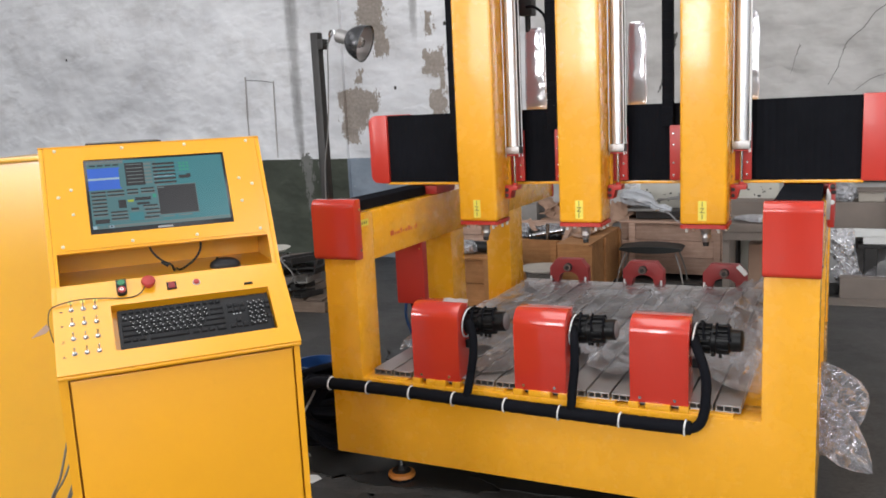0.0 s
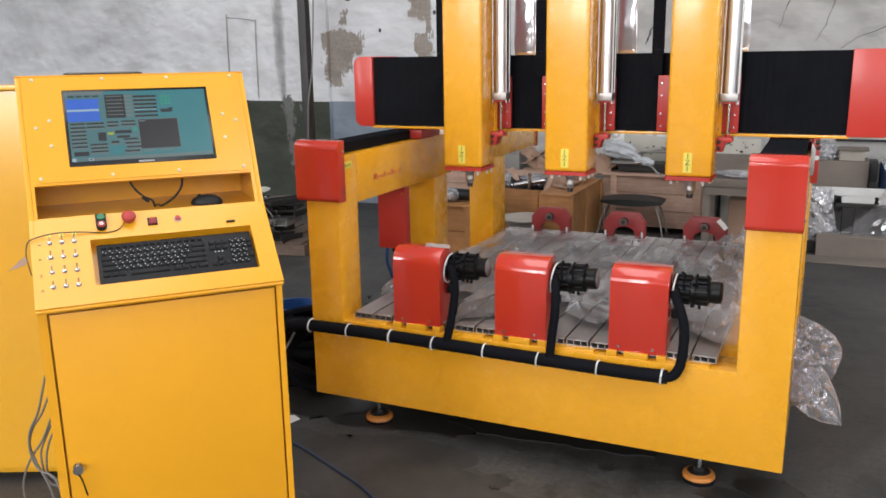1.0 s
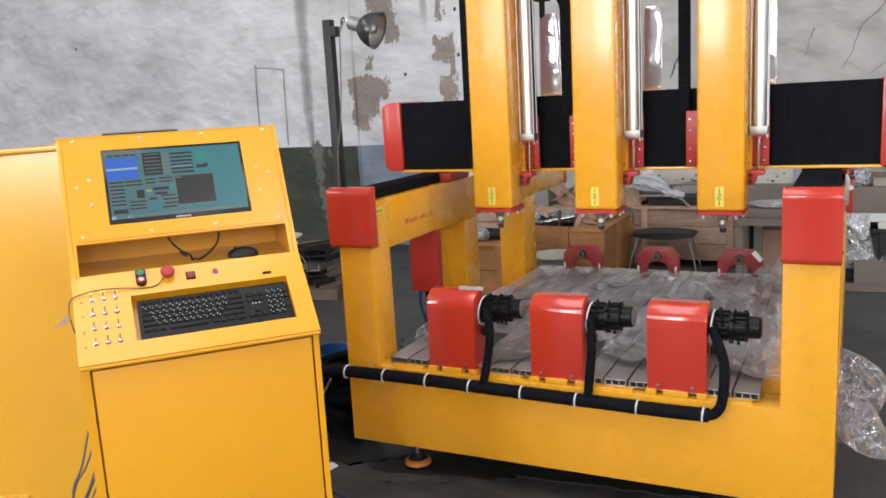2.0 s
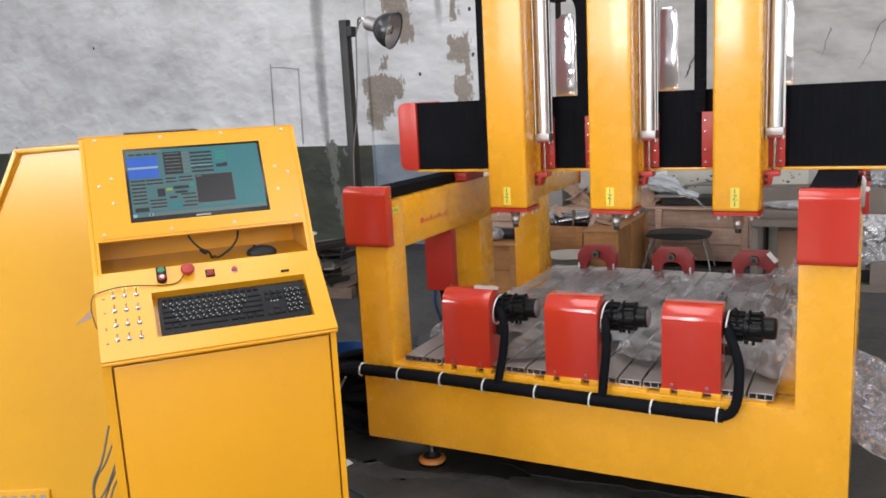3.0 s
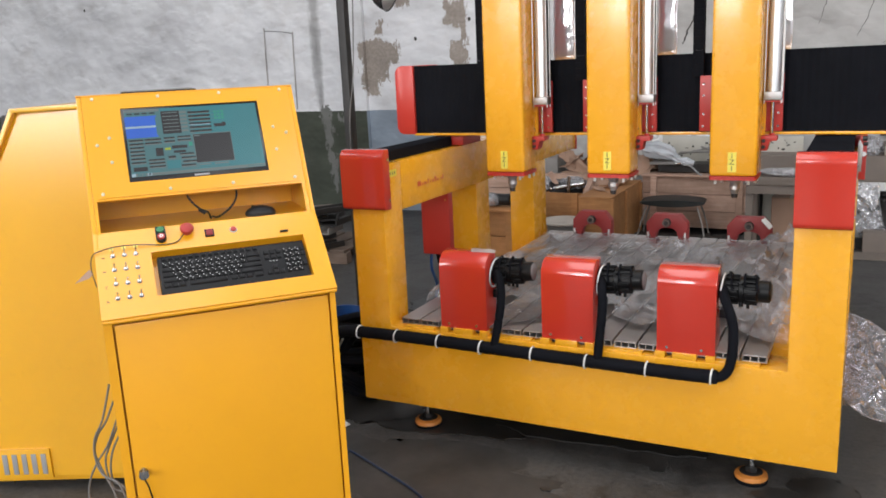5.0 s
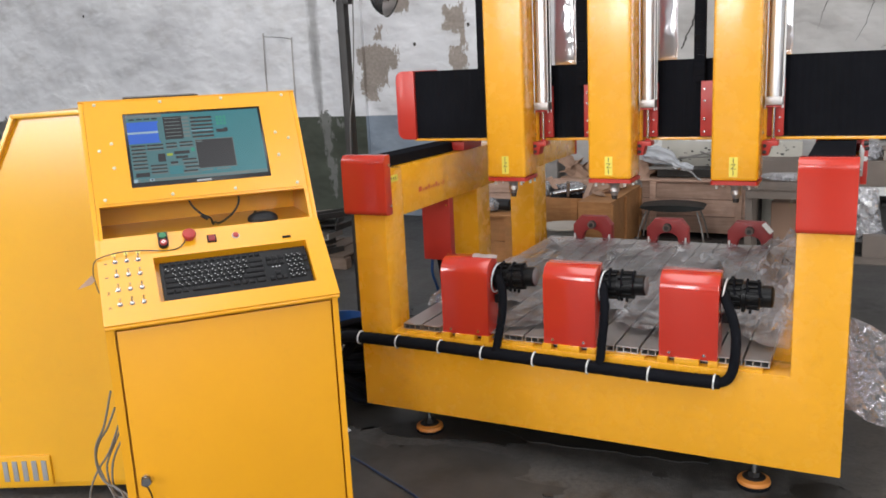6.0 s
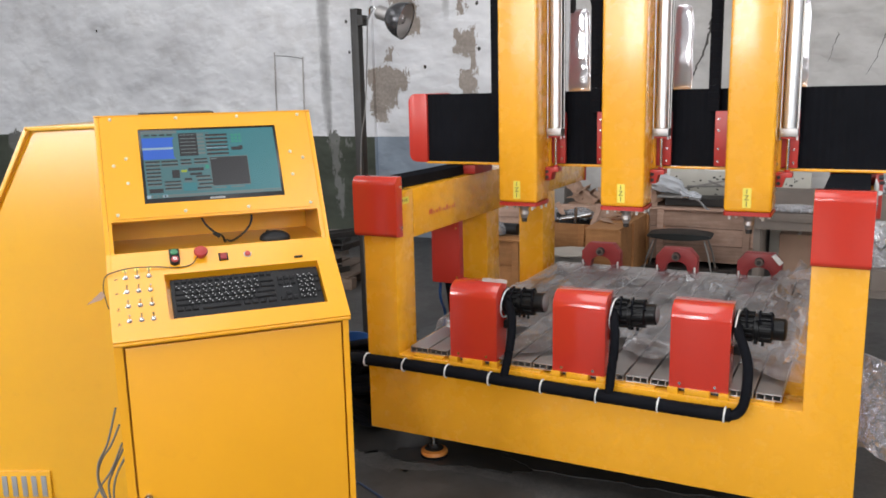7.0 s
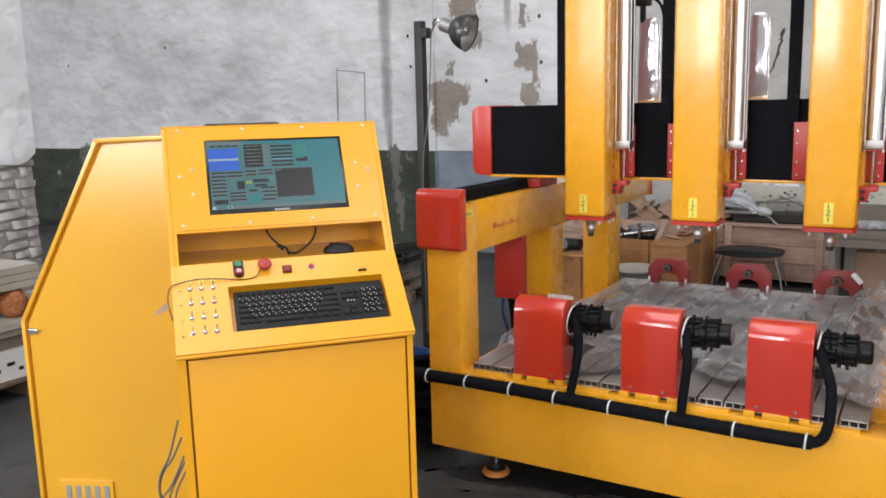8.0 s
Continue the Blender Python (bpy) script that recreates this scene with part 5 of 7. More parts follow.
part("sheet", box(-0.02, 0.19, -0.05, 0.08, 0.0102, 0.013), GREY_P, FOLDER)

# grey leads hanging between the two cabinets
LEADS = (
    ((-1.852, 0.70), (-1.906, 0.571), (-1.959, 0.49), (-1.970, 0.418), (-1.942, 0.361), (-1.865, 0.335), (-1.84, 0.20), (-1.86, 0.01)),
    ((-1.850, 0.64), (-1.900, 0.56), (-1.948, 0.504), (-1.975, 0.44), (-1.955, 0.38), (-1.90, 0.28), (-1.88, 0.12), (-1.92, 0.01)),
    ((-1.852, 0.575), (-1.915, 0.469), (-1.978, 0.395), (-2.024, 0.324), (-2.044, 0.256), (-2.03, 0.15), (-1.99, 0.06), (-1.95, 0.008)),
    ((-1.852, 0.56), (-1.920, 0.455), (-1.944, 0.402), (-1.938, 0.34), (-1.915, 0.305), (-1.868, 0.290), (-1.85, 0.16), (-1.88, 0.01)),
    ((-1.852, 0.53), (-1.906, 0.45), (-1.929, 0.384), (-1.925, 0.33), (-1.87, 0.31), (-1.845, 0.2), (-1.85, 0.01)))
for k, pts in enumerate(LEADS):
    loose_cable("hanging_lead", [(x, 1.95 + 0.006 * k, z) for x, z in pts], 0.0036, CABLE_GREY, "thin grey lead hanging beside the console")

# ---- round the machine ----
def crumple(p, s, amp):
    n1 = noise.noise(p * s)
    n2 = noise.noise(p * s * 2.3 + Vector((7, 3, 1)))
    return amp * (1 - abs(n1) * 2.2) + amp * 0.5 * (1 - abs(n2) * 2)


def ridge(x, y, turn, along, across, seed, sharp=4.0):
    """Sharp-crested fold field whose folds run in one direction, bent by a slow drift."""
    c, d = math.cos(turn), math.sin(turn)
    u, v = (x * c + y * d) * along, (-x * d + y * c) * across
    v += 1.1 * noise.noise(Vector((u * 0.9, v * 0.35, seed + 9.0)))
    return max(0.0, 1 - abs(noise.noise(Vector((u, v, seed)))) * sharp) ** 1.5


def facets(x, y, turn, wave, seed, drift=0.5):
    """Flat facets meeting in sharp creases: a bent, broken zigzag of unit slope, in metres."""
    c, d = math.cos(turn), math.sin(turn)
    u, v = x * c + y * d, -x * d + y * c
    v += drift * wave * noise.noise(Vector((u / wave * 0.07, v / wave * 0.20, seed)))
    q = v / wave
    cell = math.floor(q)
    q -= cell
    keep = 0.25 + 1.5 * noise.noise(Vector((u / wave * 0.06, cell * 2.7, seed + 3.3)))
    return wave * (0.5 - abs(q - 0.5)) * min(1.0, max(0.0, keep))


def ease(a, b, q):
    q = min(1.0, max(0.0, (q - a) / (b - a)))
    return q * q * (3 - 2 * q)


FILM_S = thing("plastic_sheet", pose(-0.72, 4.3, 0.545), "crumpled clear plastic film spread over the router bed", "plastic sheet", local=True)
FOLDS = ((1.50, 0.5, 5.0, 0.3, 0.014), (0.60, 0.8, 5.0, 5.1, 0.009), (2.45, 0.8, 5.5, 7.4, 0.009), (0.08, 0.6, 4.2, 9.2, 0.012))
CREASES = ((1.50, 0.16, 31.0, 0.20), (1.75, 0.09, 33.0, 0.24), (1.25, 0.07, 35.0, 0.22), (0.65, 0.13, 37.0, 0.18), (2.5, 0.12, 39.0, 0.18), (0.05, 0.15, 41.0, 0.15), (1.60, 0.04, 43.0, 0.26), (2.1, 0.05, 45.0, 0.18))
# short folds that stand up from the sheet: middle, half length, turn, height, half width
PINCHES = ((0.60, 0.10, 0.030, 0.08, 0.085, 0.085), (0.625, 0.16, 0.020, -0.15, 0.080, 0.070), (0.575, 0.80, 0.035, -0.10, 0.060, 0.055), (0.62, 0.72, 0.025, 0.20, 0.055, 0.06), (0.67, 0.86, 0.030, 0.05, 0.075, 0.065), (0.37, 0.28, 0.020, 0.05, 0.050, 0.05), (0.75, -0.76, 0.040, 0.0, 0.045, 0.045), (-0.24, 0.42, 0.040, 0.05, 0.055, 0.06), (-0.66, 0.60, 0.045, -0.08, 0.050, 0.045), (0.11, -0.68, 0.025, 0.1, 0.028, 0.028), (0.64, -0.25, 0.022, 0.05, 0.060, 0.055), (0.10, 0.62, 0.040, 0.0, 0.035, 0.04))


def pinch(x, y):
    top = 0.0
    for px, py, half, turn, height, wide in PINCHES:
        c, d = math.cos(turn), math.sin(turn)
        u, v = (x - px) * c + (y - py) * d, -(x - px) * d + (y - py) * c
        v += 0.02 * noise.noise(Vector((u * 25, v * 10, px * 7)))
        q = max(0.0, 1 - abs(u) / (half * 1.6)) * max(0.0, 1 - abs(v) / wide)
        top = max(top, height * q ** 0.9)
    return top


NX, NY = 270, 300
fb = bmesh.new()
vs = []
for j in range(NY + 1):
    for i in range(NX + 1):
        x = -0.80 + 1.60 * i / NX
        y = -0.86 + 1.815 * j / NY
        front = max(0.0, 1 - j / 40.0)
        y += front * (0.035 * math.sin(9 * x + 1.3) + 0.05 * math.sin(4.1 * x) + 0.02 * math.sin(23 * x) + 0.06 * (1 - ease(0.45, 0.72, x)))
        p = Vector((x, y, 0))
        lift = 0.75 + 0.8 * noise.noise(p * 1.6 + Vector((3, 1, 5)))
        z = 0.006 + 0.016 * max(0.0, noise.noise(p * 1.9) + 0.35)
        for turn, along, across, seed, amp in FOLDS:
            z += max(0.2, lift) * amp * ridge(x, y, turn, along, across, seed)
        for turn, wave, seed, slope in CREASES:
            z += slope * facets(x, y, turn, wave, seed, 1.4)
        rear = ease(0.45, 0.92, y)
        z *= 1 - 0.62 * rear
        z += rear * (0.004 + 0.004 * noise.noise(p * 3.1) + 0.010 * ridge(x, y, 0.2, 1.5, 4.0, 21.0))
        right = ease(0.42, 0.76, x) * ease(-0.55, 0.1, y)
        z += right * (0.034 + 0.06 * ridge(x, y, 1.25, 1.6, 6.0, 23.0, 3.0) + 0.03 * ridge(x, y, 2.3, 2.2, 7.0, 25.0, 3.0))
        z += pinch(x, y)
        near = max(0.0, 1 - math.hypot(x + 0.76, (y + 0.55) * 0.6) / 0.22)
        z += near * (0.03 + 0.05 * ridge(x, y, 0.9, 3.0, 8.0, 27.0))
        z *= 0.35 + 0.65 * ease(0.0, 0.09, y + 0.86 - front * 0.05)
        vs.append(fb.verts.new((x, y, max(z, 0.003))))
w = NX + 1
for j in range(NY):
    for i in range(NX):
        q = [vs[j * w + i], vs[j * w + i + 1], vs[(j + 1) * w + i + 1], vs[(j + 1) * w + i]]
        wx, wy = q[0].co.x - 0.72, q[0].co.y + 4.3
        if wy < 3.685 and any(bx + 0.0 < wx < bx + 0.222 for bx in BOXES):
            continue
        fb.faces.new(q)
part("film", fb, FILM, FILM_S)

BAG = thing("plastic_bag", pose(0.30, 3.62, 0.20), "crumpled clear plastic bag hanging beside the router post", "plastic bag", local=True)


def bag_mesh(cx, cy, cz, rx, ry, rz, seed, amp, sub=5):
    own = bmesh.new()
    bmesh.ops.create_icosphere(own, subdivisions=sub, radius=1.0)
    for v in own.verts:
        p = v.co.copy()
        d = 1 + crumple(p + Vector((seed, seed * 2, 0)), 1.7, amp) + crumple(p + Vector((seed, 0, seed)), 4.0, amp * 0.5)
        v.co = Vector((cx + p.x * rx * d, cy + p.y * ry * d, cz + p.z * rz * d))
        v.co.x += 0.22 * max(0.0, -p.z - 0.2) * rx
    return own


def film_lobe(left, right, z0, z1, y0, bulge, seed, fan, n=54, m=60, crease=0.02, flat=2.0, crush=0.0):
    """A pillow of film between two side outlines, creased along lines that run out from one point."""
    own = bmesh.new()
    for side in (-1, 1):
        rows = []
        for j in range(m + 1):
            q = j / m
            z = z0 + (z1 - z0) * q
            xl, xr = np.interp(z, *zip(*left)), np.interp(z, *zip(*right))
            row = []
            for i in range(n + 1):
                t = i / n
                x = xl + (xr - xl) * t
                prof = math.sqrt(max(0.0, 1 - abs(2 * t - 1) ** flat)) * max(0.0, 1 - abs(2 * q - 1) ** flat) ** 0.4
                a, r = math.atan2(z - fan[1], x - fan[0]), math.hypot(z - fan[1], x - fan[0])
                k1 = max(0.0, 1 - 3.2 * abs(noise.noise(Vector((a * 3.2, r * 5.0, seed + side))))) ** 1.4
                k2 = max(0.0, 1 - 3.0 * abs(noise.noise(Vector((x * 13, z * 13, seed * 2 + side))))) ** 1.4
                k3 = max(0.0, 1 - 3.0 * abs(noise.noise(Vector((a * 8.0, r * 14.0, seed + 5 + side))))) ** 1.4
                y = y0 + side * bulge * prof * (0.75 + 1.2 / flat * noise.noise(Vector((x * 7, z * 7, seed)))) + prof * side * crease * (k1 + 0.7 * k2 + 0.4 * k3 - 0.6)
                if crush:
                    for turn, wave in ((-0.9, 0.060), (-0.55, 0.034), (-1.25, 0.042), (0.5, 0.05), (-0.8, 0.017)):
                        y += prof * side * crush * (facets(x, z, turn, wave, seed + side + turn, 1.4) - 0.1 * wave)
                row.append(own.verts.new((x, y, z)))
            rows.append(row)
        for p, q in zip(rows, rows[1:]):
            for i in range(n):
                f = (p[i], p[i + 1], q[i + 1], q[i])
                own.faces.new(f if side < 0 else f[::-1])
    bmesh.ops.remove_doubles(own, verts=own.verts, dist=0.0002)
    bad = [f for f in own.faces if f.calc_area() < 1e-9]
    if bad:
        bmesh.ops.delete(own, geom=bad, context="FACES")
    return own


BM = pose(-0.30, -3.62, -0.20)
loop = film_lobe([(0.40, 0.283), (0.648, 0.283)], [(0.40, 0.425), (0.45, 0.444), (0.50, 0.456), (0.54, 0.450), (0.58, 0.424), (0.62, 0.366), (0.648, 0.292)], 0.40, 0.648, 3.65, 0.060, 1.3, (0.25, 0.47), 60, 70, 0.016, 2.0, 0.6)
loop.transform(BM)
part("loop", loop, BAG_FILM, BAG)
pouch = film_lobe([(0.256, 0.440), (0.262, 0.392), (0.275, 0.352), (0.305, 0.312), (0.342, 0.283), (0.545, 0.283)], [(0.256, 0.471), (0.30, 0.468), (0.35, 0.456), (0.40, 0.437), (0.45, 0.412), (0.50, 0.376), (0.53, 0.333), (0.545, 0.290)], 0.256, 0.545, 3.55, 0.050, 4.6, (0.24, 0.50), 64, 76, 0.022, 2.0, 0.75)
pouch.transform(BM)
part("pouch", pouch, BAG_FILM, BAG)
tuck = film_lobe([(0.30, 0.283), (0.50, 0.283)], [(0.30, 0.31), (0.34, 0.37), (0.40, 0.39), (0.46, 0.36), (0.50, 0.29)], 0.30, 0.50, 3.56, 0.025, 8.1, (0.26, 0.42), 36, 40, 0.018, 2.0, 0.7)
tuck.transform(BM)
part("tuck", tuck, BAG_FILM, BAG)

# film-wrapped motors standing behind the gantry
for x0, x1, top, seed in ((-1.096, -0.984, 2.052, 2.0), (-0.588, -0.496, 2.040, 5.0), (-0.075, -0.004, 2.045, 8.0)):
    g = thing("wrapped_motor", pose(x0, 4.2, 1.659), "motor standing on the gantry wrapped in shiny silvery film", "motor")
    lft = [(1.659, x0 + 0.004), (1.72, x0), (1.9, x0 + 0.003), (top - 0.03, x0 + 0.006), (top - 0.008, x0 + 0.010), (top, x0 + 0.02)]
    rgt = [(1.659, x1 - 0.006), (1.72, x1), (1.85, x1 - 0.004), (1.95, x1 - 0.001), (top - 0.03, x1 - 0.008), (top - 0.010, x1 - 0.014), (top, x1 - 0.028)]
    turned = Matrix.Translation(((x0 + x1) / 2, 4.2, 0)) @ pose(0, 0, 0, 0, 0, 7) @ Matrix.Translation((-(x0 + x1) / 2, -4.2, 0))
    wrap = film_lobe(lft, rgt, 1.659, top, 4.2, 0.018, seed, (x0 + 0.03, 2.6), 26, 60, 0.0012, 3.6)
    wrap.transform(turned)
    part("wrapping", wrap, SILVER_FILM, g)
    if x0 < -1.0:
        part("neck", cyl((x0 + 0.022, 4.2, top - 0.02), (x0 + 0.022, 4.2, top + 0.06), 0.014, 18, bev=0.003), BLACK, g)
        part("motor_body", box(x0 - 0.012, x0 + 0.056, 4.165, 4.235, top + 0.06, top + 0.14, 0.008), DARK_METAL, g)
        part("lead", tube([(x0 + 0.03, 4.16, top + 0.10), (x0 + 0.06, 4.155, top + 0.098), (x1 - 0.02, 4.15, top + 0.082), (x1 + 0.01, 4.15, top + 0.05), (x1 + 0.03, 4.15, top - 0.02)], 0.007, 8, 10), RUBBER, g)

# side print and small plate on the near beam face
for k, (y0, y1) in enumerate(((3.625, 3.665), (3.668, 3.688), (3.691, 3.722), (3.726, 3.748), (3.756, 3.768), (3.774, 3.80), (3.803, 3.828), (3.831, 3.852), (3.868, 3.885), (3.888, 3.905))):
    part("print_bar", box(LI - 0.001, LI + 0.0012, y0, y1 - 0.007, 1.104, 1.117 + (0.010 if k % 3 == 0 else 0)), RED_INK, ROUTER)
pl = part("type_plate", box(LI - 0.001, LI + 0.0015, 3.36, 3.43, 1.185, 1.215), LABEL_Y, ROUTER, "small yellow type plate")
for k in range(3):
    part("mark", box(LI + 0.001, LI + 0.0022, 3.372 + 0.018 * k, 3.378 + 0.018 * k, 1.193, 1.207), INK, pl)
part("red_cover_lead", tube([(-1.735, 4.01, 0.69), (-1.738, 4.01, 0.60), (-1.732, 4.05, 0.50), (-1.74, 4.05, 0.43)], 0.008, 8), BLUE_P, ROUTER, "blue cable")
part("red_cover_lead", tube([(-1.69, 4.01, 0.69), (-1.685, 4.03, 0.58), (-1.69, 4.06, 0.43)], 0.018, 8), RUBBER, ROUTER)

# work lamp on a steel post
LAMP = thing("work_lamp", pose(-2.50, 4.48, 0), "old enamelled work lamp on a square steel post", "lamp", local=True)
part("post", box(-0.026, 0.026, -0.026, 0.026, 0.012, 2.165, 0.003), DARK_METAL, LAMP)
part("base_plate", box(-0.15, 0.15, -0.15, 0.15, 0.0, 0.012, 0.002), DARK_METAL, LAMP)
arm = part("bracket", tube([(0.03, -0.005, 2.10), (0.075, -0.01, 2.10), (0.105, -0.02, 2.12), (0.115, -0.03, 2.155), (0.14, -0.035, 2.165), (0.165, -0.035, 2.14)], 0.007, 8), STEEL, LAMP)
part("clamp", box(0.022, 0.062, -0.03, 0.03, 2.065, 2.125, 0.006), DARK_METAL, LAMP)
HM = pose(0.222, -0.035, 2.118) @ Vector((-0.93, -0.12, 0.33)).to_track_quat("Z", "Y").to_matrix().to_4x4()
part("socket", lathe([(0.0, 0.055), (0.034, 0.053), (0.040, 0.045), (0.040, -0.01), (0.046, -0.02)], 24, HM, cap=False), ALU, LAMP)
sh = []
for k in range(12):
    q = k / 11
    sh.append((0.040 + 0.064 * math.sin(q * math.pi / 2), -0.015 - 0.115 * q ** 1.35))
inner = [(r - 0.004, z + 0.002) for r, z in reversed(sh)]
bowl = part("reflector", lathe(sh + [(sh[-1][0] + 0.004, sh[-1][1] - 0.003), inner[0]], 36, HM, cap=False), ENAMEL, LAMP, "dark enamel reflector bowl, bright inside")
part("lining", lathe(inner, 36, HM, cap=False), ALU, bowl)
part("bulb", lathe([(0.0, -0.125), (0.02, -0.12), (0.032, -0.10), (0.032, -0.085), (0.02, -0.055), (0.016, -0.03), (0.0, -0.03)], 20, HM, cap=False), GLASS, LAMP)
part("lead", tube([(0.135, -0.03, 2.15), (0.10, -0.035, 2.08), (0.085, -0.03, 1.9), (0.06, -0.032, 1.6), (0.02, -0.035, 1.35), (0.01, -0.034, 0.9), (0.02, -0.036, 0.3)], 0.004, 6, 10), CABLE_GREY, LAMP)

# blue bucket and hoses behind the console
BUCKET = thing("bucket", pose(-2.40, 4.10, 0), "blue plastic bucket on the workshop floor", "bucket", local=True)
part("shell", lathe([(0.0, 0.0), (0.095, 0.0), (0.125, 0.26), (0.132, 0.262), (0.132, 0.27), (0.122, 0.27), (0.092, 0.008), (0.0, 0.008)], 28, cap=False), BLUE_P, BUCKET)
part("handle", tube([(-0.128, 0, 0.25), (-0.11, 0.06, 0.22), (0, 0.12, 0.17), (0.11, 0.06, 0.22), (0.128, 0, 0.25)], 0.003, 6), STEEL, BUCKET)
for k in range(5):
    loose_cable("coiled_hose", [(-1.93 - 0.02 * k, 3.36 + 0.015 * k, 0.42 - 0.02 * k), (-2.04 - 0.02 * k, 3.40 + 0.02 * k, 0.34 - 0.03 * k), (-2.14, 3.50 + 0.03 * k, 0.18 - 0.02 * k), (-2.16 + 0.02 * k, 3.60, 0.05), (-2.05, 3.75 + 0.04 * k, 0.03 + 0.012 * k), (-1.95 - 0.03 * k, 3.95, 0.03), (-2.1, 4.2, 0.03)], 0.024, RUBBER, "black corrugated hose lying in a loop on the floor")
for k in range(4):
    loose_cable("coiled_hose", [(-1.90, 3.35 + 0.05 * k, 0.455 - 0.015 * k), (-1.97, 3.40 + 0.03 * k, 0.40 - 0.03 * k), (-2.03 - 0.01 * k, 3.45, 0.28 - 0.02 * k), (-2.02 + 0.03 * k, 3.47, 0.15), (-1.93 + 0.02 * k, 3.50 + 0.03 * k, 0.06), (-1.86, 3.62 + 0.05 * k, 0.03), (-1.88 - 0.04 * k, 3.9, 0.028)], 0.026, RUBBER, "black braided hose drooping to the floor")
loose_cable("white_lead", [(-1.90, 3.36, 0.39), (-1.97, 3.42, 0.32), (-2.02, 3.40, 0.22), (-2.05, 3.42, 0.08), (-2.02, 3.45, 0.008)], 0.006, GREY_P, "pale grey lead hanging beside black hoses")
loose_cable("floor_cable", [(-1.95, 3.10, 0.006), (-1.67, 3.019, 0.006), (-1.42, 2.905, 0.006), (-1.20, 2.793, 0.006), (-1.0, 2.62, 0.006), (-0.85, 2.35, 0.006)], 0.005, BLUE_DARK, "thin blue cable lying on the concrete floor")
SCRAP = thing("paper_scrap", pose(-1.87, 3.24, 0.001), "torn scrap of white paper on the floor", "paper", local=True)
part("sheet", prism([(-0.05, -0.03), (0.03, -0.035), (0.045, 0.02), (0.0, 0.045), (-0.04, 0.03)], "z", 0.0, 0.003), WHITE_P, SCRAP)


COIL = thing("hose_coil", pose(-2.10, 3.78, 0), "heap of coiled black rubber hose on the floor", "hose", local=True)
r9 = random.Random(3)
for k in range(9):
    cx, cy, rr = r9.uniform(-0.03, 0.03), r9.uniform(-0.04, 0.04), r9.uniform(0.13, 0.19)
    ring = [Vector((cx + rr * math.cos(a), cy + 1.25 * rr * math.sin(a), 0.028 + 0.036 * k + 0.02 * math.sin(a + k))) for a in [2 * math.pi * q / 40 for q in range(41)]]
    part("turn", tube(ring, 0.024, 8, raw=True), RUBBER, COIL)


# ---- marks on the floor and walls ----
def blotch(name, cx, cy, rx, ry, mat, seed, to_place, n=150, rough=0.35, thick=0.002):
    """A ragged flat patch."""
    own = bmesh.new()
    lo, hi = [], []
    for k in range(n):
        a = 2 * math.pi * k / n
        d = Vector((math.cos(a), math.sin(a), seed))
        r = 1 + rough * (0.9 * noise.noise(d * 1.1) + 0.55 * noise.noise(d * 2.6 + Vector((5, 1, 2))) + 0.35 * noise.noise(d * 6.0) + 0.25 * noise.noise(d * 14.0) + 0.15 * noise.noise(d * 30.0))
        r = max(0.15, r)
        p = (cx + rx * r * math.cos(a), cy + ry * r * math.sin(a))
        lo.append(own.verts.new(to_place(*p, 0.0)))
        hi.append(own.verts.new(to_place(*p, thick)))
    own.faces.new(hi)
    for k in range(n):
        own.faces.new((lo[k], lo[(k + 1) % n], hi[(k + 1) % n], hi[k]))
    bmesh.ops.triangulate(own, faces=[f for f in own.faces if len(f.verts) > 4])
    return own


FLOOR_OB = bpy.data.objects["floor"]
ORG[FLOOR_OB] = Matrix.Identity(4)
flat = lambda a, b, h: (a, b, h)
# ragged darker patches of concrete round the console and by the bucket
for k, (x, y, rx, ry) in enumerate(((-1.35, 2.95, 0.62, 0.30), (-0.95, 2.45, 0.40, 0.26), (-2.2, 4.7, 0.5, 0.4))):
    part("damp_patch", blotch("damp_patch", x, y, rx, ry, FLOOR_DARK, k + 20.5, flat, rough=0.5, thick=0.0005 + 0.0002 * k), FLOOR_DARK, FLOOR_OB, smooth=False)
for k, (x, y, rx, ry) in enumerate(((-0.38, 3.345, 0.035, 0.022), (0.12, 3.30, 0.13, 0.07), (0.24, 3.42, 0.12, 0.09), (-1.45, 3.44, 0.42, 0.13), (-1.85, 3.60, 0.26, 0.30), (-0.75, 3.62, 0.5, 0.16), (-0.75, 3.02, 0.02, 0.012), (-2.1, 5.2, 0.4, 0.3))):
    part("oil_stain", blotch("oil_stain", x, y, rx, ry, OIL, k + 0.5, flat, thick=0.0012 + 0.0008 * k), OIL, FLOOR_OB, smooth=False)

WN = bpy.data.objects["wall_north"]
ORG[WN] = Matrix.Identity(4)
on_wall = lambda a, b, h: (a, 8.6 - h, b)


for x, z in ((-5.25, 2.15), (-5.28, 2.5), (-4.25, 1.95), (-3.6, 2.6), (-3.58, 2.12), (-9.4, 2.6), (-11.6, 2.45)):
    part("nail_hole", blotch("nail_hole", x, z, 0.016, 0.022, CRACK, x, on_wall, 24, 0.4, 0.003), CRACK, WN, smooth=False)


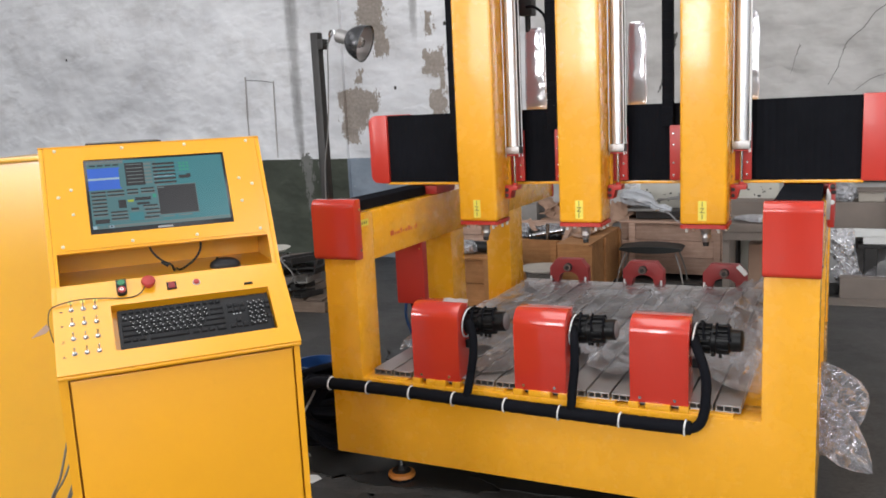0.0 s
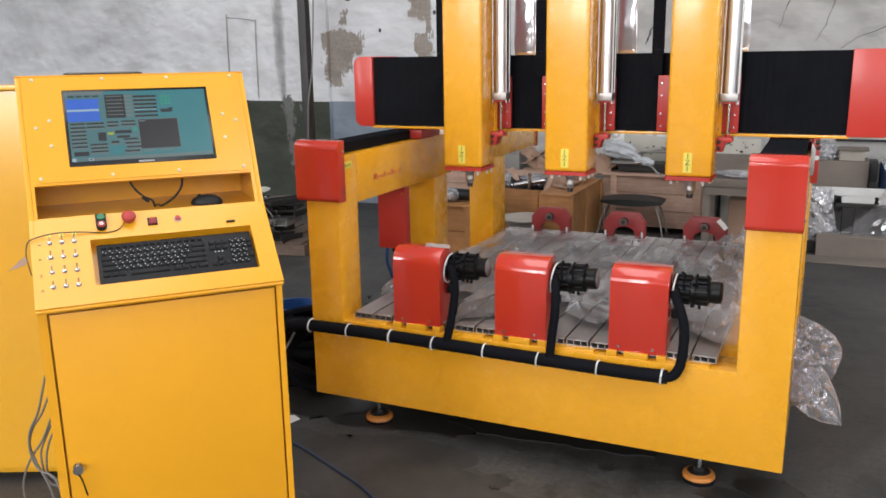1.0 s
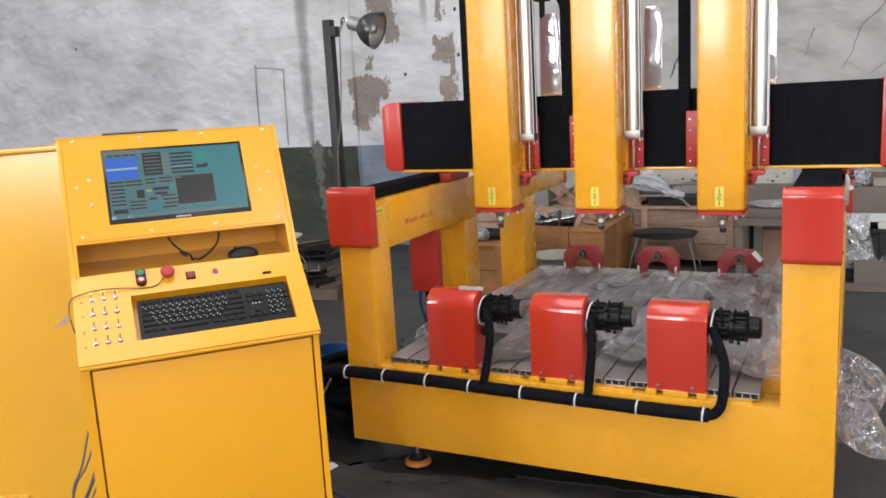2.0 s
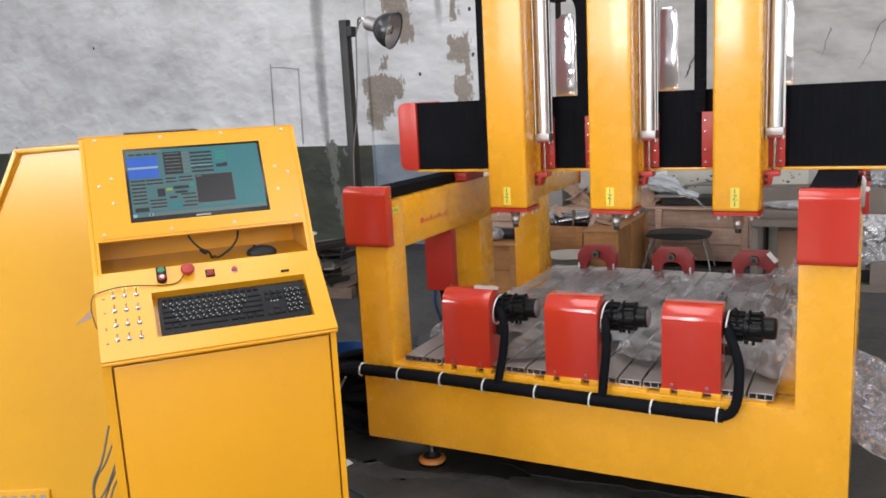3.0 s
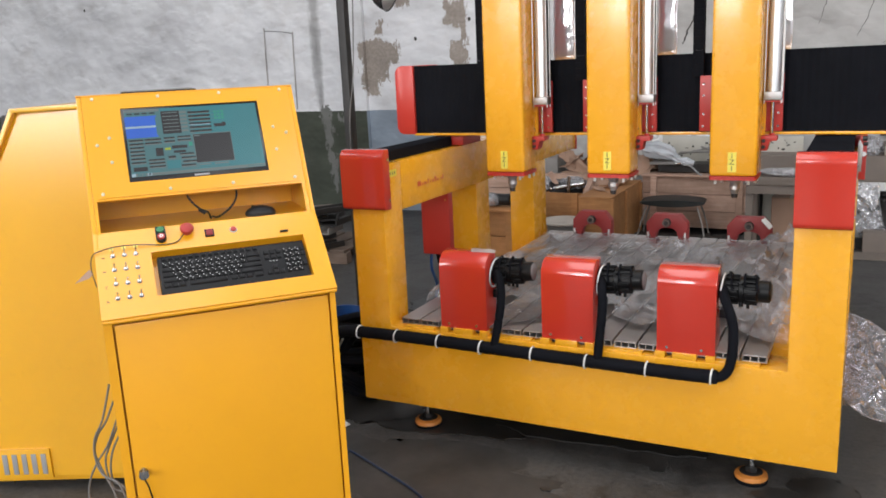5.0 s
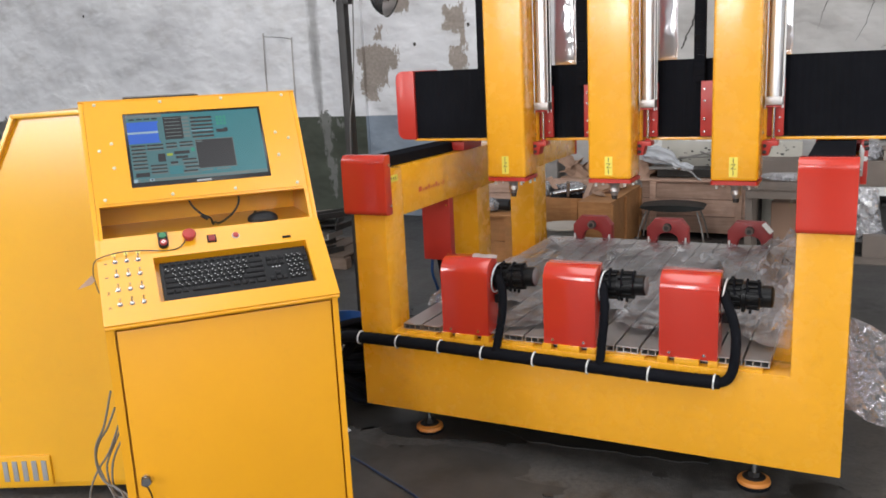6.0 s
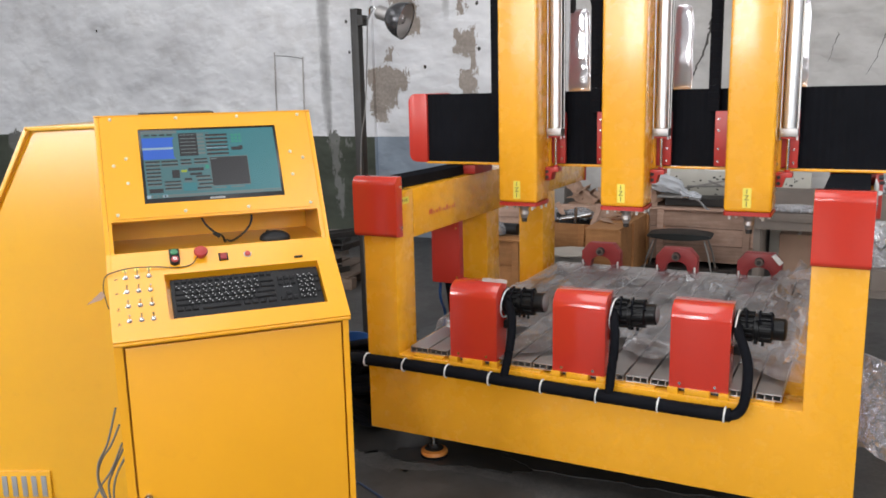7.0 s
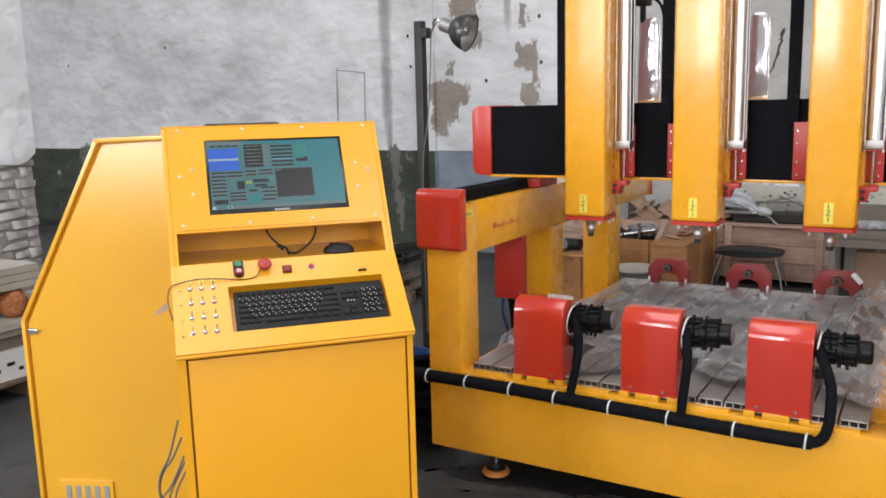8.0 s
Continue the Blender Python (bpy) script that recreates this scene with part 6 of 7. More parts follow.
def crack(pts, w):
    """A jagged dark line along the plaster."""
    own = bmesh.new()
    fine = []
    for (x0, z0), (x1, z1) in zip(pts, pts[1:]):
        for k in range(6):
            t = k / 6
            j = noise.noise(Vector((x0 * 9 + t * 7, z0 * 9, 1.0))) * 0.022
            fine.append((x0 + (x1 - x0) * t + j, z0 + (z1 - z0) * t + 0.5 * j))
    fine.append(pts[-1])
    rows = []
    for k, (x, z) in enumerate(fine):
        ww = w * (0.35 + 0.9 * abs(noise.noise(Vector((k * 0.7, 2.0, 3.0))))) * (1 - 0.6 * k / len(fine))
        rows.append([own.verts.new(p) for p in ((x - ww, 8.5985, z), (x, 8.596, z + ww), (x + ww, 8.5985, z - ww * 0.3))])
    for a, b in zip(rows, rows[1:]):
        for k in range(2):
            own.faces.new((a[k], a[k + 1], b[k + 1], b[k]))
    part("crack", own, CRACK, WN, smooth=False)


crack([(0.70, 2.45), (0.621, 2.395), (0.536, 2.337), (0.461, 2.219), (0.396, 2.166), (0.331, 2.113), (0.289, 2.004), (0.247, 1.859), (0.182, 1.739)], 0.009)
crack([(0.75, 1.86), (0.642, 1.81), (0.52, 1.769), (0.389, 1.668)], 0.008)
crack([(-1.15, 2.30), (-1.171, 2.192), (-1.228, 1.959), (-1.286, 1.855), (-1.32, 1.74)], 0.028)
crack([(-0.05, 2.12), (-0.10, 1.98), (-0.13, 1.86)], 0.006)
part("wall_rail", box(0.42, 2.2, 8.56, 8.6, 0.862, 0.878, 0.003), DARK_METAL, WN)
# rusted conduits round a blocked-up recess
for x, z0, z1 in ((-6.335, 1.20, 2.19), (-5.915, 1.20, 2.12)):
    c = part("conduit", tube([(x, 8.585, z1), (x - 0.012, 8.585, (z0 + z1) / 2 + 0.1), (x - 0.025, 8.592, z0)], 0.007, 8), CONDUIT, WN)
part("recess_line", tube([(-6.33, 8.5975, 2.15), (-6.1, 8.5975, 2.13), (-5.92, 8.5975, 2.10)], 0.005, 6), STAIN, WN)

# ---- brick pillar ----
PILLAR = solid("brick_pillar", box(-7.0, -6.30, 3.2, 4.405, 0, 6.9), MORTAR, "brick pillar with fallen plaster and whitewashed bricks", "pillar", "structure")
ORG[PILLAR] = Matrix.Identity(4)
part("plaster_coat", prism([(3.2, 1.42), (3.5, 1.38), (3.62, 1.42), (3.85, 1.37), (3.98, 1.36), (4.12, 1.30), (4.25, 1.29), (4.33, 1.31), (4.415, 1.38), (4.415, 6.9), (3.2, 6.9)], "x", -6.30, -6.245), PLAIN_WALL, PILLAR)
brick_meshes = []
for k in range(8):
    own = box(-0.03, 0.03, -0.110, 0.110, -0.035, 0.035, 0.011, 2)
    for v in own.verts:
        v.co += Vector((noise.noise(v.co * 14 + Vector((k, 0, 0))), noise.noise(v.co * 15 + Vector((0, k, 0))), noise.noise(v.co * 17 + Vector((0, 0, k))))) * 0.024
    brick_meshes.append(to_mesh("brick", own, BRICK_W))
for row in range(16):
    z = 0.045 + 0.084 * row
    yy = 4.412 - (0.0 if row % 2 else 0.004)
    first = row % 2 == 0
    while yy > 3.35:
        ln = 0.5 if first else rng.choice((1.0, 1.0, 0.52, 0.78))
        first = False
        b = new("brick", brick_meshes[rng.randrange(8)])
        b.parent = PILLAR
        b.location = (-6.304 + rng.uniform(-0.022, 0.010), yy - 0.110 * ln + rng.uniform(-0.010, 0.004), z + rng.uniform(-0.007, 0.007))
        b.rotation_euler = (rng.uniform(-0.07, 0.07), rng.uniform(-0.05, 0.05), rng.uniform(-0.05, 0.05))
        b.scale = (1, ln * rng.uniform(0.88, 1.0), rng.uniform(0.80, 1.04))
        yy -= 0.236 * ln


# ---- stacked stores along the wall ----
def plank_box(name, m, lx, ly, lz, rows, label, mat=WOOD, lid=False, gap=0.006, group=""):
    """A slatted crate: boards on four sides, corner battens, floor."""
    t = thing(name, m, label, "crate", group, local=True)
    th = 0.02
    h = lz / rows
    for r in range(rows):
        z0, z1 = r * h + gap / 2, (r + 1) * h - gap / 2
        o = rng.uniform(-0.004, 0.004)
        part("board", box(0, lx, o, th + o, z0, z1, 0.002, 1), mat, t)
        part("board", box(0, lx, ly - th, ly, z0, z1, 0.002, 1), mat, t)
        part("board", box(0, th, th + 0.006, ly - th - 0.001, z0, z1, 0.002, 1), mat, t)
        part("board", box(lx - th, lx, th + 0.006, ly - th - 0.001, z0, z1, 0.002, 1), mat, t)
    for x in (0.08, lx - 0.08 - 0.06):
        part("batten", box(x, x + 0.06, -0.026, -0.005, 0.0, lz, 0.002, 1), mat, t)
    part("bottom", box(th, lx - th, th + 0.006, ly - th, 0.0, 0.016), mat, t)
    if lid:
        part("lid", box(-0.01, lx + 0.01, -0.028, ly + 0.01, lz + 0.001, lz + 0.02, 0.003, 1), mat, t)
    return t


def carton(name, m, lx, ly, lz, mat, label, flaps=True):
    t = thing(name, m, label, "cardboard box", local=True)
    part("body", box(0, lx, 0, ly, 0, lz, 0.004, 1), mat, t)
    if flaps:
        part("tape", box(lx * 0.46, lx * 0.54, -0.001, ly + 0.001, lz - 0.03, lz + 0.0015), LABEL_TAPE, t)
        part("flap", box(0.0, lx * 0.455, 0.0, ly, lz + 0.0005, lz + 0.004), mat, t)
        part("flap", box(lx * 0.545, lx, 0.0, ly, lz + 0.0005, lz + 0.004), mat, t)
    return t


PB = thing("plywood_crate", pose(-1.87, 7.0, 0), "orange-brown varnished plywood crate on the floor", "crate", local=True)
for nm, b6 in (("front_panel", (0, 0.28, 0, 0.014, 0.02, 0.48)), ("back_panel", (0, 0.28, 1.02, 1.034, 0.02, 0.48)), ("side_panel", (0, 0.014, 0.0145, 1.0195, 0.02, 0.48)), ("side_panel", (0.266, 0.28, 0.0145, 1.0195, 0.02, 0.48)), ("floor_panel", (0.0, 0.28, 0.0, 1.034, 0.0, 0.0195)), ("lid", (-0.008, 0.288, -0.008, 1.042, 0.481, 0.497))):
    part(nm, box(*b6, 0.002, 1), PLY, PB)
for y in (0.0, 0.46, 0.99):
    part("batten", box(0.2805, 0.302, y, y + 0.045, 0.0, 0.478, 0.002, 1), PLY, PB)
plank_box("wooden_crate", pose(-2.78, 6.55, 0, 0, 0, 2), 0.55, 0.45, 0.42, 2, "brown wooden crate with closed lid", PLY, lid=True)
plank_box("wooden_crate", pose(-2.66, 7.42, 0, 0, 0, -2), 0.74, 0.55, 0.46, 2, "open plywood crate full of scrap", PLY)
plank_box("wooden_crate", pose(-1.58, 8.08, 0.05, 0, 0, -1), 1.00, 0.42, 0.48, 3, "long pinkish wooden crate with a pale batten", lid=True)
for x in (-1.55, -0.75):
    t = thing("timber_block", pose(x, 8.12, 0), "dark timber bearer under a crate", "timber", "crate bearers", local=True)
    part("block", box(0, 0.08, 0, 0.32, 0, 0.049, 0.003, 1), DARK_METAL, t)
plank_box("wooden_crate", pose(-3.5, 7.85, 0, 0, 0, 3), 0.8, 0.6, 0.55, 4, "weathered wooden crate against the wall", lid=True)
t = thing("timber_plank", pose(-2.70, 7.99, 0.50, 0, 0, -1), "pinkish sawn plank lying across a crate", "plank", local=True)
part("plank", box(0, 0.95, -0.03, 0.09, 0.0, 0.045, 0.003, 1), WOOD, t)
t = thing("grey_case", pose(-2.95, 8.12, 0, 0, 0, 2), "dark grey steel case standing on the floor", "case", local=True)
part("body", box(0, 0.50, 0, 0.40, 0, 0.69, 0.006), GREY_STEEL, t)
part("lid", box(-0.004, 0.504, -0.004, 0.404, 0.691, 0.72, 0.006), GREY_STEEL, t)
part("latch", box(0.22, 0.28, -0.012, -0.001, 0.60, 0.67, 0.002), STEEL, t)
carton("cardboard_box", pose(-2.40, 8.10, 0, 0, 0, -4), 0.42, 0.38, 0.55, CARD, "tall brown cardboard box against the wall", True)


def torn_card(m, lx, ly, seed, label):
    """A bent, torn piece of corrugated card."""
    t = thing("cardboard_piece", m, label, "cardboard", "torn cardboard", local=True)
    own = bmesh.new()
    n = 10
    top, low = [], []
    for j in range(n + 1):
        for i in range(n + 1):
            u, v = i / n, j / n
            x = lx * (u - 0.5) + 0.03 * noise.noise(Vector((v * 4, seed, u)))
            y = ly * (v - 0.5) + 0.03 * noise.noise(Vector((u * 4, seed + 3, v)))
            z = 0.02 + 0.035 * math.sin(u * 2.2 + seed) * (0.4 + v) + 0.015 * noise.noise(Vector((u * 3, v * 3, seed)))
            top.append(own.verts.new((x, y, z + 0.005)))
            low.append(own.verts.new((x, y, z)))
    w = n + 1
    for j in range(n):
        for i in range(n):
            a, b, c, d = j * w + i, j * w + i + 1, (j + 1) * w + i + 1, (j + 1) * w + i
            own.faces.new((top[a], top[b], top[c], top[d]))
            own.faces.new((low[d], low[c], low[b], low[a]))
    rim = [i for i in range(w)] + [j * w + n for j in range(1, w)] + [n * w + i for i in range(n - 1, -1, -1)] + [j * w for j in range(n - 1, 0, -1)]
    for a, b in zip(rim, rim[1:] + rim[:1]):
        own.faces.new((low[a], low[b], top[b], top[a]))
    part("sheet", own, CARD, t)


r7 = random.Random(5)
for k in range(26):
    x = -2.36 + 0.030 * k
    torn_card(pose(x, 8.16 + r7.uniform(0, 0.14), (0.56 if k < 13 else 0.53) + r7.uniform(0, 0.12), r7.uniform(10, 70), r7.uniform(-35, 35), r7.uniform(-50, 50)), r7.uniform(0.10, 0.26), r7.uniform(0.08, 0.18), k * 1.7, "torn bent piece of brown cardboard on a heap")
for k in range(5):
    torn_card(pose(-2.05 + 0.06 * k, 7.70 + r7.uniform(0, 0.1), 0.47 + r7.uniform(0, 0.03), r7.uniform(10, 40), r7.uniform(-35, 35), r7.uniform(-50, 50)), 0.18, 0.10, k * 2.3, "torn bent piece of brown cardboard on a heap")

# scrap in and on the crates
def pipe_piece(p, q, r, mat, label):
    t = thing("pipe", Matrix.Translation(p), label, "pipe", local=True)
    d = Vector(q) - Vector(p)
    part("tube", cyl((0, 0, 0), d, r, 18, bev=0.004), mat, t)
    part("collar", cyl(d * 0.02, d * 0.14, r * 1.15, 18, bev=0.003), mat, t)


pipe_piece((-2.32, 7.55, 0.44), (-2.06, 7.68, 0.47), 0.085, BLACK, "short thick black pipe lying in a crate")
pipe_piece((-2.30, 7.50, 0.475), (-1.99, 7.55, 0.53), 0.022, STEEL, "bent bright steel pipe in a crate")
pipe_piece((-2.16, 7.52, 0.02), (-2.12, 7.50, 0.60), 0.018, STEEL, "thin steel rod standing in a crate")
pipe_piece((-2.70, 6.75, 0.50), (-2.38, 6.72, 0.50), 0.05, BLACK, "black rolled hose on a crate lid")
for k, (x, y, z, lx, ly, lz, rz, mat, lab) in enumerate((
        (-1.45, 8.14, 0.562, 0.62, 0.26, 0.075, 4, DARK_METAL, "flat dark iron housing on a crate"),
        (-3.35, 7.95, 0.57, 0.55, 0.4, 0.22, -8, GREY_STEEL, "dented grey metal housing on a crate"),
        (-1.56, 8.30, 0.562, 0.16, 0.16, 0.16, 25, CARD, "small crushed brown carton on a crate"),
        (-0.86, 8.20, 0.562, 0.22, 0.22, 0.16, -6, CARD_GREY, "worn grey-brown carton on a crate"))):
    carton("storage_box", pose(x, y, z, 0, 0, rz), lx, ly, lz, mat, lab, mat in (CARD, CARD_GREY))


def film_bundle(name, m, rx, ry, rz, seed, label, core=None):
    t = thing(name, m, label, "plastic bag", local=True)
    if core:
        part("contents", box(-rx * 0.7, rx * 0.7, -ry * 0.7, ry * 0.7, 0.005, rz * 1.3, 0.02), core, t)
    part("wrapping", bag_mesh(0, 0, rz, rx, ry, rz, seed, 0.15), WRAP, t)


def wrapped_roll(m, pts, seed, label):
    """Long parts rolled in film: a knotted tube of uneven thickness with lengthwise folds."""
    t = thing("wrapped_roll", m, label, "wrapped part", local=True)
    own = bmesh.new()
    path = smooth_path([p[:3] for p in pts], 10)
    radius = np.interp(range(len(path)), [10 * k for k in range(len(pts))], [p[3] for p in pts])
    rings = []
    for k, p in enumerate(path):
        d = (path[min(k + 1, len(path) - 1)] - path[max(k - 1, 0)]).normalized()
        a = d.cross(Vector((0, 1, 0))).normalized()
        b = a.cross(d)
        ring = []
        for i in range(40):
            q = 2 * math.pi * i / 40
            v = Vector((math.cos(q), math.sin(q), 0))
            f = 1 + 0.22 * (1 - 2.6 * abs(noise.noise(Vector((v.x * 1.7, v.y * 1.7, k * 0.035 + seed))))) + 0.10 * (1 - 2.6 * abs(noise.noise(Vector((v.x * 3.3, v.y * 3.3, k * 0.10 + seed)))))
            ring.append(own.verts.new(p + float(radius[k]) * f * (v.x * a + v.y * b)))
        rings.append(ring)
    for p, q in zip(rings, rings[1:]):
        for i in range(40):
            own.faces.new((p[i], p[(i + 1) % 40], q[(i + 1) % 40], q[i]))
    own.faces.new(rings[0][::-1])
    own.faces.new(rings[-1])
    part("wrapping", own, ROLL_FILM, t)


wrapped_roll(pose(-1.45, 8.20, 0.640), [(-0.16, 0, 0.135, 0.02), (-0.12, 0, 0.13, 0.060), (-0.02, 0, 0.125, 0.072), (0.08, -0.01, 0.10, 0.064), (0.145, -0.01, 0.06, 0.035), (0.19, -0.02, 0.025, 0.030), (0.26, -0.02, 0.010, 0.042), (0.33, -0.02, 0.0, 0.022)], 2.2, "long part rolled in crumpled white plastic film")
t = thing("iron_plate", pose(-1.52, 8.10, 0.6375), "dark curved iron plate under a wrapped roll", "machine part", local=True)
part("plate", box(0, 0.30, 0, 0.24, 0.0, 0.022, 0.006), GREY_STEEL, t)
part("bright_end", box(0.24, 0.302, -0.012, 0.04, 0.004, 0.018, 0.004), STEEL, t)
loose_cable("loose_lead", [(-1.18, 8.16, 0.632), (-1.12, 8.10, 0.615), (-1.07, 8.06, 0.575), (-1.02, 8.05, 0.54)], 0.009, GREY_P, "pale grey lead hanging over a crate edge")
t = thing("timber_block", pose(0.22, 7.75, 0), "dark timber block on the floor", "timber", local=True)
part("block", box(0, 0.30, 0, 0.14, 0, 0.089, 0.004, 1), DARK_METAL, t)
PANEL = thing("wrapped_part", pose(0.345, 7.80, 0.09), "upright metal part loosely wrapped in clear plastic film", "wrapped part", local=True)
part("contents", box(-0.10, 0.075, -0.03, 0.05, 0.001, 0.42, 0.012), GREY_P, PANEL)
part("wrapping", film_lobe([(0.0, -0.125), (0.2, -0.12), (0.44, -0.125), (0.462, -0.11)], [(0.0, 0.13), (0.06, 0.165), (0.14, 0.125), (0.3, 0.095), (0.44, 0.09), (0.462, 0.07)], 0.0, 0.462, 0.01, 0.075, 3.4, (0.06, 0.55), 50, 60, 0.02, 3.0, 0.8), WRAP, PANEL)
DRAPE = thing("plastic_sheet", pose(0.60, 7.72, 0.176), "large clear plastic sheet draped over stores by the wall", "plastic sheet", local=True)
own = bmesh.new()
rows = []
for j in range(71):
    q = j / 70
    zz = np.interp(q, (0, 0.3, 0.6, 0.85, 1.0), (0.60, 0.44, 0.24, 0.09, 0.004))
    xl = np.interp(q, (0, 0.18, 0.32, 0.6, 0.85, 1.0), (0.16, 0.21, 0.235, 0.15, 0.0, -0.13))
    yy = np.interp(q, (0, 0.3, 0.6, 1.0), (0.27, 0.16, 0.06, -0.04))
    row = []
    for i in range(71):
        t = i / 70
        xx = xl + (0.75 - xl) * t
        dy = 0.03 * noise.noise(Vector((xx * 6, zz * 2, 3.0)))
        for turn, wave, seed, slope in ((1.1, 0.10, 3.0, 0.6), (0.75, 0.06, 5.0, 0.6), (1.5, 0.14, 7.0, 0.5), (0.2, 0.09, 9.0, 0.4)):
            dy -= slope * facets(xx, zz, turn, wave, seed, 1.4)
        row.append(own.verts.new((xx, yy + dy, zz)))
    rows.append(row)
for a, b in zip(rows, rows[1:]):
    for i in range(70):
        own.faces.new((b[i], b[i + 1], a[i + 1], a[i]))
part("film", own, THIN_FILM, DRAPE)
FR = thing("yellow_machine", pose(0.90, 7.78, 0), "yellow welded machine frame standing on a dark block", "machine part", local=True)
part("block", box(-0.02, 0.40, 0.0, 0.14, 0.0, 0.335, 0.006), DARK_METAL, FR)
for nm, b6 in (("frame_post", (0.0, 0.045, 0.0, 0.10, 0.395, 0.53)), ("frame_post", (0.30, 0.345, 0.0, 0.10, 0.395, 0.53)), ("frame_rail", (0.0, 0.345, 0.0, 0.10, 0.5305, 0.57)), ("frame_rail", (0.0, 0.345, 0.0, 0.10, 0.3355, 0.3945))):
    part(nm, box(*b6, 0.006), YELLOW, FR)
part("back_plate", box(0.046, 0.299, 0.05, 0.06, 0.396, 0.529), BLUE_DARK, FR)
CR = thing("dark_casting", pose(0.70, 8.12, 0.501), "dark open-ended steel housing on a bench", "machine part", local=True)
part("housing", box(0.0, 0.062, -0.02, 0.30, 0.06, 0.225, 0.004), BLACK, CR)
part("foot", box(0.0, 0.062, 0.0, 0.28, 0.0, 0.0595, 0.003), DARK_METAL, CR)
t = thing("wrapped_drum", pose(0.87, 8.22, 0.501), "dark blue motor housing under clear film on a bench", "motor", local=True)
part("drum", lathe([(0.0, 0.0), (0.09, 0.0), (0.095, 0.02), (0.095, 0.21), (0.085, 0.235), (0.04, 0.245), (0.0, 0.245)], 28, cap=False), BLUE_DARK, t)
film_bundle("wrapped_part", pose(0.33, 8.27, 0.727), 0.10, 0.09, 0.075, 9.6, "grey part in plastic film on a carton", GREY_P)

film_bundle("wrapped_part", pose(-2.12, 7.62, 0.47), 0.11, 0.08, 0.05, 1.4, "crumpled clear film over scrap in a crate", BLACK)
film_bundle("wrapped_part", pose(-2.42, 7.66, 0.44), 0.13, 0.10, 0.06, 4.4, "black part in crumpled film in a crate", BLACK)
film_bundle("wrapped_part", pose(-2.60, 6.72, 0.445), 0.11, 0.09, 0.05, 2.9, "small parcel in clear film on a crate lid", CARD)
for k in range(4):
    torn_card(pose(-1.76 + 0.02 * k, 7.35 + 0.17 * k, 0.502, r7.uniform(-4, 6), r7.uniform(-6, 6), r7.uniform(-60, 60)), 0.16, 0.11, 3.1 + k, "torn bent piece of brown cardboard on a heap")
for k, (x, z0, z1) in enumerate(((-1.98, 0.44, 0.60), (-1.93, 0.45, 0.57), (-2.25, 0.44, 0.585))):
    t = thing("timber_batten", pose(x, 7.45 + 0.05 * k, z0, -20 + 14 * k, 18 - 22 * k, 12 * k), "short splintered batten sticking out of a crate", "timber", "crate scrap", local=True)
    part("batten", box(0, 0.045, 0, 0.02, 0, z1 - z0 + 0.06, 0.002, 1), WOOD, t)

# off-white boards with dark cut-outs; the first stands in for flaked plaster
def board_with_holes(name, m, lx, lz, label, seed):
    t = thing(name, m, label, "panel", local=True)
    part("board", box(0, lx, 0, 0.012, 0, lz, 0.002, 1), OFFWHITE, t)
    r = random.Random(seed)
    for k in range(int(lx * 60)):
        x, z = r.uniform(0.03, lx - 0.06), r.uniform(0.55 * lz, lz - 0.04)
        part("cut_out", box(x, x + r.uniform(0.008, 0.034), -0.002, 0.0005, z, z + r.uniform(0.005, 0.018)), INK, t)


board_with_holes("pale_board", pose(-1.52, 8.50, 0.0, 0, 2.5, 0), 0.74, 0.885, "off-white spotted board standing in for flaked wall plaster", 3)
board_with_holes("pale_board", pose(-0.62, 8.46, 0.0), 0.42, 0.87, "off-white panel with rows of cut-outs and printing", 5)
for k in range(3):
    pipe_piece((-1.5 + 0.2 * k, 8.40, 0.66 + 0.06 * k), (-0.95 + 0.05 * k, 8.42, 0.78 - 0.05 * k), 0.009, GREY_STEEL, "thin grey steel bar lying on crates")

# long grey carton on a bench, white channels below
BENCH = thing("low_bench", pose(-0.62, 8.12, 0), "dark steel low bench along the wall", "bench", local=True)
part("top", box(0, 2.1, 0, 0.40, 0.46, 0.50, 0.003), DARK_METAL, BENCH)
for x in (0.05, 1.0, 2.0):
    for y in (0.03, 0.33):
        part("leg", box(x, x + 0.04, y, y + 0.04, 0, 0.46), DARK_METAL, BENCH)
carton("cardboard_box", pose(-0.60, 8.16, 0.501), 1.295, 0.34, 0.225, CARD_GREY, "very long flat grey-brown cardboard box on a bench", False)
carton("cardboard_box", pose(0.455, 8.20, 0.727), 0.20, 0.24, 0.085, PALE_WOOD, "pale cardboard box on top of a long carton", False)
t = thing("cardboard_sheet", pose(0.445, 8.18, 0.813), "grey card sheet lying on a pale box", "cardboard", local=True)
part("sheet", box(0, 0.24, 0, 0.28, 0, 0.014, 0.003, 1), CARD_GREY, t)
for k, (x, z, l) in enumerate(((0.30, 0.487, 1.2), (0.50, 0.430, 0.25), (0.78, 0.430, 0.5))):
    t = thing("steel_channel", pose(x, 7.95, z - 0.03 + 0.001), "white painted steel channel stacked by the bench", "channel", local=True)
    part("web", box(0, l, 0, 0.13, 0.0, 0.008, 0.001, 1), WHITE_P, t)
    part("flange", box(0, l, 0, 0.008, 0.0082, 0.055, 0.001, 1), WHITE_P, t)
    part("flange", box(0, l, 0.122, 0.13, 0.0082, 0.055, 0.001, 1), WHITE_P, t)
STACK = thing("timber_stack", pose(0.46, 7.92, 0), "dark timbers carrying steel channels", "timber", local=True)
for k in range(3):
    part("beam", box(0.05 + 0.4 * k, 0.15 + 0.4 * k, 0.0, 0.18, 0.0, 0.37, 0.004, 1), DARK_METAL, STACK)
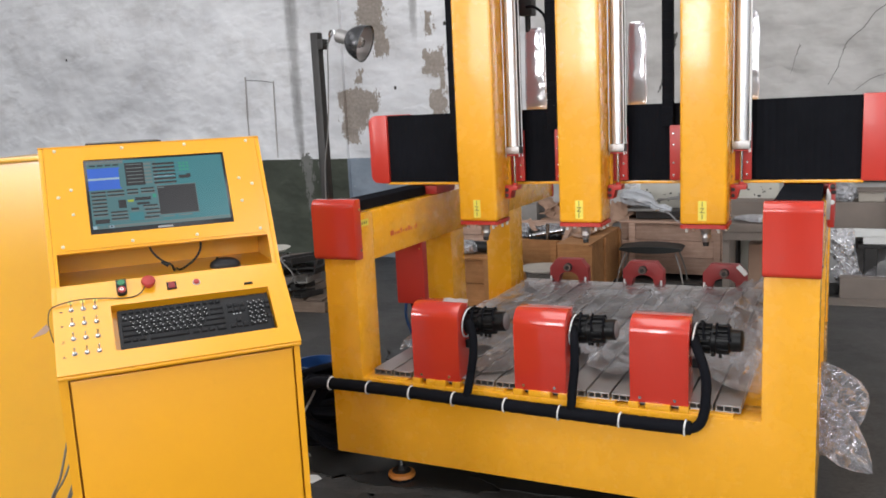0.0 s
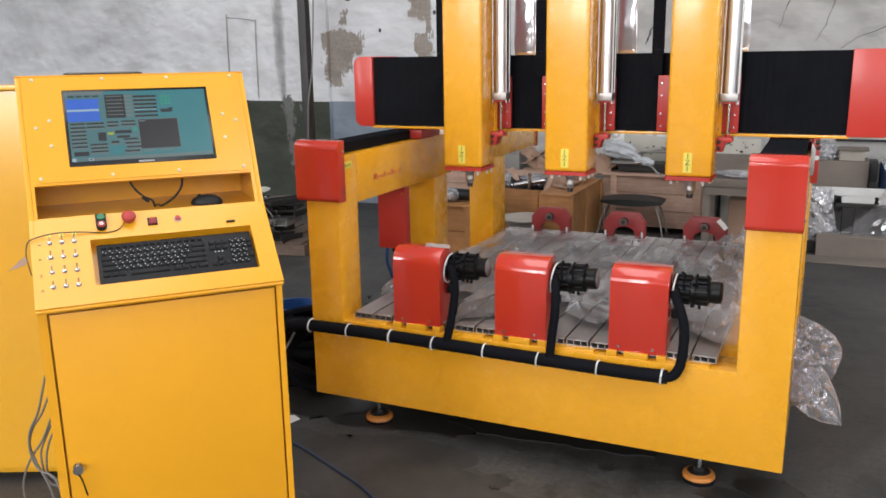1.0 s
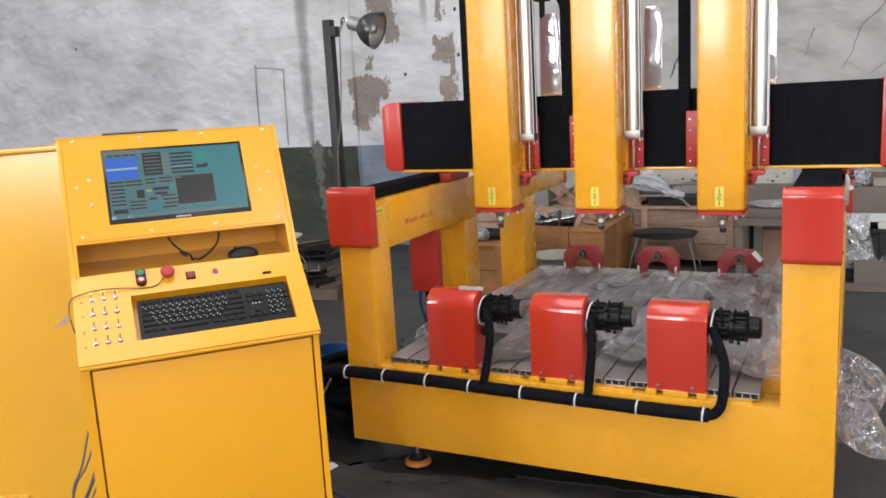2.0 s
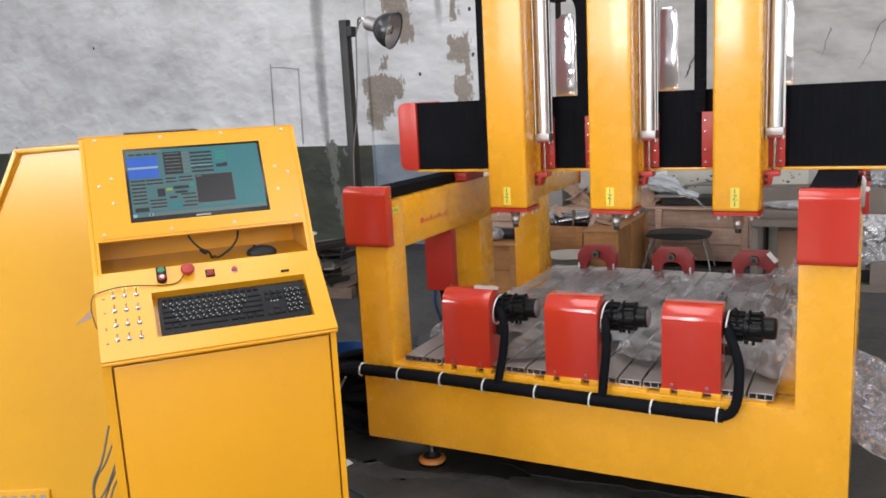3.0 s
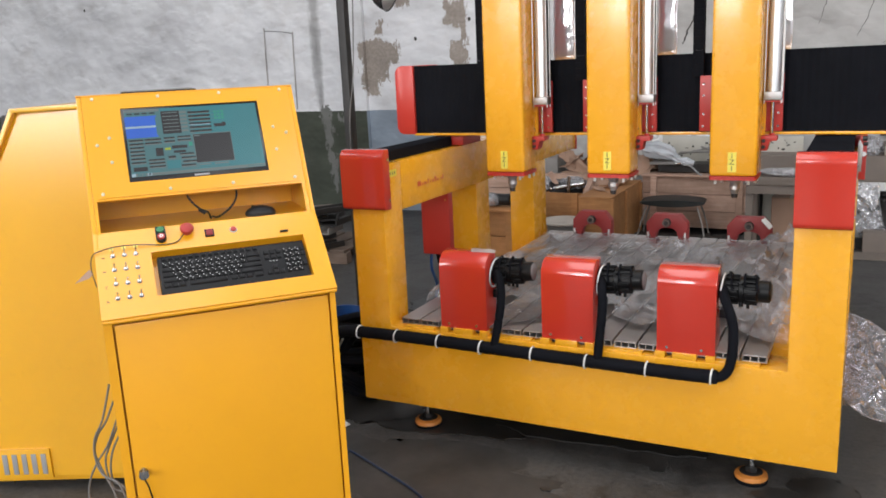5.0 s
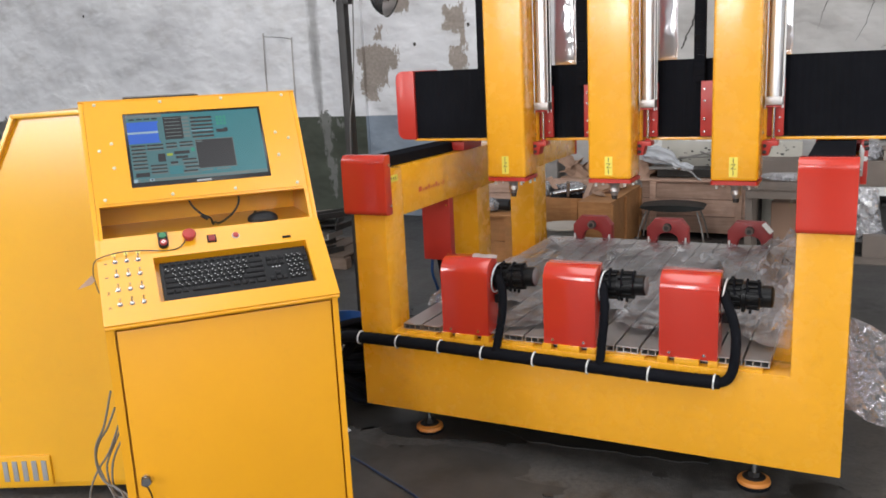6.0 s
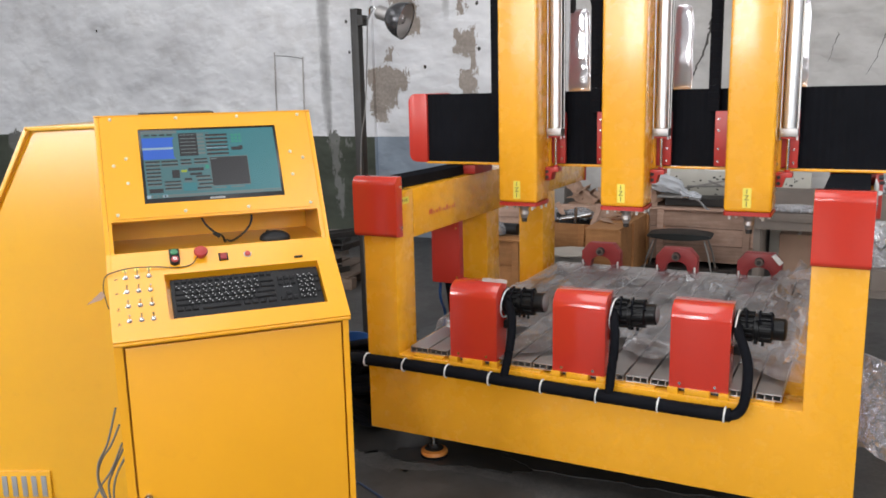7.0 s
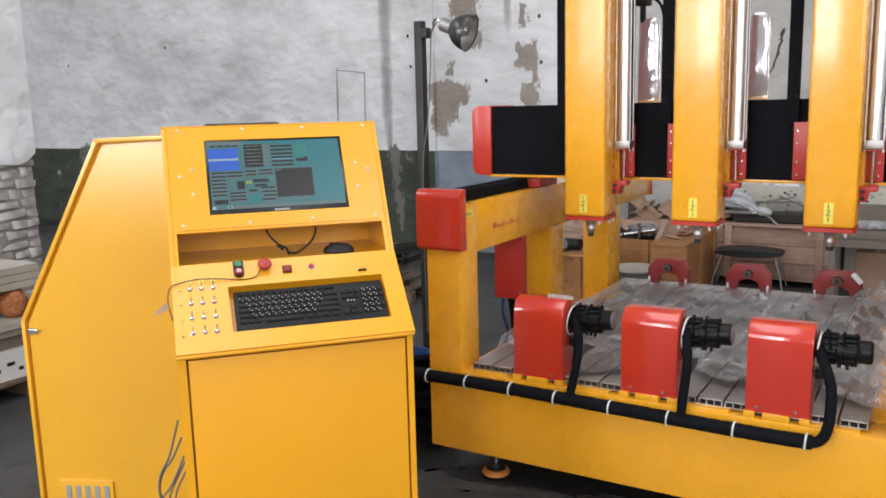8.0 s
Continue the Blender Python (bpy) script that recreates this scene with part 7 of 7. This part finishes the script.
part("shelf_plank", box(0.0, 1.1, 0.0, 0.18, 0.371, 0.400, 0.003, 1), DARK_METAL, STACK)
carton("cardboard_box", pose(0.33, 7.61, 0, 0, 0, 1), 0.75, 0.12, 0.175, CARD_GREY, "open low cardboard tray on the floor", False)
t = thing("cardboard_sheet", pose(0.20, 7.35, 0.0), "flattened cardboard sheet on the floor", "cardboard", local=True)
part("sheet", box(0, 1.0, 0, 0.25, 0, 0.008, 0.002, 1), CARD_GREY, t)

# grey work table
TB = thing("work_table", pose(-0.56, 7.2, 0), "worn brown-grey work table with a film sheet", "table", local=True)
part("tabletop", box(0, 0.62, 0, 0.5, 0.60, 0.665, 0.004), CARD_GREY, TB)
part("apron", box(0.03, 0.59, 0.01, 0.03, 0.53, 0.60), CARD_GREY, TB)
for x in (0.02, 0.545):
    for y in (0.03, 0.42):
        part("leg", box(x, x + 0.055, y, y + 0.05, 0, 0.60, 0.003), CARD_GREY, TB)
film_bundle("wrapped_part", pose(-0.25, 7.35, 0.666), 0.18, 0.12, 0.025, 3.3, "flat sheet of plastic film on a work table")
carton("cardboard_box", pose(-0.36, 7.44, 0), 0.30, 0.30, 0.46, CARD, "tall tan cardboard box under the work table")
plank_box("wooden_crate", pose(-0.04, 7.45, 0), 0.22, 0.2, 0.30, 3, "small dark crate under the work table", DARK_METAL)

# stool
ST = thing("stool", pose(-1.225, 7.78, 0, 0, 0, 4), "black padded stool with thin steel legs", "stool", local=True)
seat = bmesh.new()
bmesh.ops.create_cube(seat, size=1)
bmesh.ops.subdivide_edges(seat, edges=seat.edges, cuts=6, use_grid_fill=True)
for v in seat.verts:
    x, y, z = v.co
    v.co = Vector((x * 0.56, y * 0.36 * (1 - 0.9 * x * x), 0.350 + z * 0.062 * (1 - 2.6 * x * x)))
bmesh.ops.bevel(seat, geom=[e for e in seat.edges if e.calc_face_angle(0) > 1], offset=0.015, segments=2, affect="EDGES")
part("seat", seat, FABRIC, ST)
for sx in (-1, 1):
    part("leg", tube([(sx * 0.22, -0.12, 0.32), (sx * 0.27, -0.16, 0.16), (sx * 0.30, -0.18, 0.0)], 0.0075, 8), GREY_STEEL, ST)
    part("leg", tube([(sx * 0.22, 0.12, 0.32), (sx * 0.27, 0.16, 0.16), (sx * 0.30, 0.18, 0.0)], 0.0075, 8), GREY_STEEL, ST)
    part("foot_rail", box(sx * 0.30 - 0.02, sx * 0.30 + 0.02, -0.22, 0.22, 0.0, 0.03, 0.004), DARK_METAL, ST)
t = thing("iron_bar", pose(-1.55, 7.62, 0, 0, 0, 2), "black iron bar lying on the floor", "bar", local=True)
part("bar", box(0, 0.78, 0, 0.10, 0, 0.06, 0.004), DARK_METAL, t)

# wire reel
RL = thing("cable_reel", pose(-1.93, 6.79, 0), "wire reel with pale wooden flanges standing upright", "cable reel", local=True)
part("flange", lathe([(0.0, 0.315), (0.197, 0.315), (0.200, 0.322), (0.197, 0.332), (0.0, 0.332)], 36, cap=False), PALE_WOOD, RL)
part("flange", lathe([(0.0, 0.0), (0.197, 0.0), (0.200, 0.008), (0.197, 0.018), (0.0, 0.018)], 36, cap=False), PALE_WOOD, RL)
wind = [(0.0, 0.018)]
for k in range(17):
    wind += [(0.138, 0.019 + 0.0174 * k), (0.147, 0.0275 + 0.0174 * k)]
wind.append((0.0, 0.3145))
part("winding", lathe(wind, 36, cap=False), GREY_STEEL, RL)

# pallet of machine parts by the north wall, left of the router
def pallet(m, lx, ly, label):
    t = thing("pallet", m, label, "pallet", local=True)
    for k in range(6):
        part("deck_board", box(k * lx / 6 + 0.01, (k + 1) * lx / 6 - 0.02, 0, ly, 0.10, 0.122, 0.003, 1), OLD_WOOD, t)
    for y in (0.0, ly / 2 - 0.05, ly - 0.1):
        part("bearer", box(0, lx, y, y + 0.1, 0.0, 0.0985, 0.003, 1), OLD_WOOD, t)


pallet(pose(-4.75, 5.9, 0, 0, 0, 8), 1.1, 0.8, "weathered wooden pallet under iron parts")
r5 = random.Random(11)
for layer in range(6):
    for k in range(4):
        x = -4.65 + 0.23 * k + r5.uniform(-0.05, 0.05)
        z = 0.124 + 0.066 * layer
        m = pose(x, 5.98 + r5.uniform(-0.04, 0.12), z, r5.uniform(-2, 2), r5.uniform(-3, 3), r5.uniform(-40, 40))
        t = thing("machine_part", m, "greasy dark iron machine part on a pallet", "machine part", "stacked iron parts", local=True)
        lx, ly = r5.uniform(0.12, 0.24), r5.uniform(0.22, 0.5)
        mat = r5.choice((DARK_METAL, RUST, DARK_METAL, DARK_METAL, GREY_STEEL))
        shape = r5.randrange(3)
        if shape == 0:
            part("casting", prism([(0, 0), (lx, 0), (lx, 0.018), (lx * 0.65, 0.024), (lx * 0.6, 0.052), (lx * 0.3, 0.052), (lx * 0.25, 0.022), (0, 0.016)], "y", 0, ly, 0.003), mat, t)
        elif shape == 1:
            part("casting", prism([(0, 0), (lx, 0), (lx, 0.05), (lx - 0.012, 0.05), (lx - 0.012, 0.014), (0.012, 0.014), (0.012, 0.05), (0, 0.05)], "y", 0, ly, 0.002), mat, t)
        else:
            part("casting", box(0, lx, 0, ly, 0, 0.03, 0.006), mat, t)
            part("boss", cyl((lx / 2, ly * 0.3, 0.029), (lx / 2, ly * 0.3, 0.058), r5.uniform(0.03, 0.055), 16, bev=0.003), r5.choice((DARK_METAL, STEEL)), t)
        part("bolt", cyl((lx * 0.2, -0.012, 0.014), (lx * 0.2, 0.004, 0.014), 0.010, 6), STEEL, t)
DISH = thing("metal_dish", pose(-4.22, 6.10, 0.515, 3, -2, 0), "pale dented metal dish on a pile of iron parts", "dish", local=True)
part("dish", lathe([(0.0, 0.0), (0.13, 0.0), (0.165, 0.020), (0.172, 0.021), (0.166, 0.026), (0.13, 0.007), (0.0, 0.007)], 30, cap=False), OFFWHITE, DISH)
for k in range(7):
    x0 = -4.62 + 0.12 * k
    loose_cable("loose_cable", [(x0, 5.93, 0.52 - 0.03 * (k % 3)), (x0 + r5.uniform(-0.1, 0.1), 5.85, 0.50 - 0.05 * (k % 3)), (x0 + r5.uniform(-0.15, 0.15), 5.83, 0.36), (x0 + r5.uniform(-0.15, 0.15), 5.86, 0.22), (x0 + r5.uniform(-0.1, 0.1), 5.84, 0.13)], 0.007 + 0.003 * (k % 3), r5.choice((RUBBER, RUBBER, CABLE_GREY)), "tangled dark cable hanging over iron parts")

# stores beside the brick pillar
pallet(pose(-5.15, 2.2, 0, 0, 0, 3), 0.75, 0.92, "low wooden pallet beside a brick pillar")
WB = carton("white_box", pose(-5.05, 2.25, 0.123), 0.56, 0.86, 0.185, WHITE_P, "white box with dark markings on a pallet", False)
for y, z, w in ((0.70, 0.09, 0.05), (0.77, 0.05, 0.03), (0.62, 0.06, 0.04), (0.55, 0.11, 0.05)):
    part("printed_mark", box(0.5595, 0.5615, y, y + w, z, z + 0.022), INK, WB)
carton("cardboard_box", pose(-5.05, 2.25, 0.309), 0.54, 0.84, 0.078, CARD_GREY, "flat brown cardboard box on a white box", False)
for k in range(2):
    t = thing("timber_plank", pose(-5.1 + 0.015 * k, 2.2, 0.388 + 0.046 * k, 0, 0, -1.5 * k), "pale dusty timber plank", "plank", "stacked planks", local=True)
    part("plank", box(0, 0.62, 0, 0.94, 0, 0.045, 0.003, 1), PALE_WOOD, t)
t = thing("timber_block", pose(-5.15, 2.3, 0.481), "dusty timber block carrying planks", "timber", local=True)
part("block", box(0, 0.42, 0, 0.86, 0, 0.170, 0.004, 1), PALE_WOOD, t)
for k in range(3):
    t = thing("timber_plank", pose(-5.15 + 0.02 * k, 2.2, 0.652 + 0.046 * k, 0, 0, 1.2 * k), "pale dusty timber plank", "plank", "stacked planks", local=True)
    part("plank", box(0, 0.62, 0, 1.02, 0, 0.045, 0.003, 1), PALE_WOOD, t)
SB = thing("orange_sack", pose(-4.60, 3.09, 0.481), "small faded orange sack on stacked planks", "sack", local=True)
part("sack", bag_mesh(0, 0, 0.085, 0.09, 0.07, 0.085, 1.1, 0.10), SACK, SB)
